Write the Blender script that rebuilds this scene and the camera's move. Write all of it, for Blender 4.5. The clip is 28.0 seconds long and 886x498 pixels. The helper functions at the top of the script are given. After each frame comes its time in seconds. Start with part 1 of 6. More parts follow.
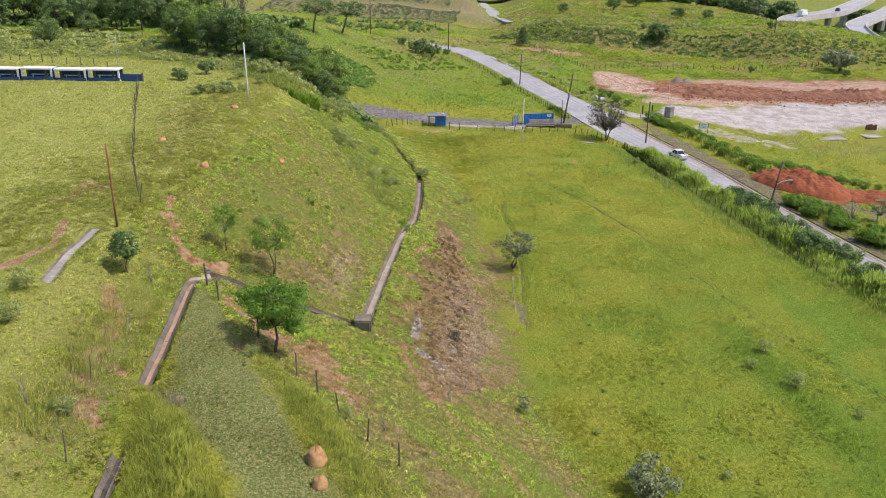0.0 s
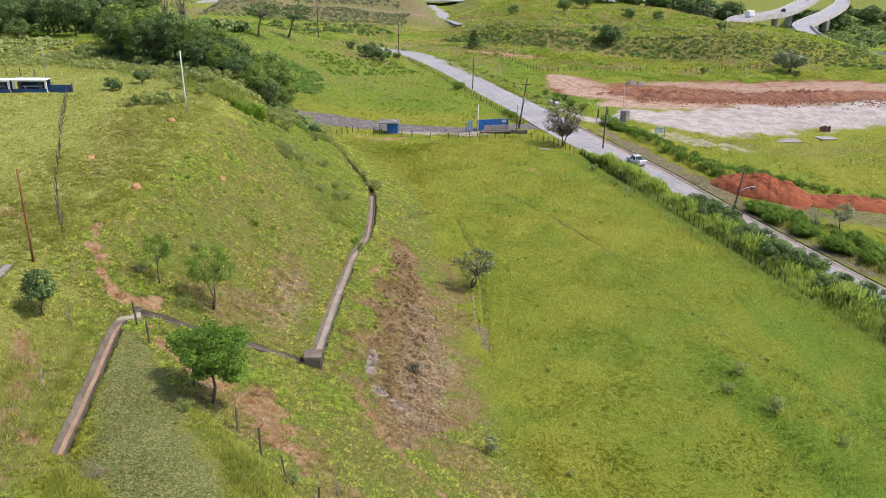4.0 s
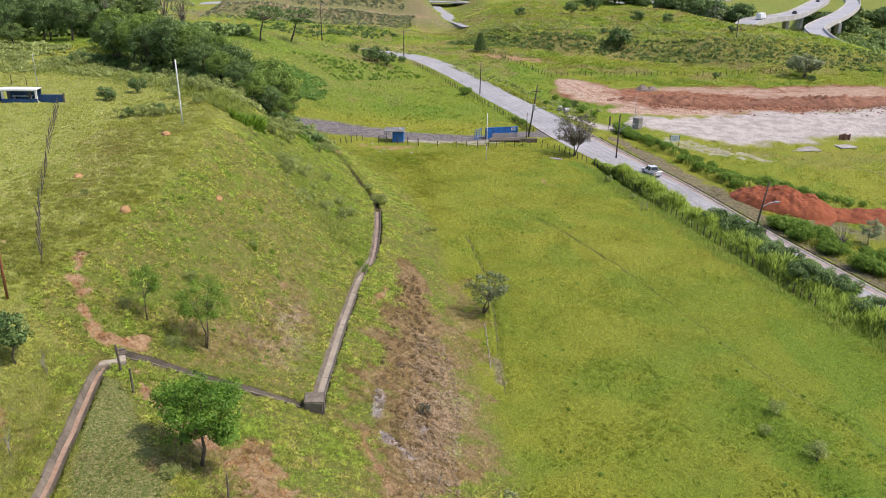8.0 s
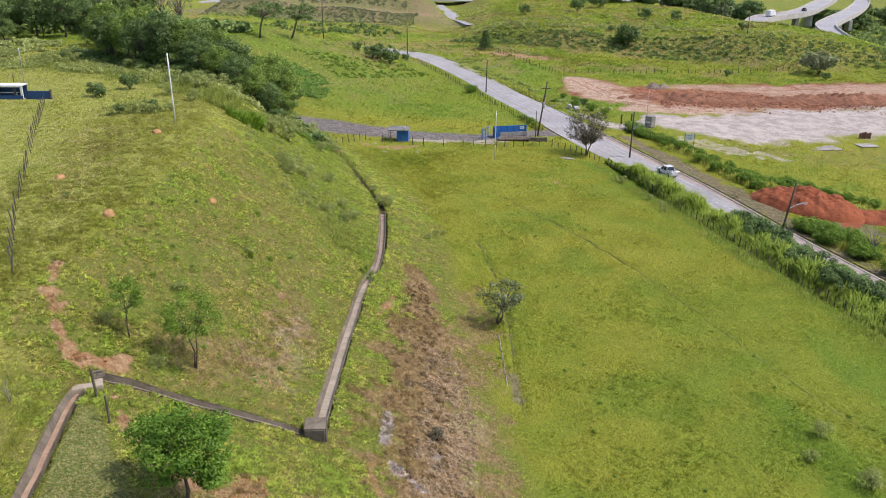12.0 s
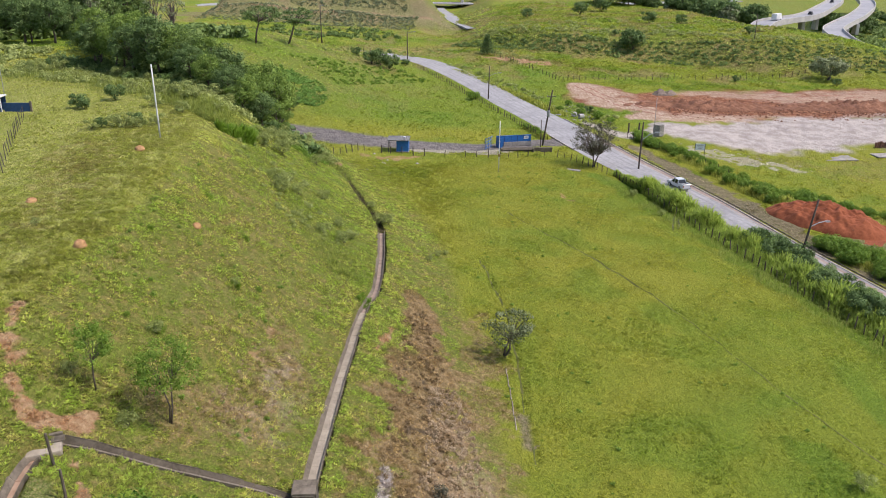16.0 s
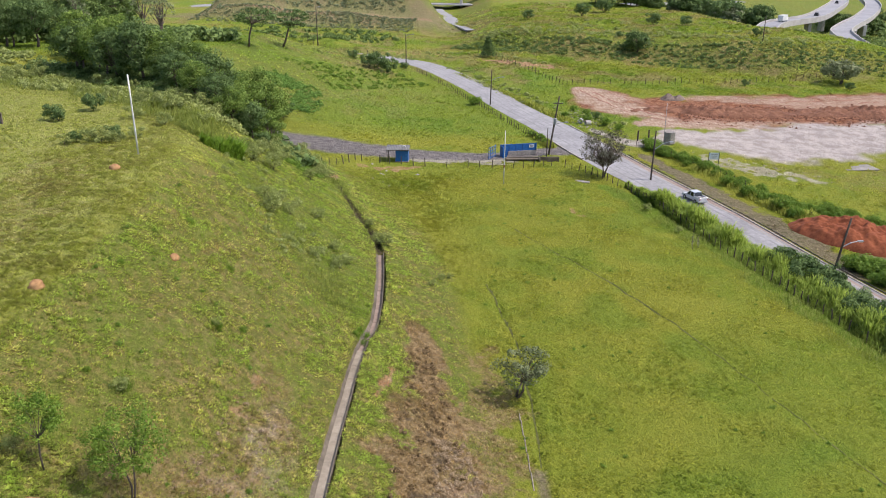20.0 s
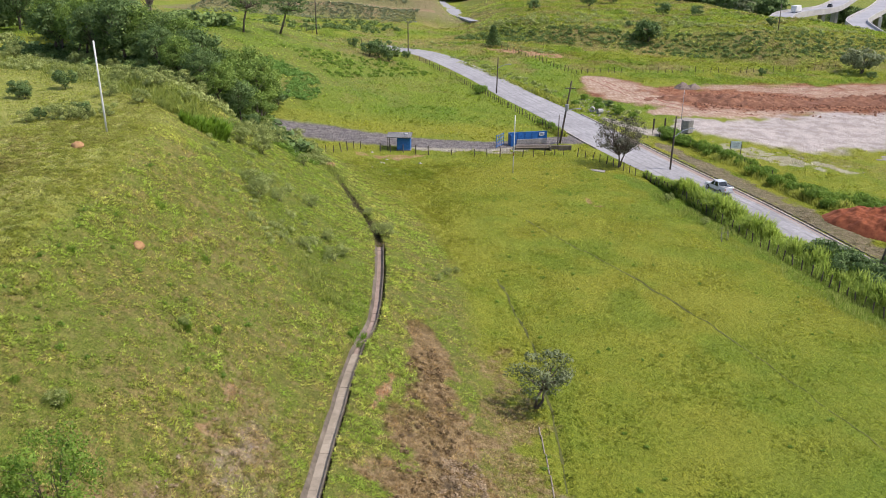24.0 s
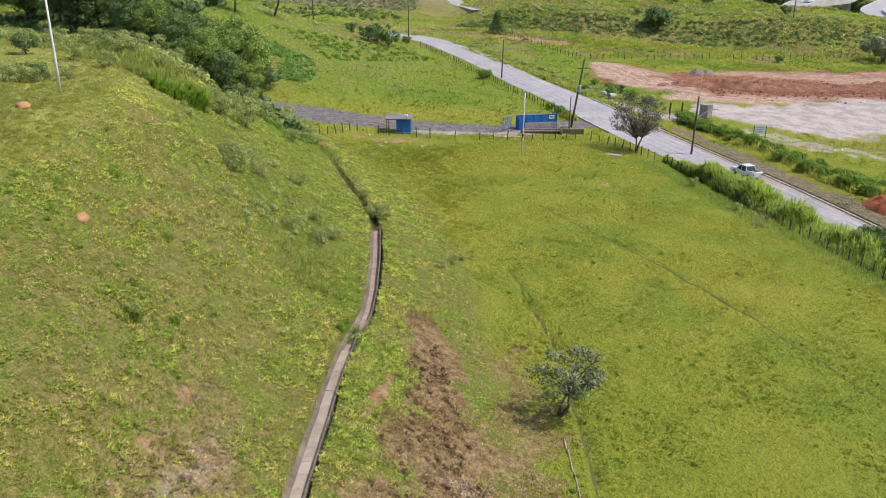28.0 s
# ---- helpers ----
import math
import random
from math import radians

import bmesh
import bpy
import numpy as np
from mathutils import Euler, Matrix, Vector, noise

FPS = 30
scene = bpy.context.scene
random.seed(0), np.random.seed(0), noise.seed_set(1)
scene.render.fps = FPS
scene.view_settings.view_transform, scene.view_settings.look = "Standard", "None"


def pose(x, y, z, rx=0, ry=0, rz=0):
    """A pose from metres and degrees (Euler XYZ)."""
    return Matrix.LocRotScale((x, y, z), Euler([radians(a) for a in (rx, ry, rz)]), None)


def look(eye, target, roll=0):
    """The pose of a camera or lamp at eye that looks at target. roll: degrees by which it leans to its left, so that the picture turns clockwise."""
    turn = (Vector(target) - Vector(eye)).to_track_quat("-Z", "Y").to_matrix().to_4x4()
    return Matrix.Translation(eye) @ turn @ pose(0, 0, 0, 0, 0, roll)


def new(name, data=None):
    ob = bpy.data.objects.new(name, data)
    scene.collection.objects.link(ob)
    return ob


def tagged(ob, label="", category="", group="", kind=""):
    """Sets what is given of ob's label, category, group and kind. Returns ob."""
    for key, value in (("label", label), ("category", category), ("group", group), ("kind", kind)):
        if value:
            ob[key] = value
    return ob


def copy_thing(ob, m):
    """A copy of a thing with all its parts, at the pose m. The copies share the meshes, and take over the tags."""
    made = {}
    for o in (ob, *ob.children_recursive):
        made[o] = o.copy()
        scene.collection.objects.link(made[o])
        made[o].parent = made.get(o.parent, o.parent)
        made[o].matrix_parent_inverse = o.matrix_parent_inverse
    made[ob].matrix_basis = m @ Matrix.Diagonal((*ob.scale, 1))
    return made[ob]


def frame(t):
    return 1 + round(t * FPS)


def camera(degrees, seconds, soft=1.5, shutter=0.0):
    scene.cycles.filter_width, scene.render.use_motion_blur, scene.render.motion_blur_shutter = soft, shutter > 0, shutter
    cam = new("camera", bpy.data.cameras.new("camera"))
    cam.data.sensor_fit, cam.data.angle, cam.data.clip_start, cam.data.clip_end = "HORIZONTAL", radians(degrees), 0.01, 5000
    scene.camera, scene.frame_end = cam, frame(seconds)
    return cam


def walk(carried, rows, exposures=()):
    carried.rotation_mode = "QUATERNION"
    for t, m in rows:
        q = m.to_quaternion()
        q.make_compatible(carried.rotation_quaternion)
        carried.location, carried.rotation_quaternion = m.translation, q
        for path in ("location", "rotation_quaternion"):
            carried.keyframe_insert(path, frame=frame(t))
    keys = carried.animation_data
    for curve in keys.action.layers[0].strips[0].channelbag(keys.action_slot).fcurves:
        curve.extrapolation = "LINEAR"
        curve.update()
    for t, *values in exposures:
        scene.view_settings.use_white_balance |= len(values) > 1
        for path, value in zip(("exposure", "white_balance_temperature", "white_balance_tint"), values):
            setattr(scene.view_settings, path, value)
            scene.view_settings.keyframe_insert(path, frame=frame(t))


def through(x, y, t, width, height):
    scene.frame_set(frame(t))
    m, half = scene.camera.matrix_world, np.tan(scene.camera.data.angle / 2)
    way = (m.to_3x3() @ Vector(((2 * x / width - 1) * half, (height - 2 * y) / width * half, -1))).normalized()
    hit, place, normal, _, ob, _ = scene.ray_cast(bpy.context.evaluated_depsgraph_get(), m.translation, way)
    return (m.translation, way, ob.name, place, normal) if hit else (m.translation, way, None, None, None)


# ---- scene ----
cam = camera(56.3, 28.0, soft=1.0)
PATH = [
    (0, (0.685, -0.426, 42.757), (0.562, 1.441, 42.05), 0.4),
    (0.5, (0.572, 0.328, 42.629), (0.536, 2.2, 41.924), 0.4),
    (1, (0.463, 1.162, 42.499), (0.463, 3.034, 41.794), 0.4),
    (1.5, (0.342, 1.984, 42.475), (0.341, 3.855, 41.769), 0.4),
    (2, (0.288, 2.741, 42.479), (0.285, 4.612, 41.774), 0.4),
    (3, (0.147, 4.421, 42.546), (0.14, 6.293, 41.842), 0.4),
    (3.5, (0.122, 5.31, 42.607), (0.112, 7.182, 41.904), 0.4),
    (5.5, (-0.082, 8.532, 42.796), (-0.096, 10.404, 42.093), 0.4),
    (7, (-0.507, 11.127, 43.025), (-0.526, 12.999, 42.321), 0.4),
    (8, (-0.793, 12.806, 43.035), (-0.813, 14.678, 42.332), 0.4),
    (9.5, (-1.245, 15.27, 42.661), (-1.265, 17.143, 41.96), 0.4),
    (11, (-1.732, 17.844, 41.805), (-1.752, 19.717, 41.103), 0.4),
    (12, (-1.854, 19.317, 41.208), (-1.878, 21.19, 40.506), 0.3),
    (12.5, (-1.975, 20.111, 41.213), (-1.998, 21.984, 40.512), 0.3),
    (14.5, (-2.217, 23.358, 41.338), (-2.243, 25.231, 40.638), 0.2),
    (16, (-2.257, 26.188, 41.359), (-2.281, 28.063, 40.661), 0.3),
    (17, (-2.524, 28.242, 41.418), (-2.545, 30.116, 40.72), 0.3),
    (18.5, (-2.772, 31.395, 41.652), (-2.791, 33.269, 40.954), 0.3),
    (20, (-3.164, 34.877, 41.14), (-3.182, 36.751, 40.443), 0.3),
    (21, (-3.225, 37.074, 40.386), (-3.246, 38.948, 39.688), 0.3),
    (21.5, (-3.286, 38.076, 39.916), (-3.308, 39.95, 39.216), 0.4),
    (23.5, (-3.65, 42.76, 37.449), (-3.672, 44.634, 36.75), 0.3),
    (25, (-3.893, 46.218, 35.617), (-3.915, 48.091, 34.918), 0.4),
    (26.5, (-4.158, 49.823, 33.602), (-4.179, 51.697, 32.903), 0.4),
    (27.5, (-4.395, 52.225, 32.292), (-4.414, 54.098, 31.592), 0.5),
    (28, (-4.381, 53.291, 31.732), (-4.401, 55.164, 31.032), 0.6),
]
EXPOSURES = ((0, 0.50), (9, 0.50), (12, 0.45), (17, 0.40), (21, 0.40), (25, 0.48), (28, 0.50))
walk(cam, [(t, look(eye, target, roll)) for t, eye, target, roll in PATH], [(t, stops, 6400, 19) for t, stops in EXPOSURES])

# ---- daylight ----
world = bpy.data.worlds.new("sky")
scene.world = world
world.use_nodes = True
wn = world.node_tree
sky = wn.nodes.new("ShaderNodeTexSky")
sky.sky_type, sky.sun_disc = "NISHITA", False
SUN_ELEVATION, SUN_AZIMUTH = radians(57), radians(97)   # azimuth clockwise from +y
sky.sun_elevation, sky.sun_rotation = SUN_ELEVATION, SUN_AZIMUTH
sky.air_density, sky.dust_density = 1.2, 2.0
wn.links.new(sky.outputs[0], wn.nodes["Background"].inputs[0])
wn.nodes["Background"].inputs[1].default_value = 0.15
sun = new("sun", bpy.data.lights.new("sun", "SUN"))
sun.data.energy, sun.data.angle, sun.data.color = 3.2, radians(1.6), (1.0, 0.945, 0.85)
sun_way = Vector((math.sin(SUN_AZIMUTH) * math.cos(SUN_ELEVATION), math.cos(SUN_AZIMUTH) * math.cos(SUN_ELEVATION), math.sin(SUN_ELEVATION)))
sun.rotation_euler = sun_way.to_track_quat("Z", "Y").to_euler()


# ---- materials ----
class Nodes:
    """A short hand for node trees."""

    def __init__(self, name):
        self.mat = bpy.data.materials.new(name)
        self.mat.use_nodes = True
        self.t = self.mat.node_tree
        self.bsdf = self.t.nodes["Principled BSDF"]
        self.out = self.t.nodes["Material Output"]

    def add(self, kind, **values):
        n = self.t.nodes.new(kind)
        for k, v in values.items():
            n.inputs[k.replace("_", " ")].default_value = v
        return n

    def link(self, a, b):
        self.t.links.new(a, b)

    def place(self):
        return self.add("ShaderNodeNewGeometry").outputs["Position"]

    def noise(self, scale, detail=4.0, rough=0.6, vector=None, distort=0.0):
        n = self.add("ShaderNodeTexNoise", Scale=scale, Detail=detail, Roughness=rough, Distortion=distort)
        if vector is not None:
            self.link(vector, n.inputs["Vector"])
        return n.outputs["Fac"]

    def ramp(self, fac, low, high):
        n = self.add("ShaderNodeMapRange")
        n.interpolation_type = "SMOOTHSTEP"
        n.inputs["From Min"].default_value, n.inputs["From Max"].default_value = low, high
        self.link(fac, n.inputs["Value"])
        return n.outputs["Result"]

    def math(self, op, a, b):
        n = self.add("ShaderNodeMath")
        n.operation = op
        for i, v in enumerate((a, b)):
            if isinstance(v, (int, float)):
                n.inputs[i].default_value = v
            else:
                self.link(v, n.inputs[i])
        return n.outputs[0]

    def mix(self, fac, a, b):
        n = self.add("ShaderNodeMix")
        n.data_type = "RGBA"
        for i, v in ((0, fac), (6, a), (7, b)):
            if isinstance(v, (int, float)):
                n.inputs[i].default_value = v
            elif isinstance(v, tuple):
                n.inputs[i].default_value = (*v, 1)
            else:
                self.link(v, n.inputs[i])
        return n.outputs[2]

    def mask(self, name):
        n = self.add("ShaderNodeAttribute")
        n.attribute_name = name
        return n.outputs["Fac"]

    def ragged(self, name, fac, reach=1.0):
        """A mask whose edge is broken up by a noise."""
        shift = self.math("MULTIPLY", self.math("SUBTRACT", fac, 0.5), reach)
        return self.ramp(self.math("ADD", self.mask(name), shift), 0.22, 0.78)

    def bump(self, fac, strength, distance):
        n = self.add("ShaderNodeBump", Strength=strength, Distance=distance)
        self.link(fac, n.inputs["Height"])
        self.link(n.outputs[0], self.bsdf.inputs["Normal"])

    def done(self, color, rough=0.9, metal=0.0, spec=0.3):
        if isinstance(color, tuple):
            self.bsdf.inputs["Base Color"].default_value = (*color, 1)
        else:
            self.link(color, self.bsdf.inputs["Base Color"])
        self.bsdf.inputs["Roughness"].default_value = rough
        self.bsdf.inputs["Metallic"].default_value = metal
        self.bsdf.inputs["Specular IOR Level"].default_value = spec
        return self.mat


def land_material(name, through):
    m = Nodes(name)
    p = m.place()
    big, mid = m.noise(0.045, 3, 0.5, p), m.noise(0.22, 4, 0.6, p)
    small, fine = m.noise(1.1, 5, 0.7, p), m.noise(3.4, 4, 0.75, p)
    green = m.mix(m.ramp(mid, 0.35, 0.68), (0.162, 0.212, 0.021), (0.234, 0.248, 0.030))
    green = m.mix(m.ramp(big, 0.40, 0.62), green, (0.246, 0.248, 0.031))
    green = m.mix(m.math("MULTIPLY", m.ramp(small, 0.48, 0.70), 0.3), green, (0.262, 0.255, 0.038))
    blade = m.ramp(m.noise(7.0, 3, 0.8, p), 0.44, 0.58)
    green = m.mix(m.mask("dry"), green, m.mix(m.ramp(small, 0.4, 0.62), (0.285, 0.315, 0.066), (0.410, 0.395, 0.140)))
    green = m.mix(m.mask("lush"), green, m.mix(m.ramp(small, 0.35, 0.65), (0.080, 0.158, 0.014), (0.145, 0.230, 0.022)))
    green = m.mix(m.math("MULTIPLY", m.ramp(fine, 0.46, 0.62), 0.30), green, (0.082, 0.128, 0.010))
    green = m.mix(m.math("MULTIPLY", blade, 0.42), green, (0.280, 0.305, 0.034))
    # slopes: thatch and soil on the ground, fresh and yellowing blades in the tufts
    clump, tuft = m.ramp(m.noise(1.5, 6, 0.8, p), 0.44, 0.60), m.ramp(m.noise(4.0, 4, 0.8, p), 0.47, 0.60)
    fresh = m.ramp(m.noise(0.30, 5, 0.65, p), 0.42, 0.60)
    if through:
        slope = m.mix(clump, (0.275, 0.325, 0.054), (0.415, 0.400, 0.116))
        slope = m.mix(m.math("MULTIPLY", fresh, 0.7), slope, (0.220, 0.315, 0.046))
        slope = m.mix(m.math("MULTIPLY", m.mask("dry"), 0.6), slope, (0.410, 0.405, 0.118))
    else:
        slope = m.mix(clump, (0.090, 0.104, 0.020), (0.235, 0.178, 0.064))
        slope = m.mix(m.math("MULTIPLY", fresh, 0.6), slope, (0.120, 0.180, 0.020))
        slope = m.mix(m.math("MULTIPLY", m.mask("dry"), 0.85), slope, (0.330, 0.330, 0.085))
        slope = m.mix(m.math("MULTIPLY", tuft, 0.6), slope, (0.070, 0.090, 0.016))
        slope = m.mix(m.math("MULTIPLY", blade, 0.45), slope, (0.290, 0.292, 0.066))
    col = m.mix(m.mask("rough"), green, slope)
    col = m.mix(m.math("MULTIPLY", m.mask("lush"), 0.65), col, m.mix(tuft, (0.150, 0.235, 0.026), (0.085, 0.150, 0.016)))
    col = m.mix(m.mask("mown"), col, m.mix(m.ramp(m.noise(6.0, 5, 0.8, p), 0.44, 0.60), (0.118, 0.160, 0.034), (0.320, 0.285, 0.120)))
    straw = m.mix(m.ramp(m.noise(1.5, 6, 0.8, p), 0.42, 0.60), (0.165, 0.105, 0.045), (0.370, 0.268, 0.138))
    straw = m.mix(m.math("MULTIPLY", m.ramp(mid, 0.5, 0.72), 0.6), straw, (0.165, 0.155, 0.035))
    straw = m.mix(m.math("MULTIPLY", tuft, 0.6), straw, (0.105, 0.058, 0.028))
    straw = m.mix(m.math("MULTIPLY", m.ramp(m.noise(0.8, 5, 0.75, p), 0.56, 0.64), 0.7), straw, (0.105, 0.054, 0.024))
    straw = m.mix(m.math("MULTIPLY", blade, 0.4), straw, (0.400, 0.290, 0.165))
    edge = m.noise(1.9, 7, 0.78, p)
    col = m.mix(m.math("MULTIPLY", m.ragged("dead", edge, 1.3), 0.92), col, straw)
    ash = m.mix(m.ramp(m.noise(2.2, 5, 0.75, p), 0.38, 0.62), (0.220, 0.180, 0.155), (0.430, 0.385, 0.350))
    col = m.mix(m.ragged("ash", edge, 1.4), col, ash)
    earth = m.mix(m.ramp(small, 0.3, 0.7), (0.285, 0.152, 0.070), (0.440, 0.305, 0.175))
    earth = m.mix(m.math("MULTIPLY", m.ramp(fine, 0.45, 0.7), 0.45), earth, (0.200, 0.098, 0.050))
    col = m.mix(m.ragged("soil", m.noise(2.6, 7, 0.8, p), 1.3), col, earth)
    red = m.mix(m.ramp(m.noise(0.55, 6, 0.8, p), 0.42, 0.60), (0.198, 0.074, 0.036), (0.370, 0.186, 0.100))
    red = m.mix(m.math("MULTIPLY", m.ramp(m.noise(1.6, 5, 0.8, p), 0.46, 0.62), 0.65), red, (0.135, 0.056, 0.036))
    col = m.mix(m.mask("red"), col, red)
    rut = m.add("ShaderNodeTexWave", Scale=0.32, Distortion=7.0, Detail=3.0)
    rut.inputs["Detail Scale"].default_value = 0.7
    m.link(p, rut.inputs["Vector"])
    sand = m.mix(m.ramp(m.noise(0.6, 6, 0.75, p), 0.36, 0.64), (0.350, 0.232, 0.150), (0.525, 0.412, 0.308))
    sand = m.mix(m.math("MULTIPLY", m.ramp(rut.outputs["Fac"], 0.55, 0.8), 0.3), sand, (0.290, 0.150, 0.100))
    col = m.mix(m.mask("sand"), col, sand)
    pale = m.mix(m.ramp(m.noise(0.30, 6, 0.75, p), 0.38, 0.62), (0.350, 0.305, 0.268), (0.520, 0.465, 0.415))
    pale = m.mix(m.math("MULTIPLY", m.ramp(fine, 0.5, 0.7), 0.3), pale, (0.230, 0.190, 0.160))
    col = m.mix(m.mask("pale"), col, pale)
    grit = m.mix(m.ramp(m.noise(0.9, 6, 0.8, p), 0.38, 0.64), (0.115, 0.105, 0.100), (0.250, 0.225, 0.205))
    col = m.mix(m.mask("grit"), col, grit)
    dirt = m.mix(m.ramp(m.noise(1.3, 6, 0.8, p), 0.40, 0.62), (0.135, 0.105, 0.072), (0.290, 0.225, 0.160))
    dirt = m.mix(m.math("MULTIPLY", tuft, 0.5), dirt, (0.110, 0.135, 0.035))
    col = m.mix(m.mask("dirt"), col, dirt)
    dark_ground = m.mix(m.ramp(fine, 0.4, 0.6), (0.045, 0.035, 0.022), (0.10, 0.075, 0.05))
    col = m.mix(m.mask("dark_ground"), col, dark_ground)
    m.bump(m.math("ADD", m.math("MULTIPLY", m.noise(1.8, 5, 0.75, p), 0.6), m.math("MULTIPLY", m.noise(5.0, 3, 0.8, p), 0.4)), 1.0, 0.7)
    m.done(col, 0.95, 0, 0.12)
    if through:
        hsv = m.add("ShaderNodeHueSaturation")
        shade = m.add("ShaderNodeNewGeometry").outputs["Random Per Island"]
        m.link(m.math("ADD", m.math("ADD", m.math("MULTIPLY", shade, 1.05), 0.78), m.math("MULTIPLY", m.ramp(m.noise(1.6, 4, 0.7, p), 0.40, 0.60), m.math("ADD", m.math("MULTIPLY", m.mask("rough"), 0.6), 0.45))), hsv.inputs["Value"])
        m.link(col, hsv.inputs["Color"])
        col = hsv.outputs[0]
        m.link(col, m.bsdf.inputs["Base Color"])
        tr = m.add("ShaderNodeBsdfTranslucent")
        m.link(col, tr.inputs["Color"])
        mixer = m.add("ShaderNodeMixShader")
        mixer.inputs[0].default_value = through
        m.link(m.bsdf.outputs[0], mixer.inputs[1])
        m.link(tr.outputs[0], mixer.inputs[2])
        m.link(mixer.outputs[0], m.out.inputs["Surface"])
    return m.mat


def speckled(name, dark, light, scale=6.0, rough=0.85, metal=0.0, bump=0.3, per_piece=0.0, spec=0.3):
    """A surface with grain and stains between two tones; per_piece varies it from object to object."""
    m = Nodes(name)
    tex = m.add("ShaderNodeTexCoord").outputs["Object"]
    a, b = m.noise(scale, 6, 0.7, tex), m.noise(scale * 0.13, 3, 0.6, tex)
    f = m.ramp(m.math("ADD", m.math("MULTIPLY", a, 0.55), m.math("MULTIPLY", b, 0.45)), 0.33, 0.67)
    col = m.mix(f, dark, light)
    if per_piece:
        r = m.add("ShaderNodeObjectInfo").outputs["Random"]
        col = m.mix(m.math("MULTIPLY", r, per_piece), col, tuple(c * 0.45 for c in dark))
    if bump:
        m.bump(a, bump, 0.03)
    return m.done(col, rough, metal, spec)


def leaf_material(name, dark, light, through=0.35):
    m = Nodes(name)
    r = m.add("ShaderNodeNewGeometry").outputs["Random Per Island"]
    patch = m.noise(0.8, 3, 0.6, m.add("ShaderNodeTexCoord").outputs["Object"])
    f = m.math("ADD", m.math("MULTIPLY", r, 0.5), m.math("MULTIPLY", m.ramp(patch, 0.36, 0.64), 0.5))
    col = m.mix(f, dark, light)
    m.done(col, 0.6, 0, 0.25)
    tr = m.add("ShaderNodeBsdfTranslucent")
    m.link(col, tr.inputs["Color"])
    mixer = m.add("ShaderNodeMixShader")
    mixer.inputs[0].default_value = through
    m.link(m.bsdf.outputs[0], mixer.inputs[1])
    m.link(tr.outputs[0], mixer.inputs[2])
    m.link(mixer.outputs[0], m.out.inputs["Surface"])
    return m.mat


LAND, LAND_TUFT = land_material("grass_land", 0), land_material("grass_tufts", 0.5)
ASPHALT = speckled("asphalt", (0.200, 0.196, 0.194), (0.330, 0.324, 0.318), 1.2, 0.9, 0, 0.2)
HIGHWAY = speckled("highway_concrete", (0.23, 0.23, 0.235), (0.32, 0.32, 0.325), 0.6, 0.85, 0, 0.1)
CONCRETE = speckled("old_concrete", (0.19, 0.175, 0.155), (0.40, 0.37, 0.33), 3.0, 0.92, 0, 0.4, 0.35)
CONCRETE_DARK = speckled("dark_concrete", (0.082, 0.068, 0.048), (0.200, 0.168, 0.126), 3.5, 0.95, 0, 0.5, 0.3)
SILT = speckled("silt_on_concrete", (0.205, 0.172, 0.128), (0.362, 0.312, 0.240), 1.6, 0.95, 0, 0.3, 0.15)
PINK_SILT = speckled("pinkish_silt", (0.205, 0.150, 0.118), (0.350, 0.272, 0.220), 1.8, 0.95, 0, 0.3, 0.15)
ROAD_WORN = speckled("worn_wheel_tracks", (0.182, 0.178, 0.176), (0.304, 0.298, 0.292), 1.0, 0.9, 0, 0.2)
RUST_SILT = speckled("red_silt", (0.235, 0.142, 0.090), (0.360, 0.250, 0.172), 1.8, 0.95, 0, 0.3, 0.15)
PALE_CONCRETE = speckled("pale_concrete", (0.30, 0.29, 0.27), (0.46, 0.44, 0.41), 2.0, 0.9, 0, 0.2)
CONCRETE_DARKEST = speckled("darkest_concrete", (0.040, 0.035, 0.028), (0.125, 0.108, 0.085), 3.0, 0.95, 0, 0.5)
KERB = speckled("kerb_concrete", (0.34, 0.28, 0.22), (0.58, 0.53, 0.46), 2.5, 0.9, 0, 0.2, 0.5)
WOOD_GREY = speckled("weathered_wood", (0.060, 0.048, 0.036), (0.175, 0.145, 0.115), 9.0, 0.95, 0, 0.5, 0.4)
WOOD_RUSTY = speckled("rusty_pole", (0.120, 0.045, 0.020), (0.265, 0.105, 0.045), 7.0, 0.85, 0, 0.4)
POLE_WOOD = speckled("dark_pole_wood", (0.045, 0.035, 0.027), (0.120, 0.095, 0.075), 6.0, 0.95, 0, 0.4)
WHITE_PAINT = speckled("white_paint", (0.50, 0.50, 0.48), (0.72, 0.72, 0.69), 3.0, 0.6, 0, 0.15)
GREY_METAL = speckled("galvanised_metal", (0.28, 0.29, 0.30), (0.42, 0.43, 0.44), 5.0, 0.5, 0.4, 0.1)
DARK_METAL = speckled("dark_metal", (0.030, 0.030, 0.032), (0.085, 0.085, 0.088), 5.0, 0.55, 0.3, 0.1)
BLUE_PAINT = speckled("blue_paint", (0.012, 0.085, 0.270), (0.025, 0.150, 0.420), 3.0, 0.55, 0, 0.15)
BLUE_DARK = speckled("dull_blue_paint", (0.012, 0.040, 0.105), (0.030, 0.075, 0.170), 3.0, 0.7, 0, 0.15)
ROOFING = speckled("fibre_cement", (0.09, 0.09, 0.09), (0.22, 0.22, 0.21), 3.0, 0.9, 0, 0.3)
ANTHILL = speckled("termite_earth", (0.245, 0.125, 0.052), (0.420, 0.250, 0.115), 5.0, 0.97, 0, 0.8)
RED_EARTH = speckled("red_earth", (0.150, 0.040, 0.016), (0.265, 0.082, 0.034), 2.6, 0.97, 0, 1.0)
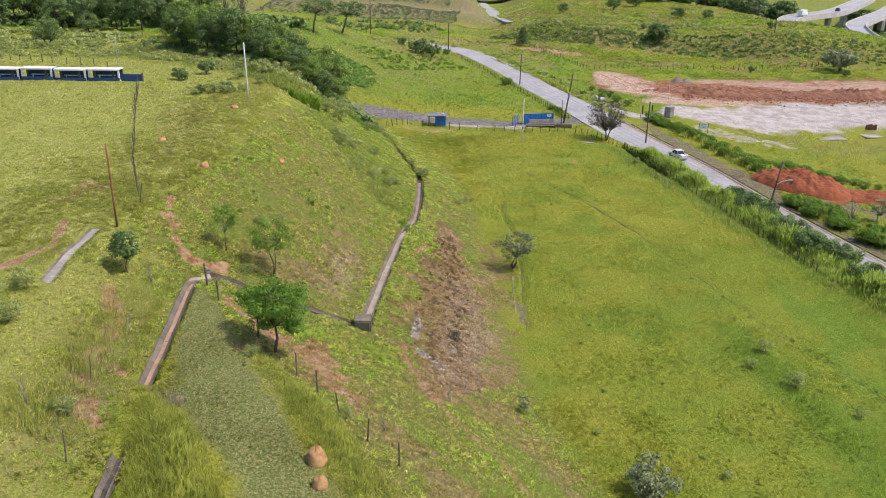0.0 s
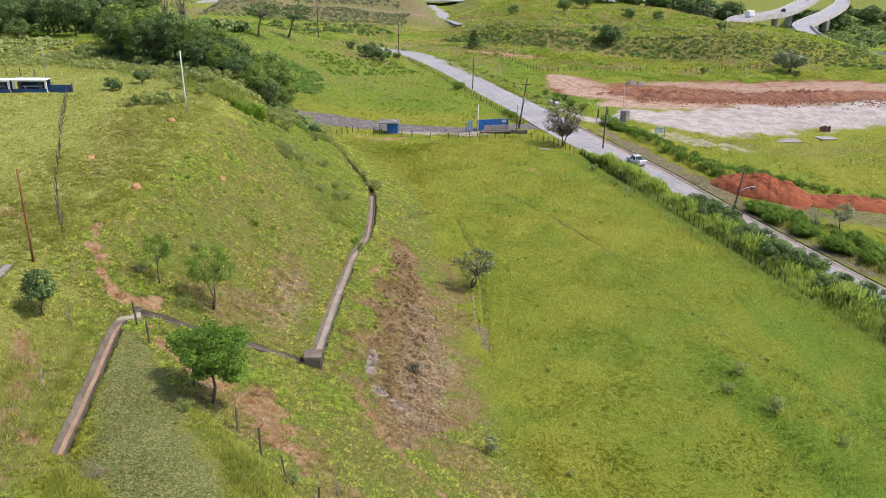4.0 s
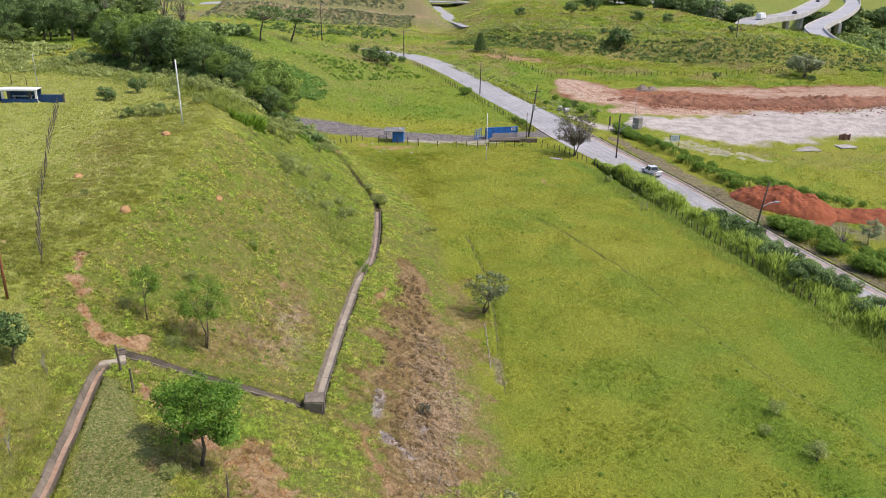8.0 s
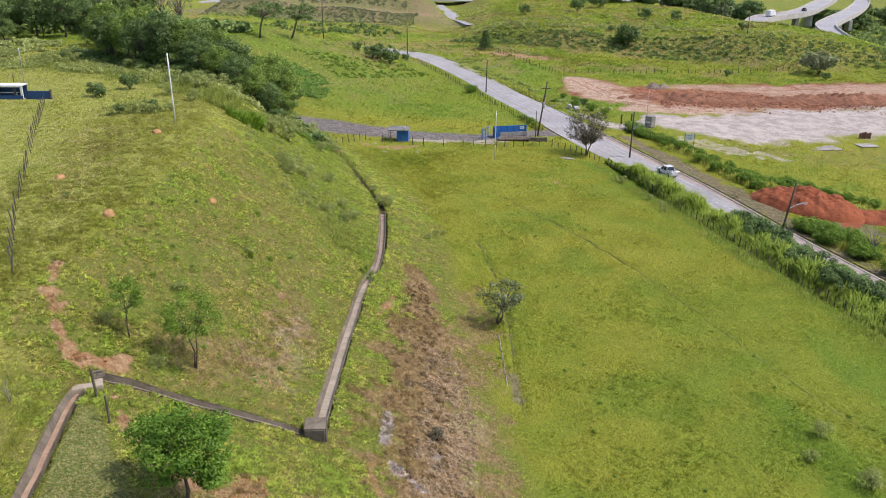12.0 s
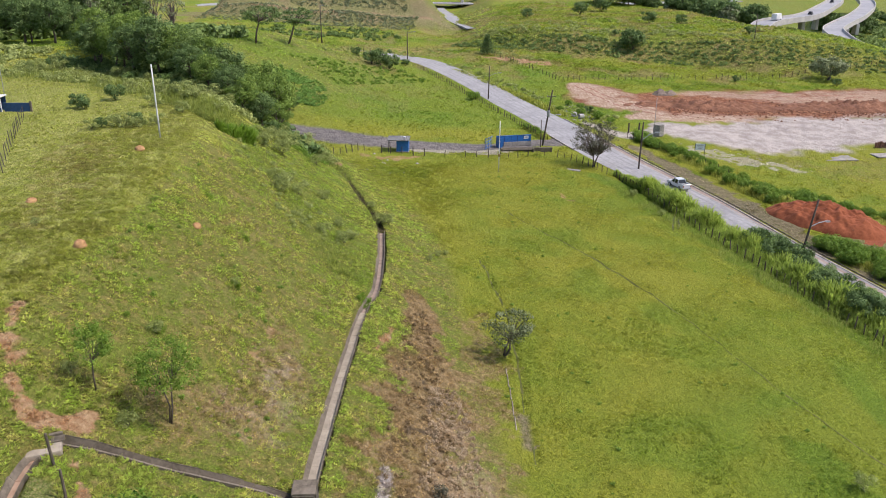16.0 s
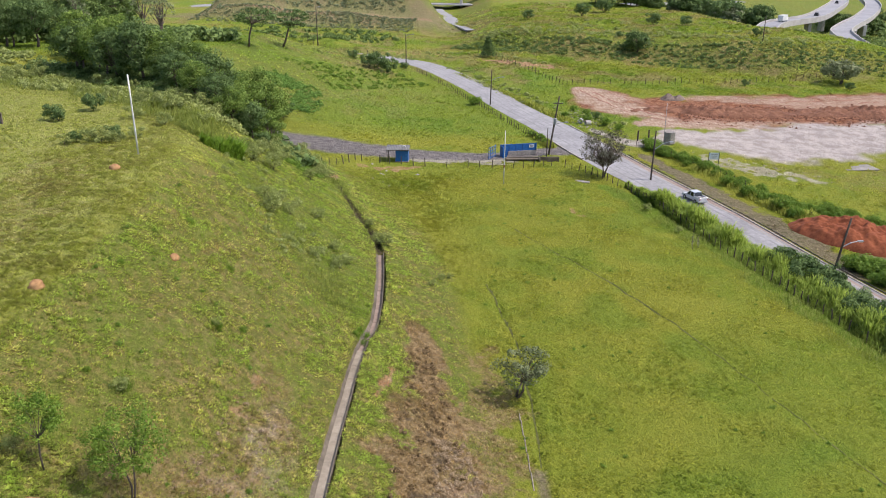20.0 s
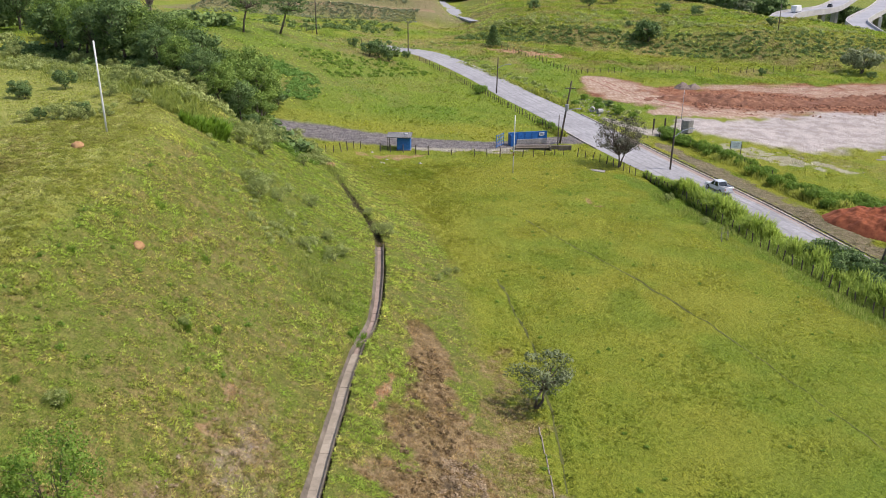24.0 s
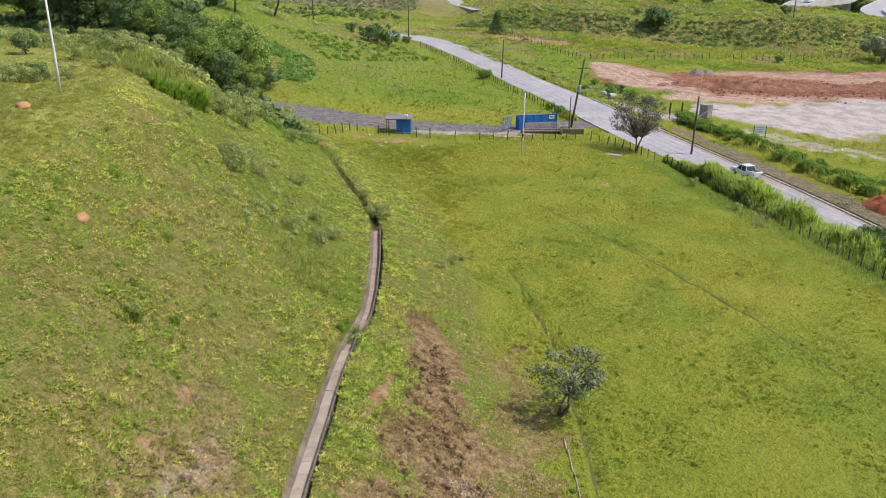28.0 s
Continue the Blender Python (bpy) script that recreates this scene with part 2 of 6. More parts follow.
RUT = speckled("rutted_earth", (0.230, 0.105, 0.068), (0.350, 0.190, 0.130), 2.0, 0.97, 0, 0.4)
CLOD = speckled("earth_clod", (0.108, 0.047, 0.028), (0.250, 0.122, 0.070), 2.0, 0.97, 0, 0.4)
GRAVEL = speckled("grey_gravel", (0.105, 0.080, 0.065), (0.230, 0.180, 0.145), 4.0, 0.95, 0, 0.8)
DARK_OLIVE = speckled("dark_olive_ground", (0.060, 0.072, 0.014), (0.112, 0.112, 0.030), 3.0, 0.97, 0, 0.4)
BRICK = speckled("red_brick", (0.120, 0.060, 0.042), (0.220, 0.115, 0.078), 4.0, 0.92, 0, 0.4)
BARK = speckled("bark", (0.055, 0.042, 0.032), (0.150, 0.120, 0.095), 7.0, 0.95, 0, 0.6)
BARK_PALE = speckled("pale_bark", (0.150, 0.135, 0.115), (0.290, 0.265, 0.230), 7.0, 0.95, 0, 0.4)
CAR_PAINT = speckled("silver_car_paint", (0.52, 0.54, 0.55), (0.60, 0.62, 0.63), 1.0, 0.3, 0.2, 0, 0, 0.5)
TRUCK_RED = speckled("red_truck_paint", (0.30, 0.07, 0.04), (0.42, 0.11, 0.06), 1.0, 0.4, 0, 0)
RUBBER = speckled("tyre_rubber", (0.015, 0.015, 0.015), (0.035, 0.035, 0.035), 6.0, 0.9, 0, 0.1)
GLASS = Nodes("dark_glass").done((0.015, 0.018, 0.020), 0.08, 0, 0.6)
LAMP_LENS = Nodes("lamp_lens").done((0.75, 0.75, 0.72), 0.3, 0, 0.5)
SIGN_FACE = speckled("faded_sign", (0.52, 0.58, 0.60), (0.68, 0.73, 0.74), 4.0, 0.6, 0, 0.05)
LEAF_BRIGHT = leaf_material("bright_leaves", (0.045, 0.125, 0.012), (0.250, 0.420, 0.055), 0.45)
LEAF_DARK = leaf_material("dark_leaves", (0.055, 0.108, 0.030), (0.200, 0.295, 0.088), 0.3)
LEAF_MID = leaf_material("wood_leaves", (0.050, 0.104, 0.024), (0.265, 0.365, 0.100), 0.35)
LEAF_WOOD = leaf_material("fresh_wood_leaves", (0.058, 0.122, 0.018), (0.310, 0.430, 0.085), 0.4)
LEAF_SAGE = leaf_material("sage_leaves", (0.085, 0.112, 0.048), (0.280, 0.320, 0.160), 0.3)
BLADE_ROAD = leaf_material("roadside_grass_blades", (0.165, 0.262, 0.030), (0.420, 0.540, 0.095), 0.5)
BLADE_SOFT = leaf_material("soft_grass_blades", (0.165, 0.225, 0.034), (0.350, 0.405, 0.085), 0.5)
BLADE_STRAW = leaf_material("dry_grass_blades", (0.300, 0.270, 0.140), (0.520, 0.480, 0.290), 0.5)
LEAF_OLIVE = leaf_material("grey_green_leaves", (0.115, 0.150, 0.066), (0.36, 0.40, 0.215), 0.35)
LEAF_BROWN = leaf_material("withered_leaves", (0.145, 0.098, 0.045), (0.390, 0.278, 0.138), 0.35)
LEAF_STRAW = leaf_material("straw_leaves", (0.335, 0.248, 0.145), (0.600, 0.478, 0.315), 0.45)
LEAF_GREY = leaf_material("dusky_leaves", (0.062, 0.062, 0.040), (0.200, 0.190, 0.122), 0.25)
LEAF_PALE = leaf_material("pale_shrub_leaves", (0.210, 0.265, 0.068), (0.450, 0.500, 0.175), 0.4)
LEAF_LIGHT = leaf_material("light_leaves", (0.10, 0.195, 0.022), (0.26, 0.39, 0.055), 0.45)
LEAF_TEAL = leaf_material("broad_green_leaves", (0.095, 0.205, 0.032), (0.250, 0.420, 0.085), 0.35)
BLADE = leaf_material("tall_grass_blades", (0.200, 0.246, 0.032), (0.480, 0.520, 0.092), 0.5)
BLADE_DEEP = leaf_material("lush_grass_blades", (0.085, 0.180, 0.016), (0.240, 0.380, 0.040), 0.5)


# Lie of the land: break lines of the embankment, running away from the start (y), each as rows of y, x, z.
BREAKS = {
    "crest": ((-40, -34, 18.6), (41, -33.5, 18.6), (66, -32.5, 18.5), (86, -31, 18.5), (105, -31, 19.0), (121, -32, 19.5),
              (150, -38, 19.5), (175, -50, 18.5), (190, -60, 18), (230, -66, 18), (256, -58, 16.5), (300, -62, 14), (360, -90, 8), (700, -90, 8)),
    "berm": ((-40, -20, 15), (41, -21.5, 15), (54, -23.5, 14.5), (62, -24.7, 14.5), (66, -26, 14.8), (74, -24.5, 14.2), (86, -23.4, 14.3),
             (105, -23.3, 13.6), (121, -24, 13), (150, -29, 13), (175, -41, 12), (190, -52, 11), (210, -52, 10.5), (230, -50, 11), (256, -47, 12), (300, -45, 9), (360, -50, 5), (700, -50, 5)),
    "lip": ((-40, 6, 12), (20, -1, 13), (41, -7.6, 13.6), (46, -12.2, 14.3), (54, -19.3, 14.4), (62, -23, 14.3), (67, -23, 12.9), (72, -19.7, 11.3),
            (80, -17.6, 9.3), (105, -17, 9.1), (121, -17.8, 8.8), (150, -22, 8.4), (175, -32, 7.0), (190, -44, 5.5), (208, -46, 5.5), (230, -42, 8), (256, -36, 8), (300, -30, 6), (360, -30, 4), (700, -30, 4)),
    "bench": ((-40, 12, 7.5), (20, 8, 8), (41, 3.8, 8.2), (48.5, 0.3, 8.3), (59, -6, 8.1), (69.5, -11.6, 7.9), (86, -11.2, 6.8), (105, -11.4, 5.8),
              (132, -12, 5.3), (150, -15, 4.0), (175, -22, 2.9), (195, -34, 2.8), (208, -34, 3.6), (230, -34, 5), (256, -25, 4), (300, -20, 4.4), (360, -20, 4), (700, -20, 4)),
    "foot": ((-40, 22, 1.5), (20, 19, 1.8), (41, 13, 2), (65, 6, 2.2), (90, 1.5, 1.4), (105, 0, 1.3), (130, -3, 1.5), (150, -7, 1.6), (175, -13, 1.5),
             (195, -18, 1.3), (230, -20, 2), (256, -10, 1.4), (300, -12, 3.6), (330, -10, 4.6), (360, -10, 3), (700, -10, 3)),
    "field": ((-40, 30, 1.2), (90, 30, 1.2), (140, 28, 1.0), (165, 20, 1.4), (195, 10, 1.0), (256, 10, 1.0), (300, 14, 3.6), (330, 16, 4.6), (360, 20, 3), (700, 20, 3)),
    "roadside": ((-40, 70, -1.5), (140, 50, -0.9), (200, 48, -0.4), (225, 48, 1.0), (265, 45, 1.8), (300, 40, 2.4), (330, 45, 2.4), (360, 50, 2), (700, 50, 2)),
    "yard": ((-40, 130, -3), (140, 110, -3), (200, 85, -2.2), (225, 95, 0), (265, 95, 1.2), (330, 95, 1.5), (360, 95, 1.5), (700, 95, 1.5)),
}
GX, GY, GSTEP = (-210.0, 260.0), (-60.0, 640.0), 1.0


def smooth(a, b, v):
    t = np.clip((v - a) / (b - a), 0, 1)
    return t * t * (3 - 2 * t)


def base_grid():
    xs, ys = np.arange(GX[0], GX[1] + 0.1, GSTEP), np.arange(GY[0], GY[1] + 0.1, GSTEP)
    z = np.zeros((len(ys), len(xs)))
    for j, y in enumerate(ys):
        px, pz = [GX[0] - 1], [19.0 - 9 * smooth(260, 380, y)]
        for rows in BREAKS.values():
            yy, bx, bz = zip(*rows)
            px.append(max(np.interp(y, yy, bx), px[-1] + 0.5))
            pz.append(np.interp(y, yy, bz))
        z[j] = np.interp(xs, px, pz)
    # the terrace beyond the yard, its face towards the start
    edge = np.interp(xs, (-6, 11, 31, 62, 80, 94, 110, 130, 160), (350, 344, 332, 317, 309, 297, 286, 276, 266)) + 2.5 * np.sin(xs / 9)
    run = np.interp(xs, (10, 62, 110, 160), (16, 28, 40, 60))
    top = np.interp(xs, (0, 30, 112, 125, 137, 147, 158, 170, 200), (8, 9, 10, 9.4, 8.2, 6.7, 3.2, -2.4, -4.0))
    for j, y in enumerate(ys):
        z[j] += (top + 0.012 * np.clip(y - 350, 0, 90) - z[j]) * smooth(0, 1, (y - edge) / run) * smooth(-6, 22, xs)
    # the highway's hollow
    for j, y in enumerate(ys):
        z[j] -= 6.5 * smooth(118, 150, xs + 0.35 * (y - 372)) * smooth(352, 372, y) * (1 - 0.6 * smooth(158, 180, xs))
    # the terraced cutting far ahead: two steep faces with a ledge between
    for j, y in enumerate(ys):
        d = y - 408 - 3 * np.sin(xs / 17)
        rise = 4.6 * smooth(0, 15, d) + 8.5 * smooth(19, 46, d)
        z[j] += rise * smooth(-122, -110, xs) * smooth(1, 16, 1 - (xs - 2 + 0.12 * (y - 408)))
    k = np.exp(-0.5 * (np.arange(-4, 5) / 1.5) ** 2)
    k /= k.sum()
    for axis in (0, 1):
        z = np.apply_along_axis(lambda v: np.convolve(np.pad(v, 4, "edge"), k, "valid"), axis, z)
    return z


BASE = base_grid()


def height(x, y):
    """Height of the land before ditches and roads are cut in, for arrays or numbers."""
    x, y = np.asarray(x, float), np.asarray(y, float)
    u = np.clip((x - GX[0]) / GSTEP, 0, BASE.shape[1] - 1.001)
    v = np.clip((y - GY[0]) / GSTEP, 0, BASE.shape[0] - 1.001)
    i, j = u.astype(int), v.astype(int)
    a, b = u - i, v - j
    return (BASE[j, i] * (1 - a) + BASE[j, i + 1] * a) * (1 - b) + (BASE[j + 1, i] * (1 - a) + BASE[j + 1, i + 1] * a) * b


# ---- lines cut into the land: rows of x, y, half width ----
ROAD = ((-62, 338, 4.6), (-40, 329, 4.4), (-22, 314.5, 4.2), (-9.8, 301, 4.4), (4.3, 271, 4.6), (12, 248, 4.7), (19.8, 224, 4.8), (26, 203, 4.9), (31.6, 185.7, 4.5),
        (40.1, 162.3, 3.4), (46.4, 141.4, 2.7), (50.6, 127.5, 2.5), (59.8, 96.5, 2.5), (77.8, 40.2, 2.5), (109.8, -60, 2.5))
ROAD_Z = (3.4, 4.0, 4.1, 3.7, 2.0, 1.1, 0.9, 0.5, 0.15, -0.25, -0.75, -1.0, -1.3, -1.5, -1.5)
LANE = ((-80, 200, 5.2), (-42, 202.5, 6.0), (-27, 198.5, 6.0), (-13, 196, 4.2), (2, 195, 3.2), (12, 198.5, 2.8), (20, 203, 3.6))
LANE_Z = (5.5, 3.3, 2.4, 1.4, 1.1, 0.85, 0.7)
MAIN_DRAIN = ((-11.55, 71.0), (-11.6, 84), (-11.6, 92.2), (-11.4, 103.6), (-10.7, 111), (-11.1, 122), (-11.8, 130.5))
STEEP_DRAIN = ((-25.0, 67.1), (-23.2, 67.6), (-19.0, 68.6), (-15.2, 69.3), (-12.4, 69.6))
BERM_DRAIN = ((-25.6, 65.6), (-25.5, 64.4), (-24.9, 61.2), (-23.3, 53), (-22.1, 46.3))
LOW_DRAIN = ((-20.4, 38.6), (-19.6, 34), (-19.0, 26))
UPPER_DRAIN = ((-34.9, 67.6), (-34.2, 61), (-33.2, 55))
DITCH = ((-11.9, 131), (-13.2, 136), (-16.4, 145), (-19.2, 153), (-21.6, 162))
GUTTER = ((4.7, 83), (4.35, 91), (4.4, 98), (4.3, 103), (3.8, 113.8), (1.3, 129.5))
FURROW = ((6.2, 150.5), (15.8, 132.8), (23.5, 115.8), (28.9, 98), (33, 86), (37.2, 78.3), (44, 64))


def eased(rows, cuts=3):
    """A curve through rows of numbers, with some points between each two."""
    out = []
    for i in range(len(rows) - 1):
        p = [np.array(rows[min(max(k, 0), len(rows) - 1)], float) for k in (i - 1, i, i + 1, i + 2)]
        for s in np.arange(cuts) / cuts:
            out.append(tuple(0.5 * (2 * p[1] + (p[2] - p[0]) * s + (2 * p[0] - 5 * p[1] + 4 * p[2] - p[3]) * s**2 + (3 * p[1] - p[0] - 3 * p[2] + p[3]) * s**3)))
    return out + [tuple(map(float, rows[-1]))]


ROAD_ROWS = eased([(*r, z) for r, z in zip(ROAD, ROAD_Z)])
ROAD, ROAD_Z = [r[:3] for r in ROAD_ROWS], [r[3] for r in ROAD_ROWS]
MAIN_DRAIN = eased(MAIN_DRAIN, 3)


def along(line, x, y):
    """Distance from a polyline, and how far along it (in points)."""
    best, where = np.full(np.shape(x), 1e9), np.zeros(np.shape(x))
    for i in range(len(line) - 1):
        (ax, ay), (bx, by) = line[i][:2], line[i + 1][:2]
        dx, dy = bx - ax, by - ay
        t = np.clip(((x - ax) * dx + (y - ay) * dy) / (dx * dx + dy * dy), 0, 1)
        d = np.hypot(x - ax - t * dx, y - ay - t * dy)
        where = np.where(d < best, i + t, where)
        best = np.minimum(best, d)
    return best, where


LATTICE = np.random.RandomState(7).rand(256, 256)


def grain(x, y, size):
    """Smooth value noise, 0 to 1, with cells of that many metres."""
    u, v = np.asarray(x) / size + 91.3, np.asarray(y) / size + 37.7
    i, j = np.floor(u).astype(int), np.floor(v).astype(int)
    a, b = u - i, v - j
    a, b = a * a * (3 - 2 * a), b * b * (3 - 2 * b)
    g = lambda p, q: LATTICE[q % 256, p % 256]
    return (g(i, j) * (1 - a) + g(i + 1, j) * a) * (1 - b) + (g(i, j + 1) * (1 - a) + g(i + 1, j + 1) * a) * b


def terraces(x, y):
    """Narrow trodden ledges along the embankment's face, 0 to 1."""
    run = 0.7 * grain(7 * x - 1.2 * y, y, 8) + 0.3 * grain(3 * x, y, 4)
    return smooth(0.52, 0.78, run) * band(((-21, 70, 7), (-22, 88, 9), (-24, 108, 9), (-27, 126, 6)), x, y, 0.3, 3, 0.8)


def land(x, y):
    """Height of the finished ground."""
    x, y = np.asarray(x, float), np.asarray(y, float)
    z = height(x, y)
    z = z + 0.9 * (grain(x, y, 14) - 0.5) * smooth(30, 60, y) * 0.5 + 0.28 * (grain(x, y, 3.1) - 0.5) + 0.14 * (grain(x, y, 1.1) - 0.5)
    z = z + 2.2 * (grain(x, y, 22) - 0.5) * smooth(300, 360, y)
    z = z - 0.24 * terraces(x, y)
    for line, levels, reach in ((LANE, LANE_Z, 5.0), (ROAD, ROAD_Z, 4.5)):
        d, w = along(line, x, y)
        half = np.interp(w, range(len(line)), [r[2] for r in line])
        level = np.interp(w, range(len(line)), levels)
        z = z + (level - z) * (1 - smooth(0.3, reach, d - half))
    for line, half, depth in ((MAIN_DRAIN, 0.42, 1.2), (STEEP_DRAIN, 0.28, 1.2), (BERM_DRAIN, 0.32, 1.2), (LOW_DRAIN, 0.25, 1.0), (UPPER_DRAIN, 0.4, 1.2)):
        d, w = along(line, x, y)
        z = z - depth * (1 - smooth(half, half + 0.25, d)) * ((w > 0.002) & (w < len(line) - 1.002))
    d, w = along(DITCH, x, y)
    z = z - (0.9 - 0.12 * w) * (1 - smooth(0.2, 0.75, d + 0.3 * (grain(x, y, 1.3) - 0.5)))
    d, w = along(GUTTER, x, y)
    z = z - 0.22 * (1 - smooth(0.15, 0.5, d))
    d, w = along(FURROW, x, y)
    z = z - 0.12 * (1 - smooth(0.1, 0.5, d))
    return z


def band(line, x, y, ragged=0.35, size=1.6, soft=0.4):
    """Mask along rows of x, y, half width, with a ragged edge."""
    d, w = along(line, x, y)
    half = np.interp(w, range(len(line)), [r[2] for r in line])
    r = d / half + ragged * 2 * (grain(x, y, size) - 0.5) + ragged * (grain(x, y, size * 0.35) - 0.5)
    return 1 - smooth(1.12 - soft, 0.72 + soft, r)


def zones(x, y):
    """What covers the ground at a place, each from 0 to 1."""
    gx = (height(x + 1.0, y) - height(x - 1.0, y)) / 2
    gy = (height(x, y + 1.0) - height(x, y - 1.0)) / 2
    z = {"rough": np.maximum(smooth(0.10, 0.38, np.hypot(gx, gy)), 0.8 * smooth(128, 150, x) * smooth(335, 360, y))}
    # dry hilltop grass; the slight far term puts distance haze into the colour
    z["dry"] = np.maximum(
        0.10 * smooth(255, 320, y), 0.75 * smooth(28, 36, -x) * (1 - smooth(190, 215, y)))
    z["dry"] = np.maximum(z["dry"], 0.85 * band(((-31, 64, 3), (-29.5, 50, 4), (-28, 38, 4.5), (-26, 26, 5)), x, y, 0.5, 2.2, 0.8))
    z["dead"] = np.maximum.reduce([
        band(((-7.0, 113, 0.8), (-5.6, 106, 2.0), (-4.4, 93, 3.6), (-3.8, 80, 4.6), (-3.4, 69, 4.4), (-3.6, 62, 3.2)), x, y, 0.6, 1.8, 0.9),
        0.5 * band(((-2, 66, 3), (1.0, 61.5, 2.4), (4.4, 57, 2.2), (7, 52, 2.0), (11, 46, 1.8)), x, y, 0.9, 1.6, 0.9),
        0.52 * band(((-20.5, 74, 2.4), (-17.4, 76.5, 3.0), (-16.2, 84, 2.6), (-16.8, 92, 1.8)), x, y, 0.8, 2.2, 0.9),
        0.58 * band(((0.2, 110, 1.8), (0.6, 96, 2.8), (0.9, 82, 2.8), (1.0, 70, 2.0)), x, y, 0.9, 1.8, 0.9),
        0.55 * band(((-14, 57, 3.8), (-10, 52.5, 2.8), (-5, 46.6, 2.2), (-1, 41, 2.2)), x, y, 0.9, 1.6, 0.9),
        0.35 * band(((-26, 52, 3.5), (-24.5, 42, 2.5), (-24, 30, 3)), x, y, 1.0, 1.4, 0.8),
        0.4 * band(((-38, 92, 1.5), (-41, 104, 3), (-44, 116, 3)), x, y, 1.0, 1.2),
        0.4 * band(((-6, 352, 5), (30, 341, 7), (62, 331, 9), (94, 317, 12), (120, 306, 14), (160, 300, 16)), x, y, 0.8, 3, 0.7),
        0.5 * band(((-20, 322, 5), (8, 322, 6), (30, 312, 6)), x, y, 0.8, 4),
        0.4 * band(((60, 196, 6), (80, 190, 9), (110, 196, 10), (150, 205, 12)), x, y, 1.0, 3, 0.8),
        0.34 * band(((-20, 72, 5), (-18, 85, 5), (-19, 100, 5), (-22, 114, 4)), x, y, 1.5, 2.6, 0.6),
        0.36 * band(((-40, 226, 8), (-24, 238, 14), (-16, 262, 15), (-28, 290, 16)), x, y, 1.2, 5, 0.9),
        0.52 * smooth(262, 285, y) * smooth(0.3, 0.7, 0.6 * grain(x, y, 9) + 0.4 * grain(x, y, 3)) * (1 - smooth(120, 145, x))])
    z["soil"] = np.maximum.reduce([
        0.75 * band(((-31.9, 77.5, 0.4), (-30.5, 72.8, 0.8), (-28.9, 70.2, 0.55), (-27.5, 68.4, 0.5), (-26.2, 67.2, 0.5)), x, y, 0.9, 1.1),
        0.8 * band(((-26.0, 68.4, 0.8), (-24.3, 69.2, 0.8)), x, y, 0.9),
        0.75 * band(((-23.4, 65.2, 0.35), (-21.6, 62.4, 0.4), (-19.6, 60.6, 0.6), (-16.5, 58.5, 0.9)), x, y, 0.8),
        0.6 * band(((-14.4, 60, 1.4), (-12.6, 57.6, 1.8), (-10.6, 53.8, 1.0), (-8.4, 48.6, 0.6)), x, y, 1.3),
        0.72 * band(((-28.8, 56.7, 0.6), (-27.6, 54.8, 0.7), (-26.0, 49, 0.8), (-25.3, 46.4, 1.2), (-24.9, 43.7, 1.1), (-23.8, 41.1, 0.9)), x, y, 0.9, 1.3),
        0.5 * band(((-29.5, 57.5, 0.5), (-28.6, 54, 0.5)), x, y, 0.9),
        0.8 * band(((-42, 54, 0.9), (-37.2, 57.7, 0.8), (-36.2, 61.8, 0.5), (-38, 68, 0.6)), x, y, 0.5),
        0.5 * band(((-41.8, 73, 1.2), (-41.2, 80, 1.6)), x, y, 0.9),
        0.3 * band(((-9.0, 92, 0.22), (-7.8, 70, 0.3)), x, y, 0.7), 0.62 * band(((-7.5, 69, 0.3), (-7.2, 66.4, 0.4), (-5.0, 61.3, 0.42), (-2.2, 56.2, 0.34), (0.5, 52.6, 0.32), (2.6, 49.3, 0.3), (5, 45, 0.3)), x, y, 0.5, 1.0),
        0.30 * band(((-20.6, 75.5, 1.2), (-18.4, 78, 1.3), (-16.8, 76.5, 1.2)), x, y, 1.0),
        0.55 * band(((-18.0, 85, 0.5), (-17.9, 86.4, 0.5)), x, y, 0.9, 0.8), 0.55 * band(((-17.8, 88.6, 0.4), (-17.7, 90.2, 0.4)), x, y, 0.9, 0.8),
        0.46 * terraces(x, y) * smooth(0.45, 0.75, grain(x, y, 5.3)),
        0.7 * band(((-9.2, 95, 0.35), (-8.3, 101, 0.5)), x, y, 0.7),
        0.55 * band(((16.2, 160.5, 0.8), (17.6, 157.6, 0.9)), x, y, 0.9),
        0.6 * band(((-20, 184.5, 1.2), (-14, 184, 1.6), (-10, 186.5, 1.0)), x, y, 0.8),
        0.8 * band(((-22, 164, 0.8), (-22.6, 170, 0.7)), x, y, 0.5),
        0.3 * band(((25, 222, 1.2), (34.5, 203, 1.6), (38, 190, 1.6), (45, 163, 1.5)), x, y, 0.8),
        0.8 * band(((10, 316, 3), (24, 309, 4.5)), x, y, 0.9, 3),
        0.5 * band(((-22, 334, 4), (-6, 326, 3)), x, y, 0.9, 3),
        0.3 * band(((-26, 425, 3), (-16, 420, 9), (-6, 414, 7)), x, y, 0.5, 5), 0.3 * band(((-118, 424, 7), (-108, 430, 8), (-98, 436, 5)), x, y, 0.6, 5),
        0.8 * band(((-112, 425.5, 1.6), (-60, 425.5, 1.6), (-14, 425.5, 1.6)), x, y, 0.3, 5)])
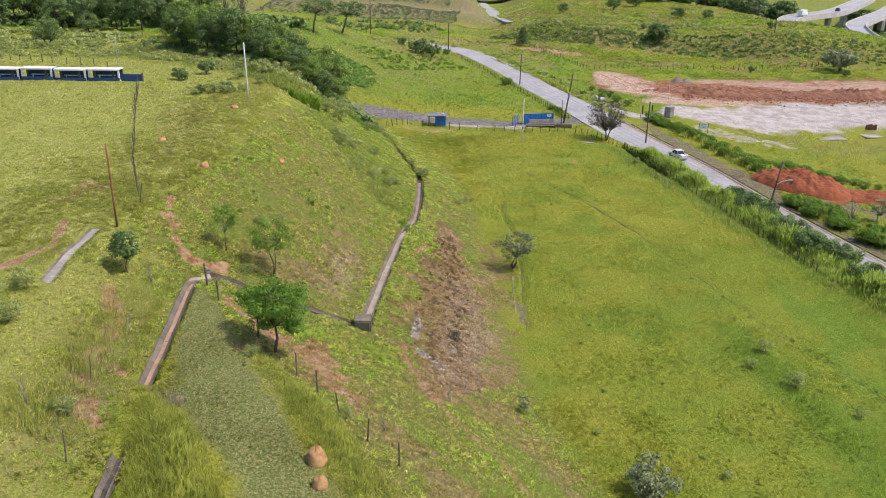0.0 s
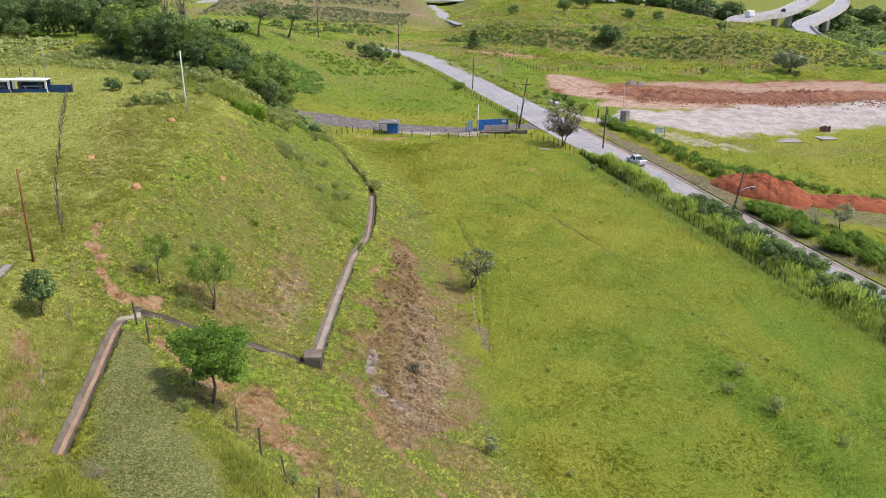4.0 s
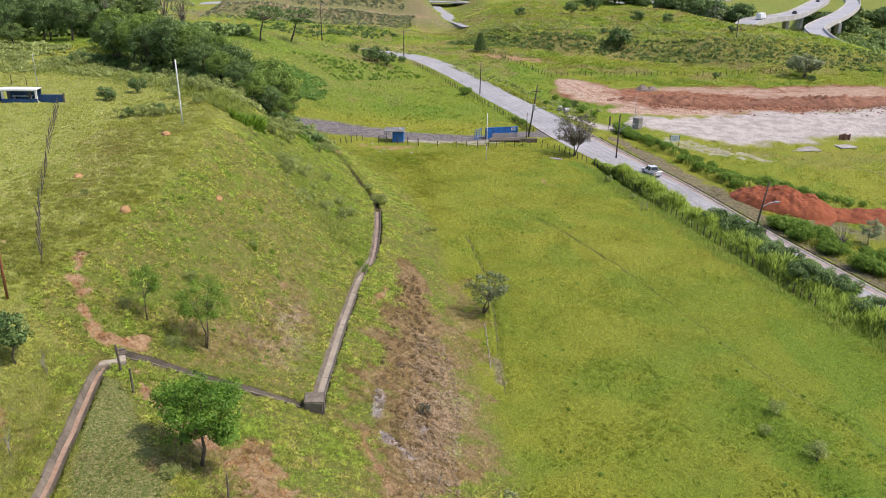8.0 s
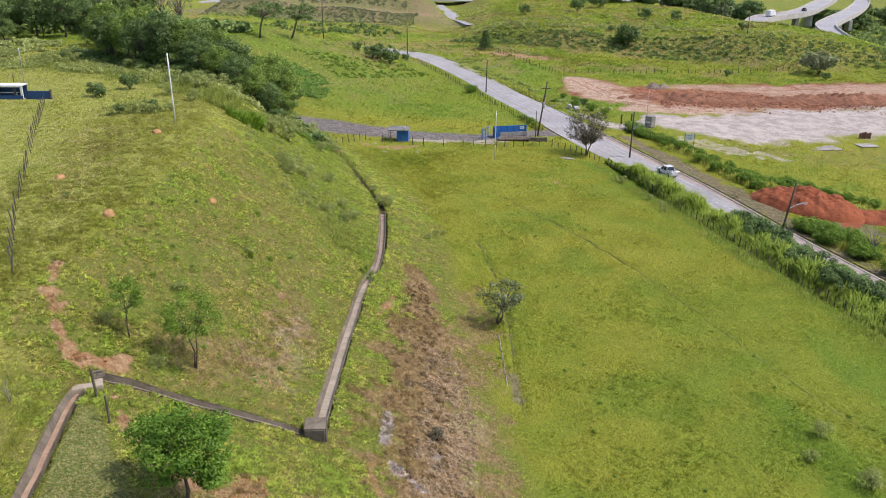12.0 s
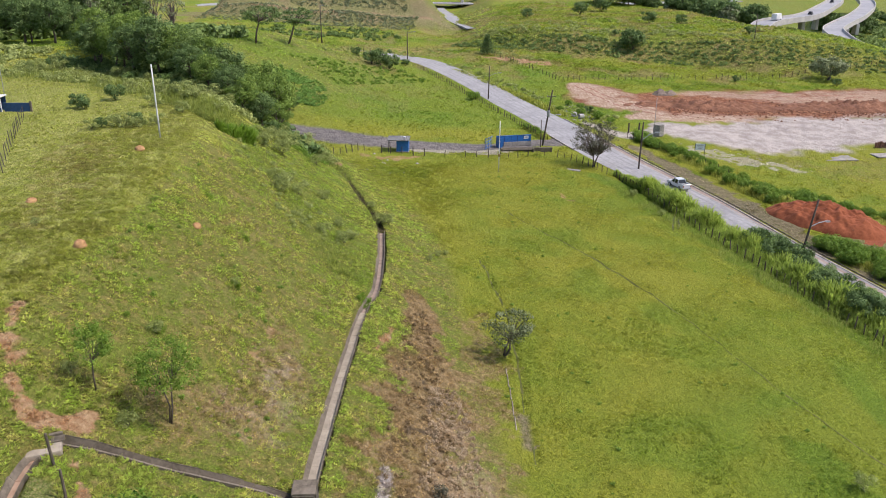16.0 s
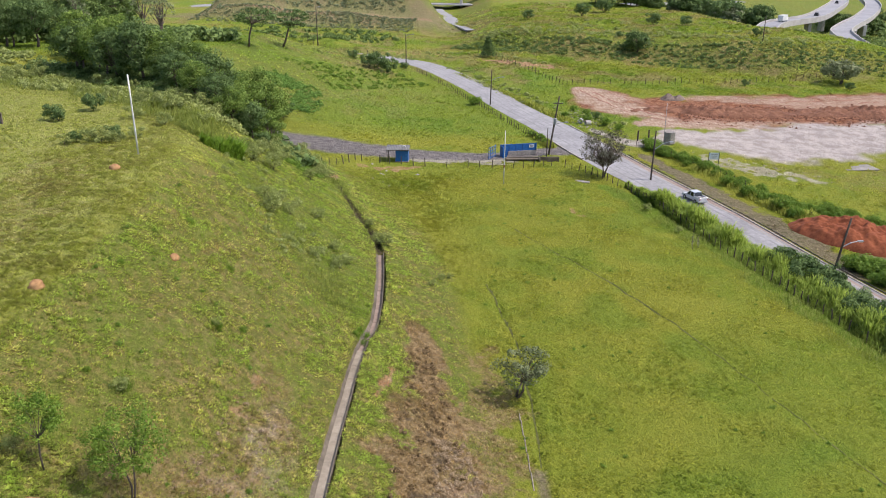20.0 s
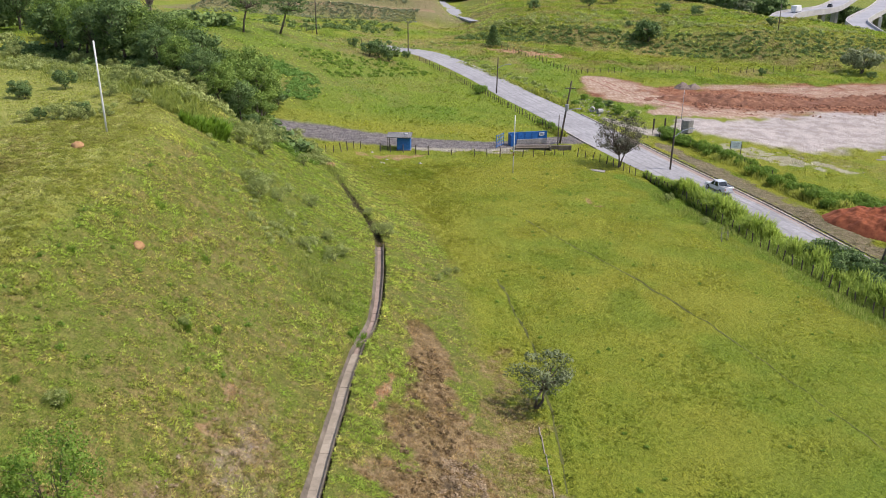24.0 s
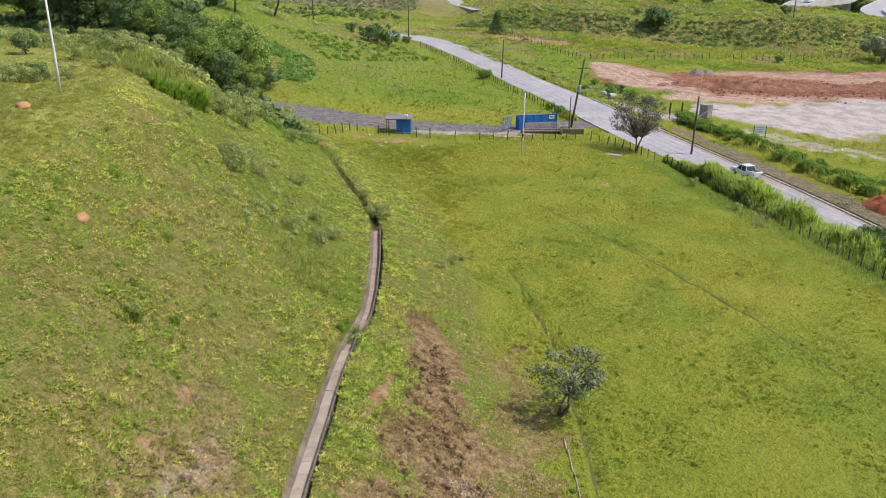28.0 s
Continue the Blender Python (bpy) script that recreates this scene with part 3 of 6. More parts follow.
    z["lush"] = np.maximum.reduce([
        0.8 * band(((27.5, 86, 2), (29.5, 78, 3), (33, 66, 4), (35, 54, 5)), x, y, 0.7, 2.5, 0.95),
        0.85 * band(((24, 176, 1.6), (28, 166, 2.6), (37, 138, 2.8), (46, 108, 3.0), (58, 70, 4)), x, y, 0.4, 3),
        0.5 * band(((-13, 110, 3), (-18, 122, 6), (-24, 140, 8), (-28, 160, 8)), x, y, 0.5, 4),
        0.6 * band(((-40, 236, 6), (-28, 222, 4)), x, y, 0.5, 4),
        0.5 * band(((-20, 305, 3), (0, 262, 2.6), (10, 232, 2.2), (17, 208, 2)), x, y, 0.4, 3),
        smooth(206, 226, y) * (0.2 + 0.30 * (1 - smooth(20, 40, x)) * (1 - smooth(290, 330, y)) + 0.5 * smooth(0.35, 0.65, grain(x, y, 13)) * smooth(0.3, 0.6, grain(x, y, 4))), 0.42 * smooth(0.48, 0.80, grain(x, y, 8.5) * 0.55 + grain(x, y, 3.2) * 0.45) * smooth(-4, 4, x),
        (0.30 + 0.5 * smooth(0.35, 0.7, 0.6 * grain(x, y, 7) + 0.4 * grain(x, y, 2.4))) * smooth(12, 32, x) * (1 - smooth(95, 130, y)) * (1 - smooth(60, 80, x))])
    z["dirt"] = 0.85 * band(((-118, 430, 19), (-60, 429, 20), (-12, 427, 17)), x, y, 0.25, 5) * 0.65
    z["dirt"] = np.maximum(z["dirt"], 0.7 * band(((58, 148, 1.5), (66, 141, 3.5), (80, 139, 4.5)), x, y, 0.8, 2.4, 0.7))
    z["dirt"] = np.maximum(z["dirt"], 0.8 * band(((4.0, 91, 0.35), (4.15, 88, 0.6), (4.4, 85.5, 0.4)), x, y, 0.6, 0.9))
    z["dirt"] = np.maximum(z["dirt"], 0.9 * band(((36.5, 202, 1.4), (38.8, 190, 2.0), (46.6, 163, 2.6), (52.6, 142, 2.8), (58, 126, 2.8), (67, 96, 2.8)), x, y, 0.5, 2))
    z["mown"] = band(((-23.9, 62.5, 0.7), (-20.6, 54, 2.5), (-17.6, 47, 3.2), (-14.5, 43, 2.9), (-12.3, 40, 2.7), (-11.0, 38, 2.7), (-5, 30, 3.2), (1, 22, 3.5)), x, y, 0.14)
    z["red"] = band(((34.5, 270, 5), (40, 252, 12), (56, 243, 17), (82, 247, 20), (112, 254, 17), (170, 258, 14)), x, y, 0.22, 5)
    z["sand"] = z["red"] * np.maximum.reduce([
        band(((34, 272, 7), (37, 258, 7.5), (41, 244, 7), (46, 232, 5)), x, y, 0.45, 4, 0.6),
        0.75 * band(((60, 264, 4), (76, 260, 7), (92, 256, 8), (110, 260, 8), (170, 264, 8)), x, y, 0.5, 4),
        0.55 * band(((42, 229, 2.5), (60, 231, 3), (84, 232, 2)), x, y, 0.7, 3)])
    z["sand"] = np.maximum.reduce([z["sand"], 0.3 * band(((-2.0, 84, 1.4), (-1.4, 76, 1.8), (-2.4, 69, 1.8)), x, y, 1.2, 1.0, 0.8),
                                   band(((43, 229, 3), (54, 228, 4.5), (68, 229, 3.5)), x, y, 0.4, 3),
                                   0.25 * band(((-15.6, 88, 0.8), (-15.4, 80, 1.4), (-15.8, 75, 1.2)), x, y, 1.4, 1.0, 0.8)])
    z["ash"] = np.maximum.reduce([
        band(((-6.2, 69.4, 0.5), (-5.3, 68.6, 0.55)), x, y, 0.7, 0.8), band(((-4.4, 67.9, 0.45), (-3.8, 67.2, 0.4)), x, y, 0.7, 0.8),
        0.8 * band(((-3.0, 70.6, 0.4), (-2.7, 72.4, 0.5)), x, y, 0.8, 0.8), 0.7 * band(((-7.0, 76.2, 0.35), (-6.6, 73.4, 0.5), (-6.9, 71.6, 0.3)), x, y, 0.8, 0.8),
        0.36 * band(((-16.1, 87.6, 0.5), (-15.9, 83, 0.8), (-15.6, 80, 0.5)), x, y, 0.8, 1.0)])
    z["pale"] = np.maximum(band(((46, 221, 2.5), (52, 216, 7), (64, 213, 12.5), (86, 220, 12.5), (120, 228, 13), (170, 234, 14)), x, y, 0.22, 4),
                           0.9 * band(((29, 222, 1.0), (36, 210, 2.2), (43, 214, 3.0), (48, 219, 3)), x, y, 0.3, 3))
    z["pale"] = np.maximum(z["pale"], 0.55 * band(((50, 201, 2.2), (58, 194, 2.8), (66, 190, 1.8)), x, y, 1.4, 1.6))
    z["pale"] = np.maximum(z["pale"], 0.75 * band(((-10, 192.6, 1.6), (-3, 192.2, 2.2), (6, 192.6, 2.4), (12, 195, 2.0)), x, y, 0.6, 1.6))
    z["grit"] = band(LANE, x, y, 0.10)
    # very dark brown along the ditch bed and in spots on the withered patch
    z["dark_ground"] = np.maximum.reduce([
        band(tuple((a, b, 0.55) for a, b in DITCH), x, y, 0.5, 0.9),
        0.8 * smooth(0.80, 0.88, grain(x, y, 0.9)) * (np.hypot((x + 4.8) / 2.6, (y - 86) / 12) < 1),
        0.4 * band(((-2.9, 73, 0.5), (-2.6, 70.5, 0.6)), x, y, 0.9, 0.8)])
    return z


# ---- mesh helpers ----
class Shape:
    """Vertices and faces to be made into one mesh."""

    def __init__(self):
        self.v, self.f, self.n = [], [], []

    def add(self, verts, faces):
        n = len(self.v)
        self.v.extend(tuple(p) for p in verts)
        self.f.extend(tuple(n + i for i in f) for f in faces)
        return self

    def box(self, center, size, m=None, taper=1.0, bevel=0.0):
        (cx, cy, cz), (sx, sy, sz) = center, size
        pts = []
        for k, s in ((-1, 1.0), (1, taper)):
            for i, j in ((-1, -1), (1, -1), (1, 1), (-1, 1)):
                pts.append(Vector((cx + i * sx / 2 * s, cy + j * sy / 2 * s, cz + k * sz / 2)))
        if m is not None:
            pts = [m @ p for p in pts]
        return self.add(pts, ((3, 2, 1, 0), (4, 5, 6, 7), (0, 1, 5, 4), (1, 2, 6, 5), (2, 3, 7, 6), (3, 0, 4, 7)))

    def tube(self, points, radii, sides=7, cap=True):
        """A tapered tube through points."""
        rings = []
        for i, p in enumerate(points):
            p = Vector(p)
            a = Vector(points[max(i - 1, 0)])
            b = Vector(points[min(i + 1, len(points) - 1)])
            d = (b - a).normalized()
            u = d.orthogonal().normalized() if abs(d.z) < 0.99 else Vector((1, 0, 0))
            w = d.cross(u)
            rings.append([p + radii[i] * (math.cos(6.2832 * k / sides) * u + math.sin(6.2832 * k / sides) * w) for k in range(sides)])
        faces = []
        for i in range(len(rings) - 1):
            for k in range(sides):
                q = (k + 1) % sides
                faces.append((i * sides + k, i * sides + q, (i + 1) * sides + q, (i + 1) * sides + k))
        if cap:
            faces.append(tuple(range(sides))[::-1])
            faces.append(tuple((len(rings) - 1) * sides + k for k in range(sides)))
        return self.add([p for r in rings for p in r], faces)

    def mesh(self, name, material=None, flat=True):
        me = bpy.data.meshes.new(name)
        me.from_pydata([tuple(p) for p in self.v], [], self.f)
        if material is not None:
            me.materials.append(material)
        if not flat or self.n:
            me.polygons.foreach_set("use_smooth", [True] * len(me.polygons))
        me.update()
        if self.n and len(self.n) == len(self.v):
            me.normals_split_custom_set_from_vertices([tuple(q) for q in self.n])
        return me


def part(name, shape, material, parent=None, label="", flat=True):
    """Links a shape (or a mesh) as one object under its thing."""
    me = shape.mesh(name, material, flat) if isinstance(shape, Shape) else shape
    ob = new(name, me)
    ob.parent = parent
    if label:
        ob["label"] = label
    return ob


def thing(name, at, label, category, turn=0.0, group="", kind=""):
    ob = new(name)
    ob.empty_display_size = 0.3
    ob.matrix_basis = pose(*at, 0, 0, turn)
    return tagged(ob, label, category, group, kind)


def ground_at(x, y):
    return float(land(x, y))


def on_ground(x, y, lift=0.0):
    return (x, y, ground_at(x, y) + lift)


def rounded(center, size, cuts=2, bevel=0.04, m=None):
    """A box with bevelled edges, as a Shape."""
    bm = bmesh.new()
    bmesh.ops.create_cube(bm, size=1)
    bmesh.ops.scale(bm, vec=size, verts=bm.verts)
    bmesh.ops.bevel(bm, geom=bm.edges[:], offset=min(bevel, min(size) * 0.45), segments=cuts, profile=0.6, affect="EDGES")
    bmesh.ops.translate(bm, vec=center, verts=bm.verts)
    s = Shape()
    bm.verts.index_update()
    s.add([(m @ v.co if m is not None else v.co).copy() for v in bm.verts], [[v.index for v in f.verts] for f in bm.faces])
    bm.free()
    return s


# ---- the ground ----
def stops(start, first, low, high, near_end, far_end):
    """Coordinates, close together between low and high, wider outside."""
    mid = list(np.arange(low, high, first))
    up, step = [high], first
    while up[-1] < far_end:
        step *= 1.024 if up[-1] < high + 330 else 1.2
        up.append(up[-1] + step)
    down, step = [low], first
    while down[-1] > near_end:
        step *= 1.03 if down[-1] > low - 180 else 1.25
        down.append(down[-1] - step)
    return np.array(down[:0:-1] + mid + up)


def put_zones(me, x, y, repeat=1):
    for key, values in zones(x, y).items():
        me.attributes.new(key, "FLOAT", "POINT").data.foreach_set("value", np.repeat(np.clip(values, 0, 1).astype(np.float32), repeat))


def build_ground():
    xs, ys = stops(0, 0.44, -62, 60, -3000, 3000), stops(0, 0.44, 32, 212, -3000, 3500)
    xs = np.unique(np.concatenate([xs] + [np.arange(a, b, 0.2) for a, b in ((-12.9, -9.8), (-26.2, -20.8), (-35.9, -32.4))]))
    ys = np.unique(np.concatenate((ys, np.arange(66.2, 70.6, 0.2))))
    X, Y = np.meshgrid(xs, ys)
    x, y = X.ravel(), Y.ravel()
    co = np.column_stack((x, y, land(x, y))).astype(np.float32)
    nx, ny = len(xs), len(ys)
    i = np.arange(nx - 1)[None, :] + nx * np.arange(ny - 1)[:, None]
    quads = np.stack((i, i + 1, i + nx + 1, i + nx), -1).reshape(-1, 4)
    me = bpy.data.meshes.new("ground")
    me.vertices.add(len(co))
    me.vertices.foreach_set("co", co.ravel())
    me.loops.add(quads.size)
    me.loops.foreach_set("vertex_index", quads.ravel().astype(np.int32))
    me.polygons.add(len(quads))
    me.polygons.foreach_set("loop_start", np.arange(0, quads.size, 4, dtype=np.int32))
    me.update()
    me.polygons.foreach_set("use_smooth", np.ones(len(quads), bool))
    put_zones(me, x, y)
    me.materials.append(LAND)
    return tagged(new("ground", me), "sloping grassland with bare soil patches and an embankment", "ground", kind="structure")


build_ground()


def cushions(x, y):
    """Where the sward grows in cushions, 0 to 1."""
    return 0.6 * grain(x, y, 0.85) + 0.4 * grain(x, y, 0.42)


def tufts(name, count, xr, yr, size, seed, keep, label, blades=4, soft=9.0, wide=0.26, ruffle=0.45, mound=0.0):
    """Grass tufts strewn over a stretch of ground, joined into one mesh."""
    rs = np.random.RandomState(seed)
    x, y = rs.uniform(*xr, count), rs.uniform(*yr, count)
    k = keep(x, y, rs)
    inside = np.minimum(np.minimum(x - xr[0], xr[1] - x), np.minimum(y - yr[0], yr[1] - y))
    k &= rs.rand(count) < smooth(-0.5, soft, inside)
    x, y = x[k], y[k]
    n = len(x)
    z = land(x, y) - 0.03 + 0.35 * mound * (cushions(x, y) - 0.35)
    s = size * rs.uniform(0.55, 1.35, n) * (0.6 + 0.8 * grain(x, y, 4))
    ang = rs.uniform(0, 6.283, (n, blades))
    lean, high = rs.uniform(0.6, 1.5, (n, blades)), rs.uniform(0.25, 0.85, (n, blades))
    cx, cy = np.cos(ang), np.sin(ang)
    root = np.stack((x, y, z), -1)[:, None, :]
    s3 = s[:, None, None]
    side = np.stack((-cy, cx, 0 * cx), -1) * wide
    out = np.stack((cx, cy, 0 * cx), -1)
    tip = out * lean[..., None] * 0.9 + np.stack((0 * cx, 0 * cx, high), -1) * 0.8
    a, b = root + (out * 0.1 - side) * s3, root + (out * 0.1 + side) * s3
    c = root + tip * s3
    co = np.stack((b, a, c), 2).reshape(-1, 3).astype(np.float32)
    tri = np.arange(len(co), dtype=np.int32)
    me = bpy.data.meshes.new(name)
    me.vertices.add(len(co))
    me.vertices.foreach_set("co", co.ravel())
    me.loops.add(len(co))
    me.loops.foreach_set("vertex_index", tri)
    me.polygons.add(len(co) // 3)
    me.polygons.foreach_set("loop_start", np.arange(0, len(co), 3, dtype=np.int32))
    me.update()
    me.polygons.foreach_set("use_smooth", np.ones(len(co) // 3, bool))
    gx, gy = height(x + 0.6, y) - height(x - 0.6, y), height(x, y + 0.6) - height(x, y - 0.6)
    gx = gx + 1.2 * mound * (cushions(x + 0.1, y) - cushions(x - 0.1, y)) / 0.2
    gy = gy + 1.2 * mound * (cushions(x, y + 0.1) - cushions(x, y - 0.1)) / 0.2
    up = np.stack((-gx, -gy, 1.2 + 0 * gx), -1)[:, None, :] + ruffle * rs.normal(size=(n, blades, 3))
    up /= np.linalg.norm(up, axis=-1, keepdims=True)
    me.normals_split_custom_set_from_vertices(np.repeat(up.reshape(-1, 3), 3, 0).tolist())
    put_zones(me, x, y, blades * 3)
    me.materials.append(LAND_TUFT)
    return tagged(new(name, me), label, "grass", kind="stuff")


def grassy(x, y, rs, thin=1.0):
    z = zones(x, y)
    bare = np.clip(z["soil"] + z["red"] + z["sand"] + z["pale"] + z["grit"] + 1.1 * z["mown"] + 0.6 * z["dirt"] + z["dark_ground"] * 0.8 + 0.1 * z["dead"], 0, 1)
    d, w = along(ROAD, x, y)
    half = np.interp(w, range(len(ROAD)), [r[2] for r in ROAD])
    clear = d > half + 0.6
    for line, reach in ((MAIN_DRAIN, 0.62), (STEEP_DRAIN, 0.42), (BERM_DRAIN, 0.58), (LOW_DRAIN, 0.28), (UPPER_DRAIN, 0.6)):
        clear &= along(line, x, y)[0] > reach
    return clear & (rs.rand(len(x)) > bare) & (rs.rand(len(x)) < thin)


tufts("field_grass", 112000, (-7, 62), (46, 198), 0.20, 11, grassy, "short yellow-green pasture grass in uneven tufts")
def clumped(x, y, rs):
    return grassy(x, y, rs) & (rs.rand(len(x)) < 0.34 + smooth(0.34, 0.58, cushions(x, y)))


tufts("slope_grass", 222000, (-50, 0), (54, 184), 0.215, 12, clumped, "rough tufted grass on the embankment slope", blades=5, wide=0.145, ruffle=0.4, mound=0.75)
tufts("berm_grass", 44000, (-54, 24), (24, 70), 0.26, 13, grassy, "tall green and straw-coloured grass on the berm", blades=5, wide=0.16, ruffle=0.4, mound=0.4)
tufts("plateau_grass", 32000, (-105, -26), (56, 200), 0.30, 14, grassy, "pale green grass on the flat hilltop", mound=0.2)
tufts("meadow_grass", 36000, (-130, 50), (182, 430), 0.5, 15, grassy, "mixed meadow grass behind the gravel lane", soft=14)
tufts("terrace_grass", 52000, (-14, 270), (286, 500), 0.8, 16, grassy, "coarse clumped grass on the far terrace", soft=30)
tufts("yard_grass", 12000, (42, 150), (100, 210), 0.42, 17, grassy, "yellowish grass around the bare yard", soft=8)


def withered(x, y, rs):
    return grassy(x, y, rs) & (rs.rand(len(x)) < zones(x, y)["dead"])


tufts("yard_far_grass", 16000, (28, 200), (262, 318), 0.5, 19, grassy, "dull olive grass between the yard and the terrace", soft=4)
tufts("withered_grass", 60000, (-20, 16), (44, 122), 0.19, 18, withered, "withered brown and straw-coloured grass tufts", soft=2)


def clipped(x, y, rs):
    clear = along(BERM_DRAIN, x, y)[0] > 0.6
    return clear & (rs.rand(len(x)) < zones(x, y)["mown"])


tufts("mown_grass", 60000, (-26, -4), (24, 66), 0.12, 20, clipped, "short mown grass with straw on the berm", soft=1)


# ---- roads ----
def ribbon(rows, levels, across=6, lift=0.05, offset=0.0, width=None, drop=0.0):
    """A strip along rows of x, y, half width, as a Shape."""
    s, n = Shape(), len(rows)
    pts = []
    for i, (x, y, h) in enumerate(rows):
        a, b = Vector(rows[max(i - 1, 0)][:2]), Vector(rows[min(i + 1, n - 1)][:2])
        d = (b - a).normalized()
        side = Vector((-d.y, d.x))
        h = width / 2 if width else h
        for k in range(across + 1):
            q = Vector((x, y)) + side * (offset + h * (2 * k / across - 1))
            crown = 0.06 * (1 - (2 * k / across - 1) ** 2)
            pts.append((q.x, q.y, levels[i] + lift + crown - drop))
    w = across + 1
    return s.add(pts, [(i * w + k, (i + 1) * w + k, (i + 1) * w + k + 1, i * w + k + 1) for i in range(n - 1) for k in range(across)])


road = tagged(part("road", ribbon(ROAD, ROAD_Z), ASPHALT, None, flat=False), "worn grey asphalt road running down beside the field", "road", kind="structure")
for offset in (-2.3, -0.8, 0.9, 2.3):
    part("wheel_track", ribbon(ROAD, ROAD_Z, 2, 0.09, offset, 0.6), ROAD_WORN, road, flat=False)



def inset(rows, levels, depth, wide, start, end):
    """A strip that follows the road's far edge, that far inside it, between two values of y."""
    out, zs = [], []
    for i in range(1, len(rows) - 1):
        x, y, h = rows[i]
        if not end < y < start:
            continue
        d = (Vector(rows[i + 1][:2]) - Vector(rows[i - 1][:2])).normalized()
        out.append((x - d.y * (h - depth), y + d.x * (h - depth), wide / 2))
        zs.append(levels[i])
    return ribbon(out, zs, 2, 0.075)


part("edge_line", inset(ROAD, ROAD_Z, 1.05, 0.26, 206, 60), KERB, road, "worn pale line along the road's edge", flat=False)
part("silted_gutter", inset(ROAD, ROAD_Z, 0.5, 0.8, 206, 60), PINK_SILT, road, "reddish silt in the road's gutter", flat=False)
# kerb stones along the yard's side of the road
kerb = thing("kerb", (0, 0, 0), "pale concrete kerb stones beside the asphalt road", "kerb", kind="structure")
stone = rounded((0, 0, 0.03), (0.24, 0.98, 0.26), 1, 0.04).mesh("kerb_stone", KERB)
lip = rounded((0, 0, -0.02), (0.16, 1.5, 0.14), 1, 0.03).mesh("gutter_stone", CONCRETE_DARK)


def set_along(rows, levels, gap, offset, start, end, name, me, parent, lift=0.0):
    """Pieces of one mesh set end to end beside a line, between two values of y."""
    carry = 0.0
    for i in range(len(rows) - 1):
        a, b = Vector(rows[i][:2]), Vector(rows[i + 1][:2])
        d = b - a
        length = d.length
        d.normalize()
        side = Vector((-d.y, d.x))
        while carry < length:
            f = carry / length
            half = rows[i][2] * (1 - f) + rows[i + 1][2] * f
            q = a + d * carry + side * (half * (1 if offset > 0 else -1) + offset)
            if end < q.y < start:
                ob = part(name, me, None, parent)
                ob.matrix_basis = pose(q.x, q.y, levels[i] * (1 - f) + levels[i + 1] * f + lift, 0, 0, math.degrees(math.atan2(-d.x, d.y)))
            carry += gap
        carry -= length


set_along(ROAD, ROAD_Z, 1.0, 0.14, 226, 104, "kerb_stone", stone, kerb, 0.08)
set_along(ROAD, ROAD_Z, 1.55, 1.0, 200, 108, "gutter_stone", lip, kerb, 0.10)
set_along(ROAD, ROAD_Z, 1.0, -0.14, 218, 196, "kerb_stone", stone, kerb, 0.08)


# ---- concrete drains on the embankment ----
def drain(name, line, label, floor_mat, floor=1.05, apron=0.36, depth=0.36, piece=1.6, wall=0.16):
    """An open drain in short slabs: floor, sloping apron on one side, upright wall on the other."""
    owner = thing(name, (0, 0, 0), label, "drain", group="hillside drains")
    pts = []
    for i in range(len(line) - 1):
        a, b = Vector(line[i][:2]), Vector(line[i + 1][:2])
        n = max(1, round((b - a).length / piece))
        pts += [a.lerp(b, k / n) for k in range(n)]
    pts.append(Vector(line[-1][:2]))
    rows = []
    for i, p in enumerate(pts):
        d = (pts[min(i + 1, len(pts) - 1)] - pts[max(i - 1, 0)]).normalized()
        left = Vector((-d.y, d.x))
        if left.x > 0:
            left = -left
        zl = float(land(*(p + left * 0.8))) + 0.02
        zr = float(land(*(p - left * 0.8))) + 0.02
        zf = min(zl, zr) - depth
        zl, zr = min(zl, zf + depth + 0.16), min(zr, zf + depth + 0.12)
        rows.append((p, left, zl, zr, zf))
    rng = random.Random(len(pts))
    for i in range(len(rows) - 1):
        cut = []
        for j in (i, i + 1):
            p, left, zl, zr, zf = rows[j]
            e = 0.006 if j == i else -0.006
            along_way = (rows[i + 1][0] - rows[i][0]).normalized() * e
            at = lambda u, z, o=p + along_way, n=left: (*(o + n * u), z)
            cut.append((at, zl, zr, zf))
        lift = rng.uniform(-0.015, 0.02)
        f0, f1, f2, f3 = [], [], [], []
        for at, zl, zr, zf in cut:
            e0, e1 = floor / 2, -floor / 2
            f0 += [at(e0, zf + lift), at(e1, zf + lift), at(e1, zf - 0.15), at(e0, zf - 0.15)]
            f1 += [at(e0 + apron, zl + lift), at(e0 - 0.02, zf + 0.03), at(e0 + 0.02, zf - 0.15), at(e0 + apron, zl - 0.18)]
            f2 += [at(e1 - 0.01, zr), at(e1 - wall, zr), at(e1 - wall, zf - 0.2), at(e1 - 0.01, zf - 0.2)]
            f3 += [at(e0 + apron + 0.1, zl), at(e0 + apron - 0.01, zl + 0.04 + lift), at(e0 + apron - 0.01, zl - 0.15), at(e0 + apron + 0.1, zl - 0.2)]
        faces = ((0, 1, 5, 4), (1, 2, 6, 5), (2, 3, 7, 6), (3, 0, 4, 7), (3, 2, 1, 0), (4, 5, 6, 7))
        part("floor_slab", Shape().add(f0, faces), floor_mat, owner)
        # apron and wall share one dark tone
        part("apron_slab", Shape().add(f1, faces), CONCRETE_DARK, owner)
        part("side_wall", Shape().add(f2, faces), CONCRETE_DARK, owner)
        if rng.random() < 0.45:
            part("rim", Shape().add(f3, faces), CONCRETE_DARK, owner)
    return owner


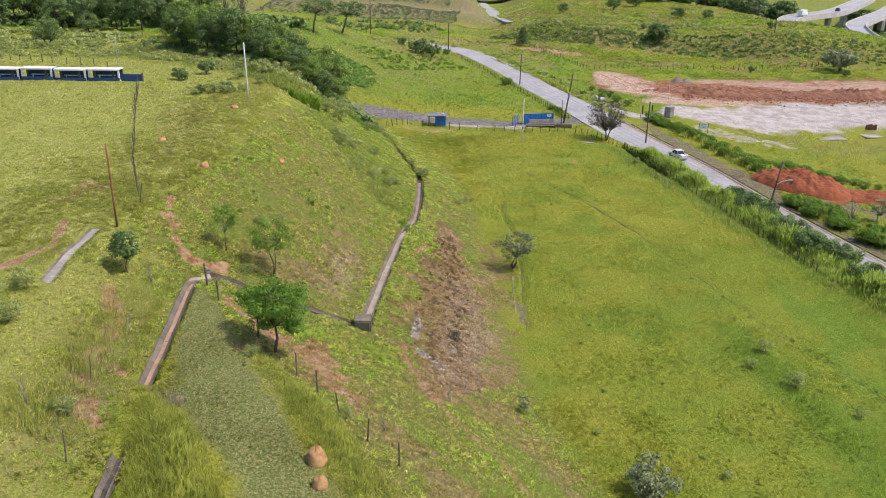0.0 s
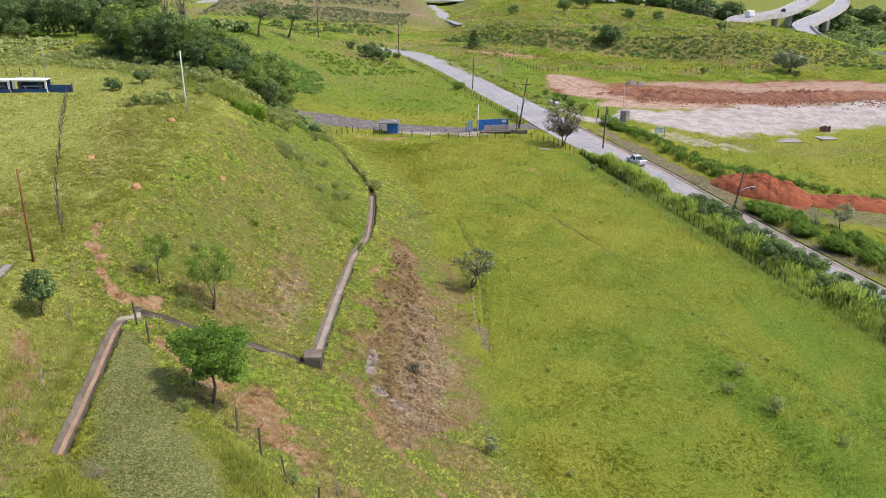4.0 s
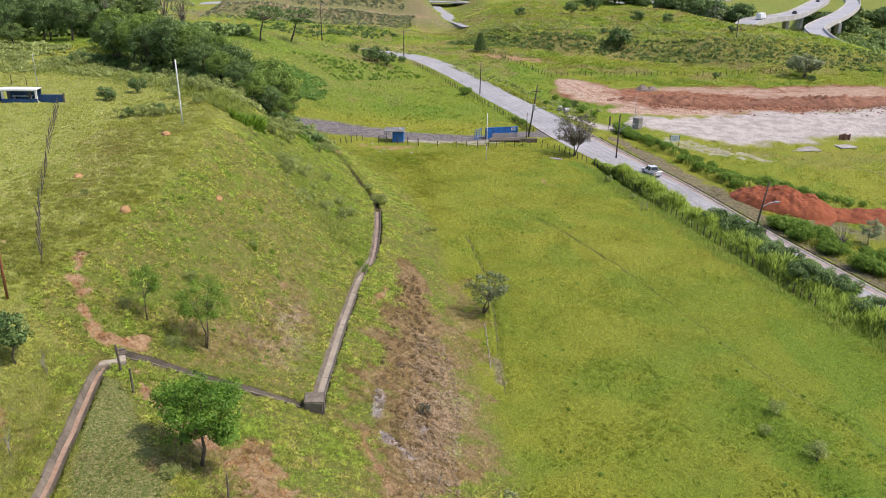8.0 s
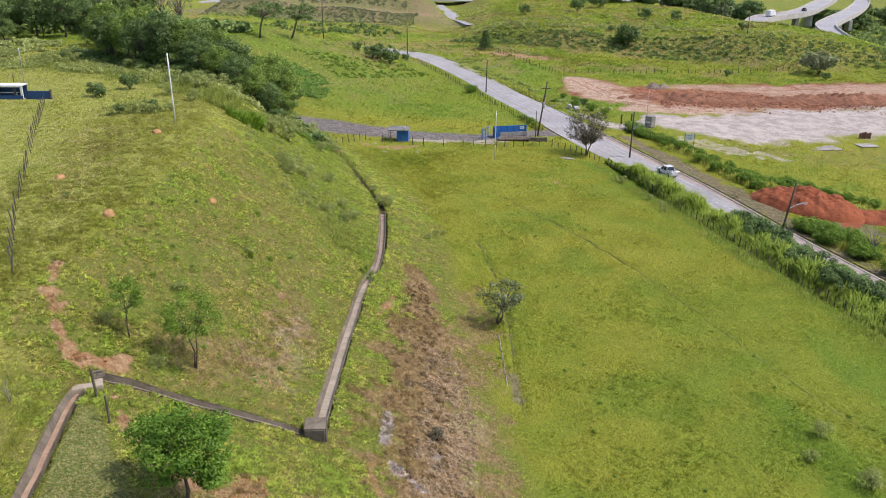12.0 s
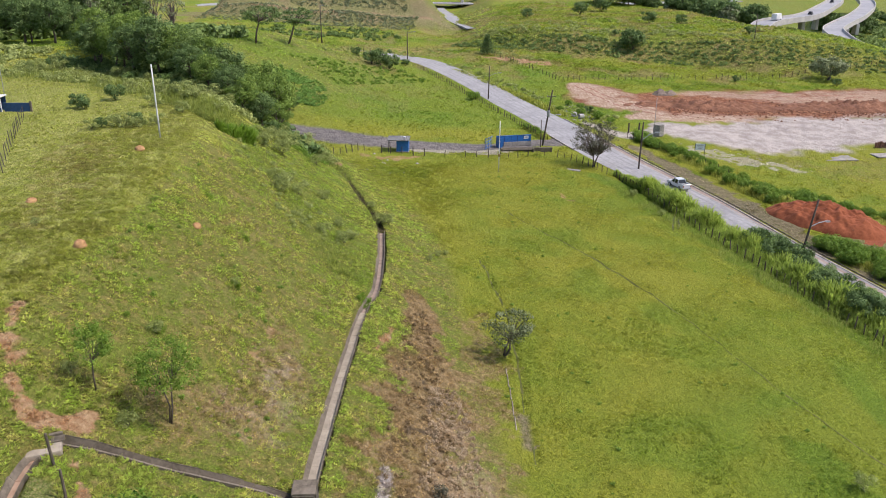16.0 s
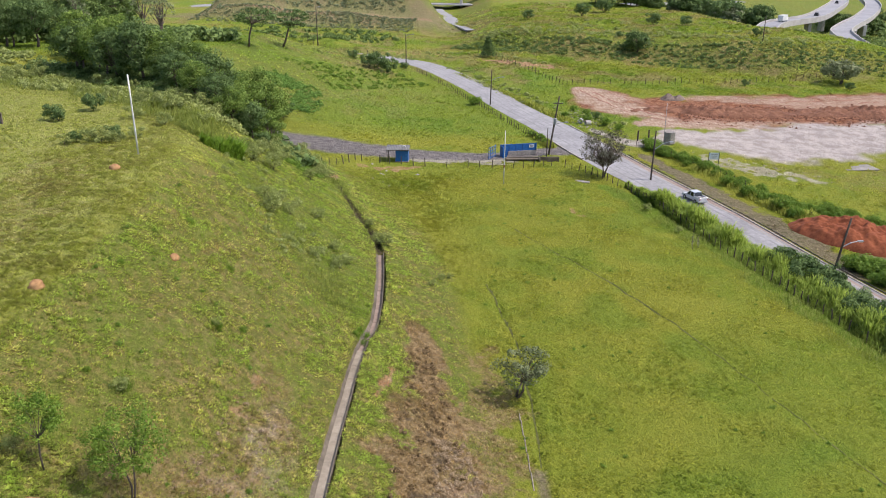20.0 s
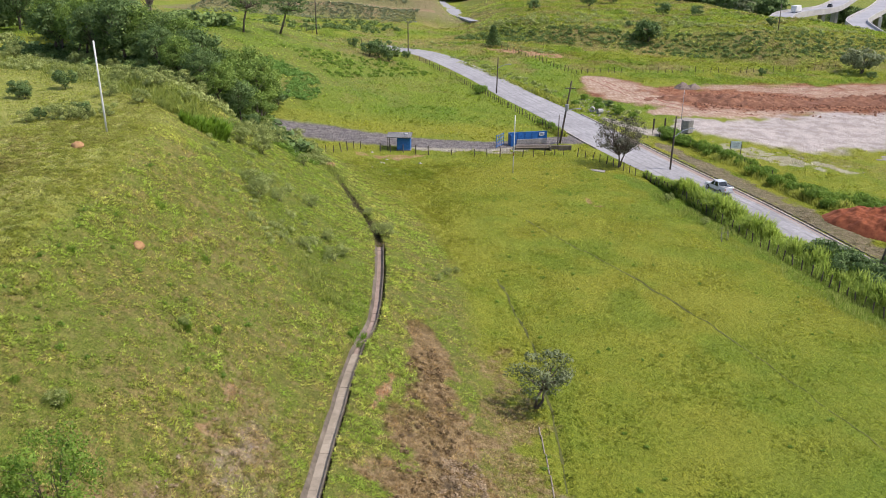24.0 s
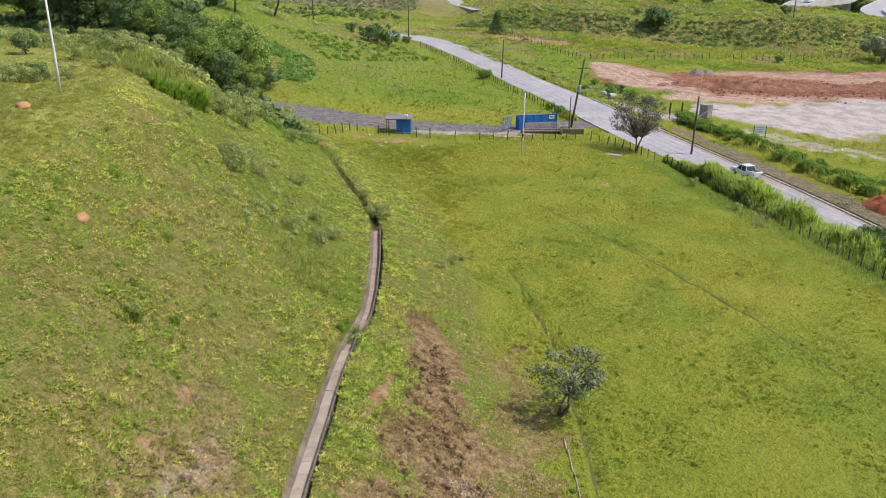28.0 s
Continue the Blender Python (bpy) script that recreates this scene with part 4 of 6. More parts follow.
drain("drainage_channel", [p for p in MAIN_DRAIN if p[1] < 103.7], "long open concrete channel with silt on its floor", SILT, 0.72, 0.34, 0.26, 1.5, 0.1)
drain("drainage_channel", [p for p in MAIN_DRAIN if p[1] > 103.5], "upper concrete channel stained by reddish silt", PINK_SILT, 0.6, 0.4, 0.36, 1.4, 0.1)
drain("stepped_drain", STEEP_DRAIN, "dark concrete drain down the slope", CONCRETE_DARK, 0.48, 0.14, 0.42, 1.3, 0.16)
drain("berm_channel", BERM_DRAIN, "open concrete channel stained with red silt", RUST_SILT, 0.42, 0.24, 0.2, 1.6, 0.04)
drain("lower_channel", LOW_DRAIN, "broken concrete channel overgrown by grass", CONCRETE_DARKEST, 0.42, 0.18, 0.3, 1.6, 0.1)
drain("hilltop_channel", UPPER_DRAIN, "wide concrete channel beside a dirt path", CONCRETE, 0.95, 0.5, 0.3)


def catch_pit(name, x, y, size, top, down, label, turn=0):
    owner = thing(name, (x, y, top), label, "drain pit", turn)
    w, t = size, 0.22
    for dx, dy, sx, sy in ((0, -w / 2, w, t), (0, w / 2, w, t), (-w / 2, 0, t, w - t), (w / 2, 0, t, w - t)):
        # walls in a much darker tone than the floor and cover slab
        part("pit_wall", rounded((dx, dy, -down / 2), (sx, sy, down), 1, 0.03), CONCRETE_DARKEST, owner)
    part("pit_floor", rounded((0, 0, -down * 0.55), (w - t, w - t, 0.12), 1, 0.02), CONCRETE_DARK, owner)
    return owner


pit = catch_pit("catch_pit", -11.5, 69.8, 1.4, float(height(-11.5, 68.6)) + 0.75, 2.4, "square concrete catch pit where two drains meet", 4)
part("cover_slab", rounded((0, 0.0, 0.07), (1.5, 1.5, 0.13), 2, 0.04), CONCRETE_DARK, pit, "grey concrete cover slab")
base = float(height(-25.5, 66.0))
pan = thing("junction_pan", (-25.6, 66.0, base - 0.4), "cracked concrete pan where the hillside drains join", "drain pan", 24)
part("pan_floor", rounded((0, 0, -0.12), (2.3, 1.6, 0.4), 2, 0.1), SILT, pan)
part("pan_wall", rounded((0.1, 0.9, 0.12), (2.2, 0.2, 0.35), 1, 0.04), CONCRETE_DARK, pan)
part("pan_wall", rounded((-1.25, 0.1, 0.1), (0.2, 1.5, 0.35), 1, 0.04), CONCRETE, pan)
# a dark slab stands in for the shade of the drain's opening
part("inlet", rounded((0.85, 0.45, 0.13), (0.9, 0.6, 0.08), 1, 0.03), CONCRETE_DARK, pan, "dark slab for the shaded drain opening")
head = thing("drop_headwall", on_ground(-11.4, 104.1, -0.1), "low concrete step wall across the channel", "wall", 3)
part("step_wall", rounded((0, 0, -0.35), (2.0, 0.24, 0.6), 1, 0.03), CONCRETE_DARK, head)
end = thing("channel_headwall", on_ground(-12.0, 131.2, 0.0), "dark concrete end wall of the channel", "wall", 14)
part("end_wall", rounded((-0.75, 0, -0.1), (0.6, 0.3, 1.0), 1, 0.04), CONCRETE_DARK, end)
part("end_wall", rounded((0.8, 0, -0.1), (0.6, 0.3, 1.0), 1, 0.04), CONCRETE_DARK, end)

gutter = thing("field_gutter", (0, 0, 0), "narrow broken concrete gutter edge in the field", "gutter")
for i in range(9):
    y = 88.6 + i * 1.3
    x = 3.42 - 0.025 * (y - 88) + 0.04 * (i % 2)
    part("gutter_slab", rounded((x, y, ground_at(x, y) + 0.03), (0.10, 1.2, 0.12), 1, 0.03), SILT, gutter)


# worn lines in the sward
def track(name, line, wide, material, label, seed, gaps=0.3):
    """A ragged strip of bare ground, in short lengths with gaps, just above the land."""
    rng, s = random.Random(seed), Shape()
    rows = eased(line, 8)
    for (ax, ay), (bx, by) in zip(rows, rows[1:]):
        d = Vector((bx - ax, by - ay))
        n = max(1, round(d.length / 0.45))
        side = Vector((-d.y, d.x)).normalized()
        last = None
        for k in range(n + 1):
            q = Vector((ax, ay)) + d * (k / n)
            w = wide * (0.25 + 1.1 * float(grain(q.x, q.y, 1.7))) * rng.uniform(0.7, 1.3)
            q = q + side * 0.25 * (float(grain(q.x + 50, q.y, 2.3)) - 0.5)
            l, r = q + side * w, q - side * w
            now = ((l.x, l.y, ground_at(l.x, l.y) + 0.05), (r.x, r.y, ground_at(r.x, r.y) + 0.05))
            if last and float(grain(q.x, q.y + 31, 3.1)) > gaps:
                s.add([last[0], last[1], now[1], now[0]], ((0, 1, 2, 3),))
            last = now
    return tagged(part(name, s, material), label, "track", kind="structure")


# dark olive strips laid along the furrow and gutter cuts
track("furrow", FURROW, 0.085, DARK_OLIVE, "thin dark furrow across the pasture", 3, 0.06)
track("gutter_dark_edge", tuple((a + 0.05, b) for a, b in GUTTER), 0.11, DARK_OLIVE, "dark edge along the field gutter", 4, 0.2)
# tyre ruts over the yard
for i, line in enumerate((((36, 268), (39, 256), (44, 244), (52, 233), (64, 228)), ((33, 270), (36, 257), (41, 243), (49, 231), (60, 225.5)), ((39, 271), (43, 259), (49, 247), (58, 237), (72, 231)),
                          ((70, 256), (84, 253), (98, 255), (112, 259)), ((68, 260), (82, 258), (98, 260), (114, 263)), ((74, 264), (88, 263), (102, 264.5), (116, 267)), ((78, 251), (92, 249), (108, 251), (124, 255)))):
    track("tyre_rut", line, 0.34, RUT, "worn tyre rut in bare earth", 40 + i, 0.18)

# ---- poles and lamps ----
def pole(name, x, y, tall, radius, material, label, lean=(0, 0), sides=8):
    owner = thing(name, on_ground(x, y, -0.15), label, "pole")
    pts = [(lean[0] * f * tall, lean[1] * f * tall, f * tall) for f in (0, 0.33, 0.66, 1)]
    part("shaft", Shape().tube(pts, [radius, radius * 0.93, radius * 0.84, radius * 0.75], sides), material, owner, flat=False)
    return owner


def lamp_arm(owner, foot, reach, rise, side=1.0):
    """A bent tube arm with a lamp head, from a point on the shaft."""
    x, y, z = foot
    part("lamp_arm", Shape().tube([(x, y, z), (x + side * reach * 0.55, y, z + rise * 0.75), (x + side * reach, y, z + rise)], [0.085, 0.075, 0.07], 6), GREY_METAL, owner)
    head = part("lamp_head", rounded((x + side * (reach + 0.32), y, z + rise + 0.02), (0.75, 0.3, 0.18), 2, 0.07), GREY_METAL, owner, "pale grey lamp head")
    part("lens", rounded((x + side * (reach + 0.36), y, z + rise - 0.08), (0.5, 0.22, 0.06), 1, 0.02), LAMP_LENS, head)


pole("flag_pole", -36.57, 120.9, 8.6, 0.105, WHITE_PAINT, "tall white painted pole on the hilltop edge", (-0.012, 0))
pole("rusty_pole", -33.2, 67.8, 7.8, 0.10, WOOD_RUSTY, "thin rusty brown pole standing in grass")
mast = pole("mast", -67.2, 145.0, 6.4, 0.06, GREY_METAL, "thin grey mast behind the blue shelters")
field_pole = pole("field_pole", 6.0, 174.4, 9.6, 0.09, WHITE_PAINT, "thin whitish pole standing in the pasture", (0.006, 0))
part("band", Shape().tube([(0, 0, 3.0), (0.01, 0, 3.6)], [0.1, 0.1], 8), WOOD_RUSTY, field_pole, "dark band")
pole("lane_post", 15.7, 195.2, 6.3, 0.10, WOOD_GREY, "slim grey wooden post beside the lane")

lamp = pole("street_lamp", 33.5, 182.3, 9.4, 0.17, POLE_WOOD, "dark wooden street lamp pole with curved arm", (0.018, 0))
lamp_arm(lamp, (0.11, 0, 5.9), 2.6, 1.5)
part("collar", Shape().tube([(0.1, 0, 5.75), (0.11, 0, 6.05)], [0.2, 0.2], 8), DARK_METAL, lamp)
lamp = pole("street_lamp", 46.0, 134.6, 9.7, 0.17, POLE_WOOD, "leaning dark street lamp pole with a vine", (0.14, 0))
lamp_arm(lamp, (0.8, 0, 5.8), 1.9, 0.8)
lamp = pole("street_lamp", 6.9, 250.5, 9.0, 0.16, POLE_WOOD, "dark street lamp pole beside the far road", (0.02, 0))
lamp_arm(lamp, (0.12, 0, 6.4), 2.6, 0.9)
lamp = pole("street_lamp", -17.6, 299.2, 10.4, 0.17, POLE_WOOD, "dark street lamp pole at the road's crest")
lamp_arm(lamp, (0, 0, 9.8), 2.0, 0.5)
lamp = pole("street_lamp", -48.5, 320.0, 13.0, 0.18, WOOD_GREY, "tall grey lamp pole on the far hill")
lamp_arm(lamp, (0, 0, 12.6), 0.7, 0.3)

wire_pole = pole("utility_pole", 16.4, 198.0, 12.0, 0.19, POLE_WOOD, "leaning utility pole with transformer and crossarm", (0.135, 0.02))
part("transformer", Shape().tube([(0.95, -0.2, 6.6), (0.98, -0.2, 7.7)], [0.34, 0.34], 10), GREY_METAL, wire_pole, "grey transformer can")
part("crossarm", rounded((1.42, 0, 10.6), (1.9, 0.12, 0.14), 1, 0.02), POLE_WOOD, wire_pole)
for k in (-0.8, -0.3, 0.3, 0.8):
    part("insulator", Shape().tube([(1.42 + k, 0, 10.67), (1.42 + k, 0, 10.9)], [0.05, 0.03], 6), GREY_METAL, wire_pole)
lamp_arm(wire_pole, (0.86, 0, 6.4), 2.1, 0.5)
pole("utility_pole", 104, 329, 8.5, 0.16, WOOD_GREY, "weathered pole on the far terrace slope")
pole("utility_pole", 45.5, 222, 6.5, 0.06, GREY_METAL, "thin metal pole beside the yard gate")

# ---- fences ----
def fence(points, gap, tall, label, radius=0.075, wires=3, material=None, seed=1, wobble=0.1, missing=0.06):
    """Wooden posts along a line, with strands of wire."""
    rng = random.Random(seed)
    owner = thing("fence", (0, 0, 0), label, "fence")
    line = [Vector(p) for p in points]
    spots, carry = [], 0.0
    for a, b in zip(line, line[1:]):
        d = (b - a).length
        while carry < d:
            spots.append(a.lerp(b, carry / d))
            carry += gap * rng.uniform(0.82, 1.18)
        carry -= d
    post = Shape().tube([(0, 0, -0.3), (0.02, 0, tall * 0.5), (0, 0.02, tall)], [radius, radius * 0.95, radius * 0.85], 7).mesh("post", material or WOOD_GREY)
    tops = []
    for p in spots:
        if rng.random() < missing:
            continue
        z = ground_at(p.x, p.y)
        ob = part("post", post, None, owner)
        s = rng.uniform(0.82, 1.15)
        ob.matrix_basis = pose(p.x, p.y, z, rng.gauss(0, 4), rng.gauss(0, 4), rng.uniform(0, 360)) @ Matrix.Scale(s, 4)
        tops.append((p.x, p.y, z))
    for w in range(wires):
        h = tall * (0.35 + 0.27 * w)
        part("wire", Shape().tube([(x, y, z + h) for x, y, z in tops], [0.008] * len(tops), 3, False), DARK_METAL, owner)
    return owner


fence(((-33.9, 74.6), (-37.2, 81.5), (-41.2, 90), (-50.3, 112.4), (-58.6, 133.2)), 2.0, 1.7, "weathered wooden fence posts across the hilltop", 0.048, 3, None, 3)
fence(((-30.5, 168), (-24.7, 181.5), (-20.6, 189.3), (-12, 188.2), (-3.3, 187), (8, 186.6), (17.5, 190.4)), 2.05, 1.45, "dark wooden fence posts along the gravel lane", 0.085, 3, None, 4)
fence(((17.5, 190.4), (21, 187), (24.4, 182), (27.6, 175), (30.4, 164), (32.6, 154.5), (34.4, 146.1), (36.9, 137.8), (41, 124), (45.5, 108)), 1.5, 1.4, "wooden fence posts in tall roadside grass", 0.08, 3, None, 5)
fence(((-14.5, 294), (-4.6, 272.5), (4.2, 249), (10.5, 226), (16, 209)), 1.45, 1.35, "close-set fence posts beside the far road", 0.08, 2, None, 6)
fence(((6, 330), (13, 316), (20, 300), (30, 276), (36, 280), (70, 284), (104, 292), (140, 300)), 2.2, 1.6, "old wooden fence posts around the bare yard", 0.08, 2, None, 7)
fence(((36.5, 209), (40, 203), (45.5, 194.5), (50.5, 177.5), (54, 164), (60, 146)), 2.1, 1.4, "fence posts in the scrub beside the road", 0.07, 2, None, 8)
fence(((-24.2, 64.6), (-21.2, 60.2)), 3.4, 1.9, "pair of grey posts beside the drain", 0.08, 1, None, 9, 0.1, 0)
fence(((-13.4, 52), (-7.9, 45.3), (-5.6, 43.6), (-2.6, 41)), 3.2, 1.7, "leaning grey fence posts on the bare bank", 0.06, 1, None, 10, 0.1, 0)
fence(((-130, 182), (-110, 168), (-88, 158), (-72, 152)), 3.2, 1.4, "fence posts behind the blue shelters", 0.08, 2, None, 11)
fence(((-84, 372), (-62, 350), (-44, 336), (-30, 326)), 3.0, 1.5, "fence posts along the far hillside", 0.09, 2, None, 12)
fence(((-22.6, 36.8), (-25, 45)), 9, 1.9, "thin stakes on the berm slope", 0.04, 0, None, 13, 0.1, 0)

# ---- blue kiosk with its corrugated roof ----
kiosk = thing("kiosk", on_ground(-12.6, 190.6), "small blue guard kiosk under a corrugated roof", "kiosk", -2)
for dx, dy, sx, sy in ((0, -1.0, 2.4, 0.1), (0, 1.0, 2.4, 0.1), (-1.15, 0, 0.1, 1.9), (1.15, 0, 0.1, 1.9)):
    part("wall", rounded((dx, dy, 1.15), (sx, sy, 2.3), 1, 0.015), BLUE_PAINT, kiosk)
part("plinth", rounded((0, 0, 0.04), (2.7, 2.3, 0.14), 1, 0.02), CONCRETE, kiosk)
roof = Shape()
for k in range(29):
    x0 = -3.05 + k * 0.155
    zz = 0.05 if k % 2 else 0.0
    z2 = 0.0 if k % 2 else 0.05
    roof.add([(x0, -1.45, 2.42 + zz), (x0 + 0.155, -1.45, 2.42 + z2), (x0 + 0.155, 1.45, 2.75 + z2), (x0, 1.45, 2.75 + zz),
              (x0, -1.45, 2.38 + zz), (x0 + 0.155, -1.45, 2.38 + z2), (x0 + 0.155, 1.45, 2.71 + z2), (x0, 1.45, 2.71 + zz)],
             ((0, 1, 2, 3), (7, 6, 5, 4), (0, 4, 5, 1), (2, 6, 7, 3)))
part("corrugated_roof", roof, ROOFING, kiosk, "grey corrugated fibre cement roof")
part("beam", rounded((-0.8, -1.3, 2.33), (4.3, 0.1, 0.1), 1, 0.01), WOOD_GREY, kiosk)
for x, y in ((-2.8, -1.3), (-2.8, 1.3)):
    part("porch_post", Shape().tube([(x, y, -0.2), (x, y, 2.36)], [0.07, 0.06], 7), WOOD_GREY, kiosk)
part("door", rounded((-1.21, 0.2, 1.05), (0.04, 0.8, 2.0), 1, 0.01), BLUE_DARK, kiosk)
part("roof_weight", rounded((0.35, 0.2, 2.75), (0.5, 0.4, 0.3), 2, 0.09), WHITE_PAINT, kiosk, "white sack on the roof")

# ---- blue metal yard wall, gate and culvert by the lane's mouth ----
yard_wall = thing("blue_yard_wall", on_ground(9.4, 196.2), "long blue metal enclosure with a small white sign", "enclosure", 14)
part("long_panel", rounded((1.2, 1.1, 1.15), (7.6, 0.12, 2.1), 1, 0.02), BLUE_PAINT, yard_wall)
part("base_wall", rounded((2.0, 1.0, 0.45), (6.0, 0.16, 0.9), 1, 0.02), CONCRETE, yard_wall, "grey concrete base")
part("end_panel", rounded((-2.6, 0.2, 1.1), (0.12, 1.8, 2.2), 1, 0.02), BLUE_PAINT, yard_wall)
part("end_panel", rounded((-2.2, -0.7, 1.05), (0.9, 0.12, 2.1), 1, 0.02), BLUE_PAINT, yard_wall)
part("top_rail", rounded((1.2, 1.1, 2.24), (7.7, 0.16, 0.1), 1, 0.02), BLUE_PAINT, yard_wall)
for k in range(6):
    part("rib", rounded((-2.2 + k * 1.4, 1.02, 1.3), (0.07, 0.06, 1.8), 1, 0.01), BLUE_DARK, yard_wall)
notice = part("notice", rounded((3.9, 0.99, 1.75), (1.0, 0.04, 0.6), 1, 0.01), WHITE_PAINT, yard_wall, "small white sign")
for k in range(2):
    part("line_of_writing", rounded((3.9, 0.962, 1.86 - 0.2 * k), (0.7, 0.012, 0.08), 1, 0.004), BLUE_DARK, notice)

gate = thing("blue_gate", on_ground(4.9, 194.3), "open blue tubular gate at the lane", "gate", 62)
for z in (0.35, 1.0, 1.65, 2.3):
    part("rail", Shape().tube([(-1.6, 0, z), (1.6, 0, z)], [0.05, 0.05], 6), BLUE_PAINT, gate)
for x in (-1.6, -0.8, 0.0, 0.8, 1.6):
    part("upright", Shape().tube([(x, 0, 0.05), (x, 0, 2.5 if abs(x) > 1 else 2.3)], [0.05, 0.05], 6), BLUE_PAINT, gate)
part("brace", Shape().tube([(-1.6, 0, 0.35), (1.6, 0, 2.3)], [0.04, 0.04], 6), BLUE_PAINT, gate)

culvert = thing("culvert", on_ground(12.6, 193.0), "dark concrete culvert beside the lane's mouth", "culvert", 4)
part("top_slab", rounded((-1.8, 0.2, 0.42), (6.6, 0.9, 0.18), 1, 0.04), CONCRETE_DARK, culvert)
part("back_wall", rounded((0, 0.8, 0.15), (10.5, 0.3, 1.0), 1, 0.03), CONCRETE_DARK, culvert)
part("wing_wall", rounded((4.2, 0.0, 0.25), (2.4, 0.3, 1.1), 1, 0.03), CONCRETE_DARK, culvert)
part("side_wall", rounded((-5.1, 0.1, 0.2), (0.3, 1.3, 1.0), 1, 0.03), CONCRETE_DARK, culvert)
part("side_wall", rounded((1.5, 0.1, 0.2), (0.3, 1.3, 1.0), 1, 0.03), CONCRETE_DARK, culvert)

# ---- row of blue and white shelters on the hilltop ----
def shelter(x, y, turn):
    s = thing("shelter", on_ground(x, y), "low white-roofed shelter with dull blue panels", "shelter", turn, "shelters in a row")
    part("roof", rounded((0, 0, 2.0), (5.5, 1.9, 0.16), 1, 0.04), WHITE_PAINT, s)
    part("fascia", rounded((0, -0.97, 1.9), (5.4, 0.06, 0.24), 1, 0.02), WHITE_PAINT, s)
    part("back_wall", rounded((0, 0.8, 0.95), (5.2, 0.1, 1.9), 1, 0.02), BLUE_DARK, s)
    for k in (-2.5, -1.55, 1.55, 2.5):
        part("post", rounded((k, -0.75, 0.95), (0.34, 0.16, 1.9), 1, 0.02), WHITE_PAINT if abs(k) > 2 else DARK_METAL, s)
    part("front_wall", rounded((0, -0.85, 0.3), (5.3, 0.1, 0.6), 1, 0.02), BLUE_DARK, s)
    bench = part("bench", rounded((0, 0.2, 0.85), (3.0, 0.5, 0.1), 1, 0.02), WHITE_PAINT, s, "white bench")
    part("bench_leg", rounded((-1.2, 0.2, 0.45), (0.1, 0.4, 0.8), 1, 0.01), WHITE_PAINT, bench)
    part("bench_leg", rounded((1.2, 0.2, 0.45), (0.1, 0.4, 0.8), 1, 0.01), WHITE_PAINT, bench)
    return s


first = shelter(-65.6, 136.6, 1.5)
for k in range(1, 6):
    x, y = -65.6 - 5.75 * k, 136.6 - 0.15 * k
    copy_thing(first, pose(*on_ground(x, y), 0, 0, 1.5))
low = thing("low_blue_wall", on_ground(-61.0, 136.4), "low dull blue wall beside the shelters", "wall", 1.5)
part("wall_panel", rounded((0, 0, 0.6), (3.6, 0.16, 1.25), 1, 0.03), BLUE_DARK, low)
part("wall_post", rounded((1.8, 0, 0.7), (0.24, 0.24, 1.5), 1, 0.03), CONCRETE_DARK, low)

# ---- yard across the road ----
tank = thing("concrete_tank", on_ground(44.0, 211.6), "grey precast concrete panels standing by the yard gate", "tank")
for k in range(7):
    a = k * 0.9 - 1.2
    part("panel", rounded((0, 0, 1.25), (0.16, 1.0, 2.5), 1, 0.03, pose(1.05 * math.cos(a), 1.05 * math.sin(a), 0, 0, 0, math.degrees(a))), CONCRETE, tank)
part("rim", Shape().tube([(0, 0, 2.42), (0, 0, 2.5)], [1.15, 1.12], 14), CONCRETE, tank)
for x, y in ((37.6, 213.5), (40.2, 214.6)):
    g = thing("gate_post", on_ground(x, y), "thick dark wooden gate post at the yard entrance", "post", group="yard gate posts")
    part("post_shaft", Shape().tube([(0, 0, -0.3), (0, 0, 2.3)], [0.19, 0.17], 9), POLE_WOOD, g)
board = thing("sign_board", on_ground(49.4, 197.2), "faded pale sign board on two dark posts", "sign", -8)
face = part("face", rounded((0, 0, 1.75), (1.9, 0.06, 1.35), 1, 0.02), SIGN_FACE, board)
for k in range(3):
    part("line_of_writing", rounded((0, -0.034, 2.1 - 0.35 * k), (1.3 - 0.2 * k, 0.012, 0.13), 1, 0.004), GREY_METAL, face)
for k in (-0.98, 0.98):
    part("leg", rounded((k, 0.02, 1.2), (0.12, 0.12, 2.6), 1, 0.02), DARK_METAL, board)
for x, y, sx, sy, t in ((79.8, 200, 7.0, 4.2, 6), (91, 203.4, 4.2, 3.2, 10), (20.4, 178.6, 2.6, 1.1, -20), (47, 200.5, 2.2, 1.6, 30)):
    sl = thing("concrete_slab", on_ground(x, y, 0.0), "flat pale concrete slab lying in grass", "slab", t, "loose slabs")
    part("slab", rounded((0, 0, 0.03), (sx, sy, 0.24), 2, 0.06), CONCRETE, sl)
pillar = thing("brick_stub", on_ground(91.5, 208.0), "broken red brick wall stub beside the yard", "wall")
for k in range(5):
    part("pier", rounded((k * 0.55, 0.1 * (k % 2), 0.7), (0.42, 0.5, 1.1 + 0.3 * (k % 3)), 1, 0.06), BRICK, pillar)


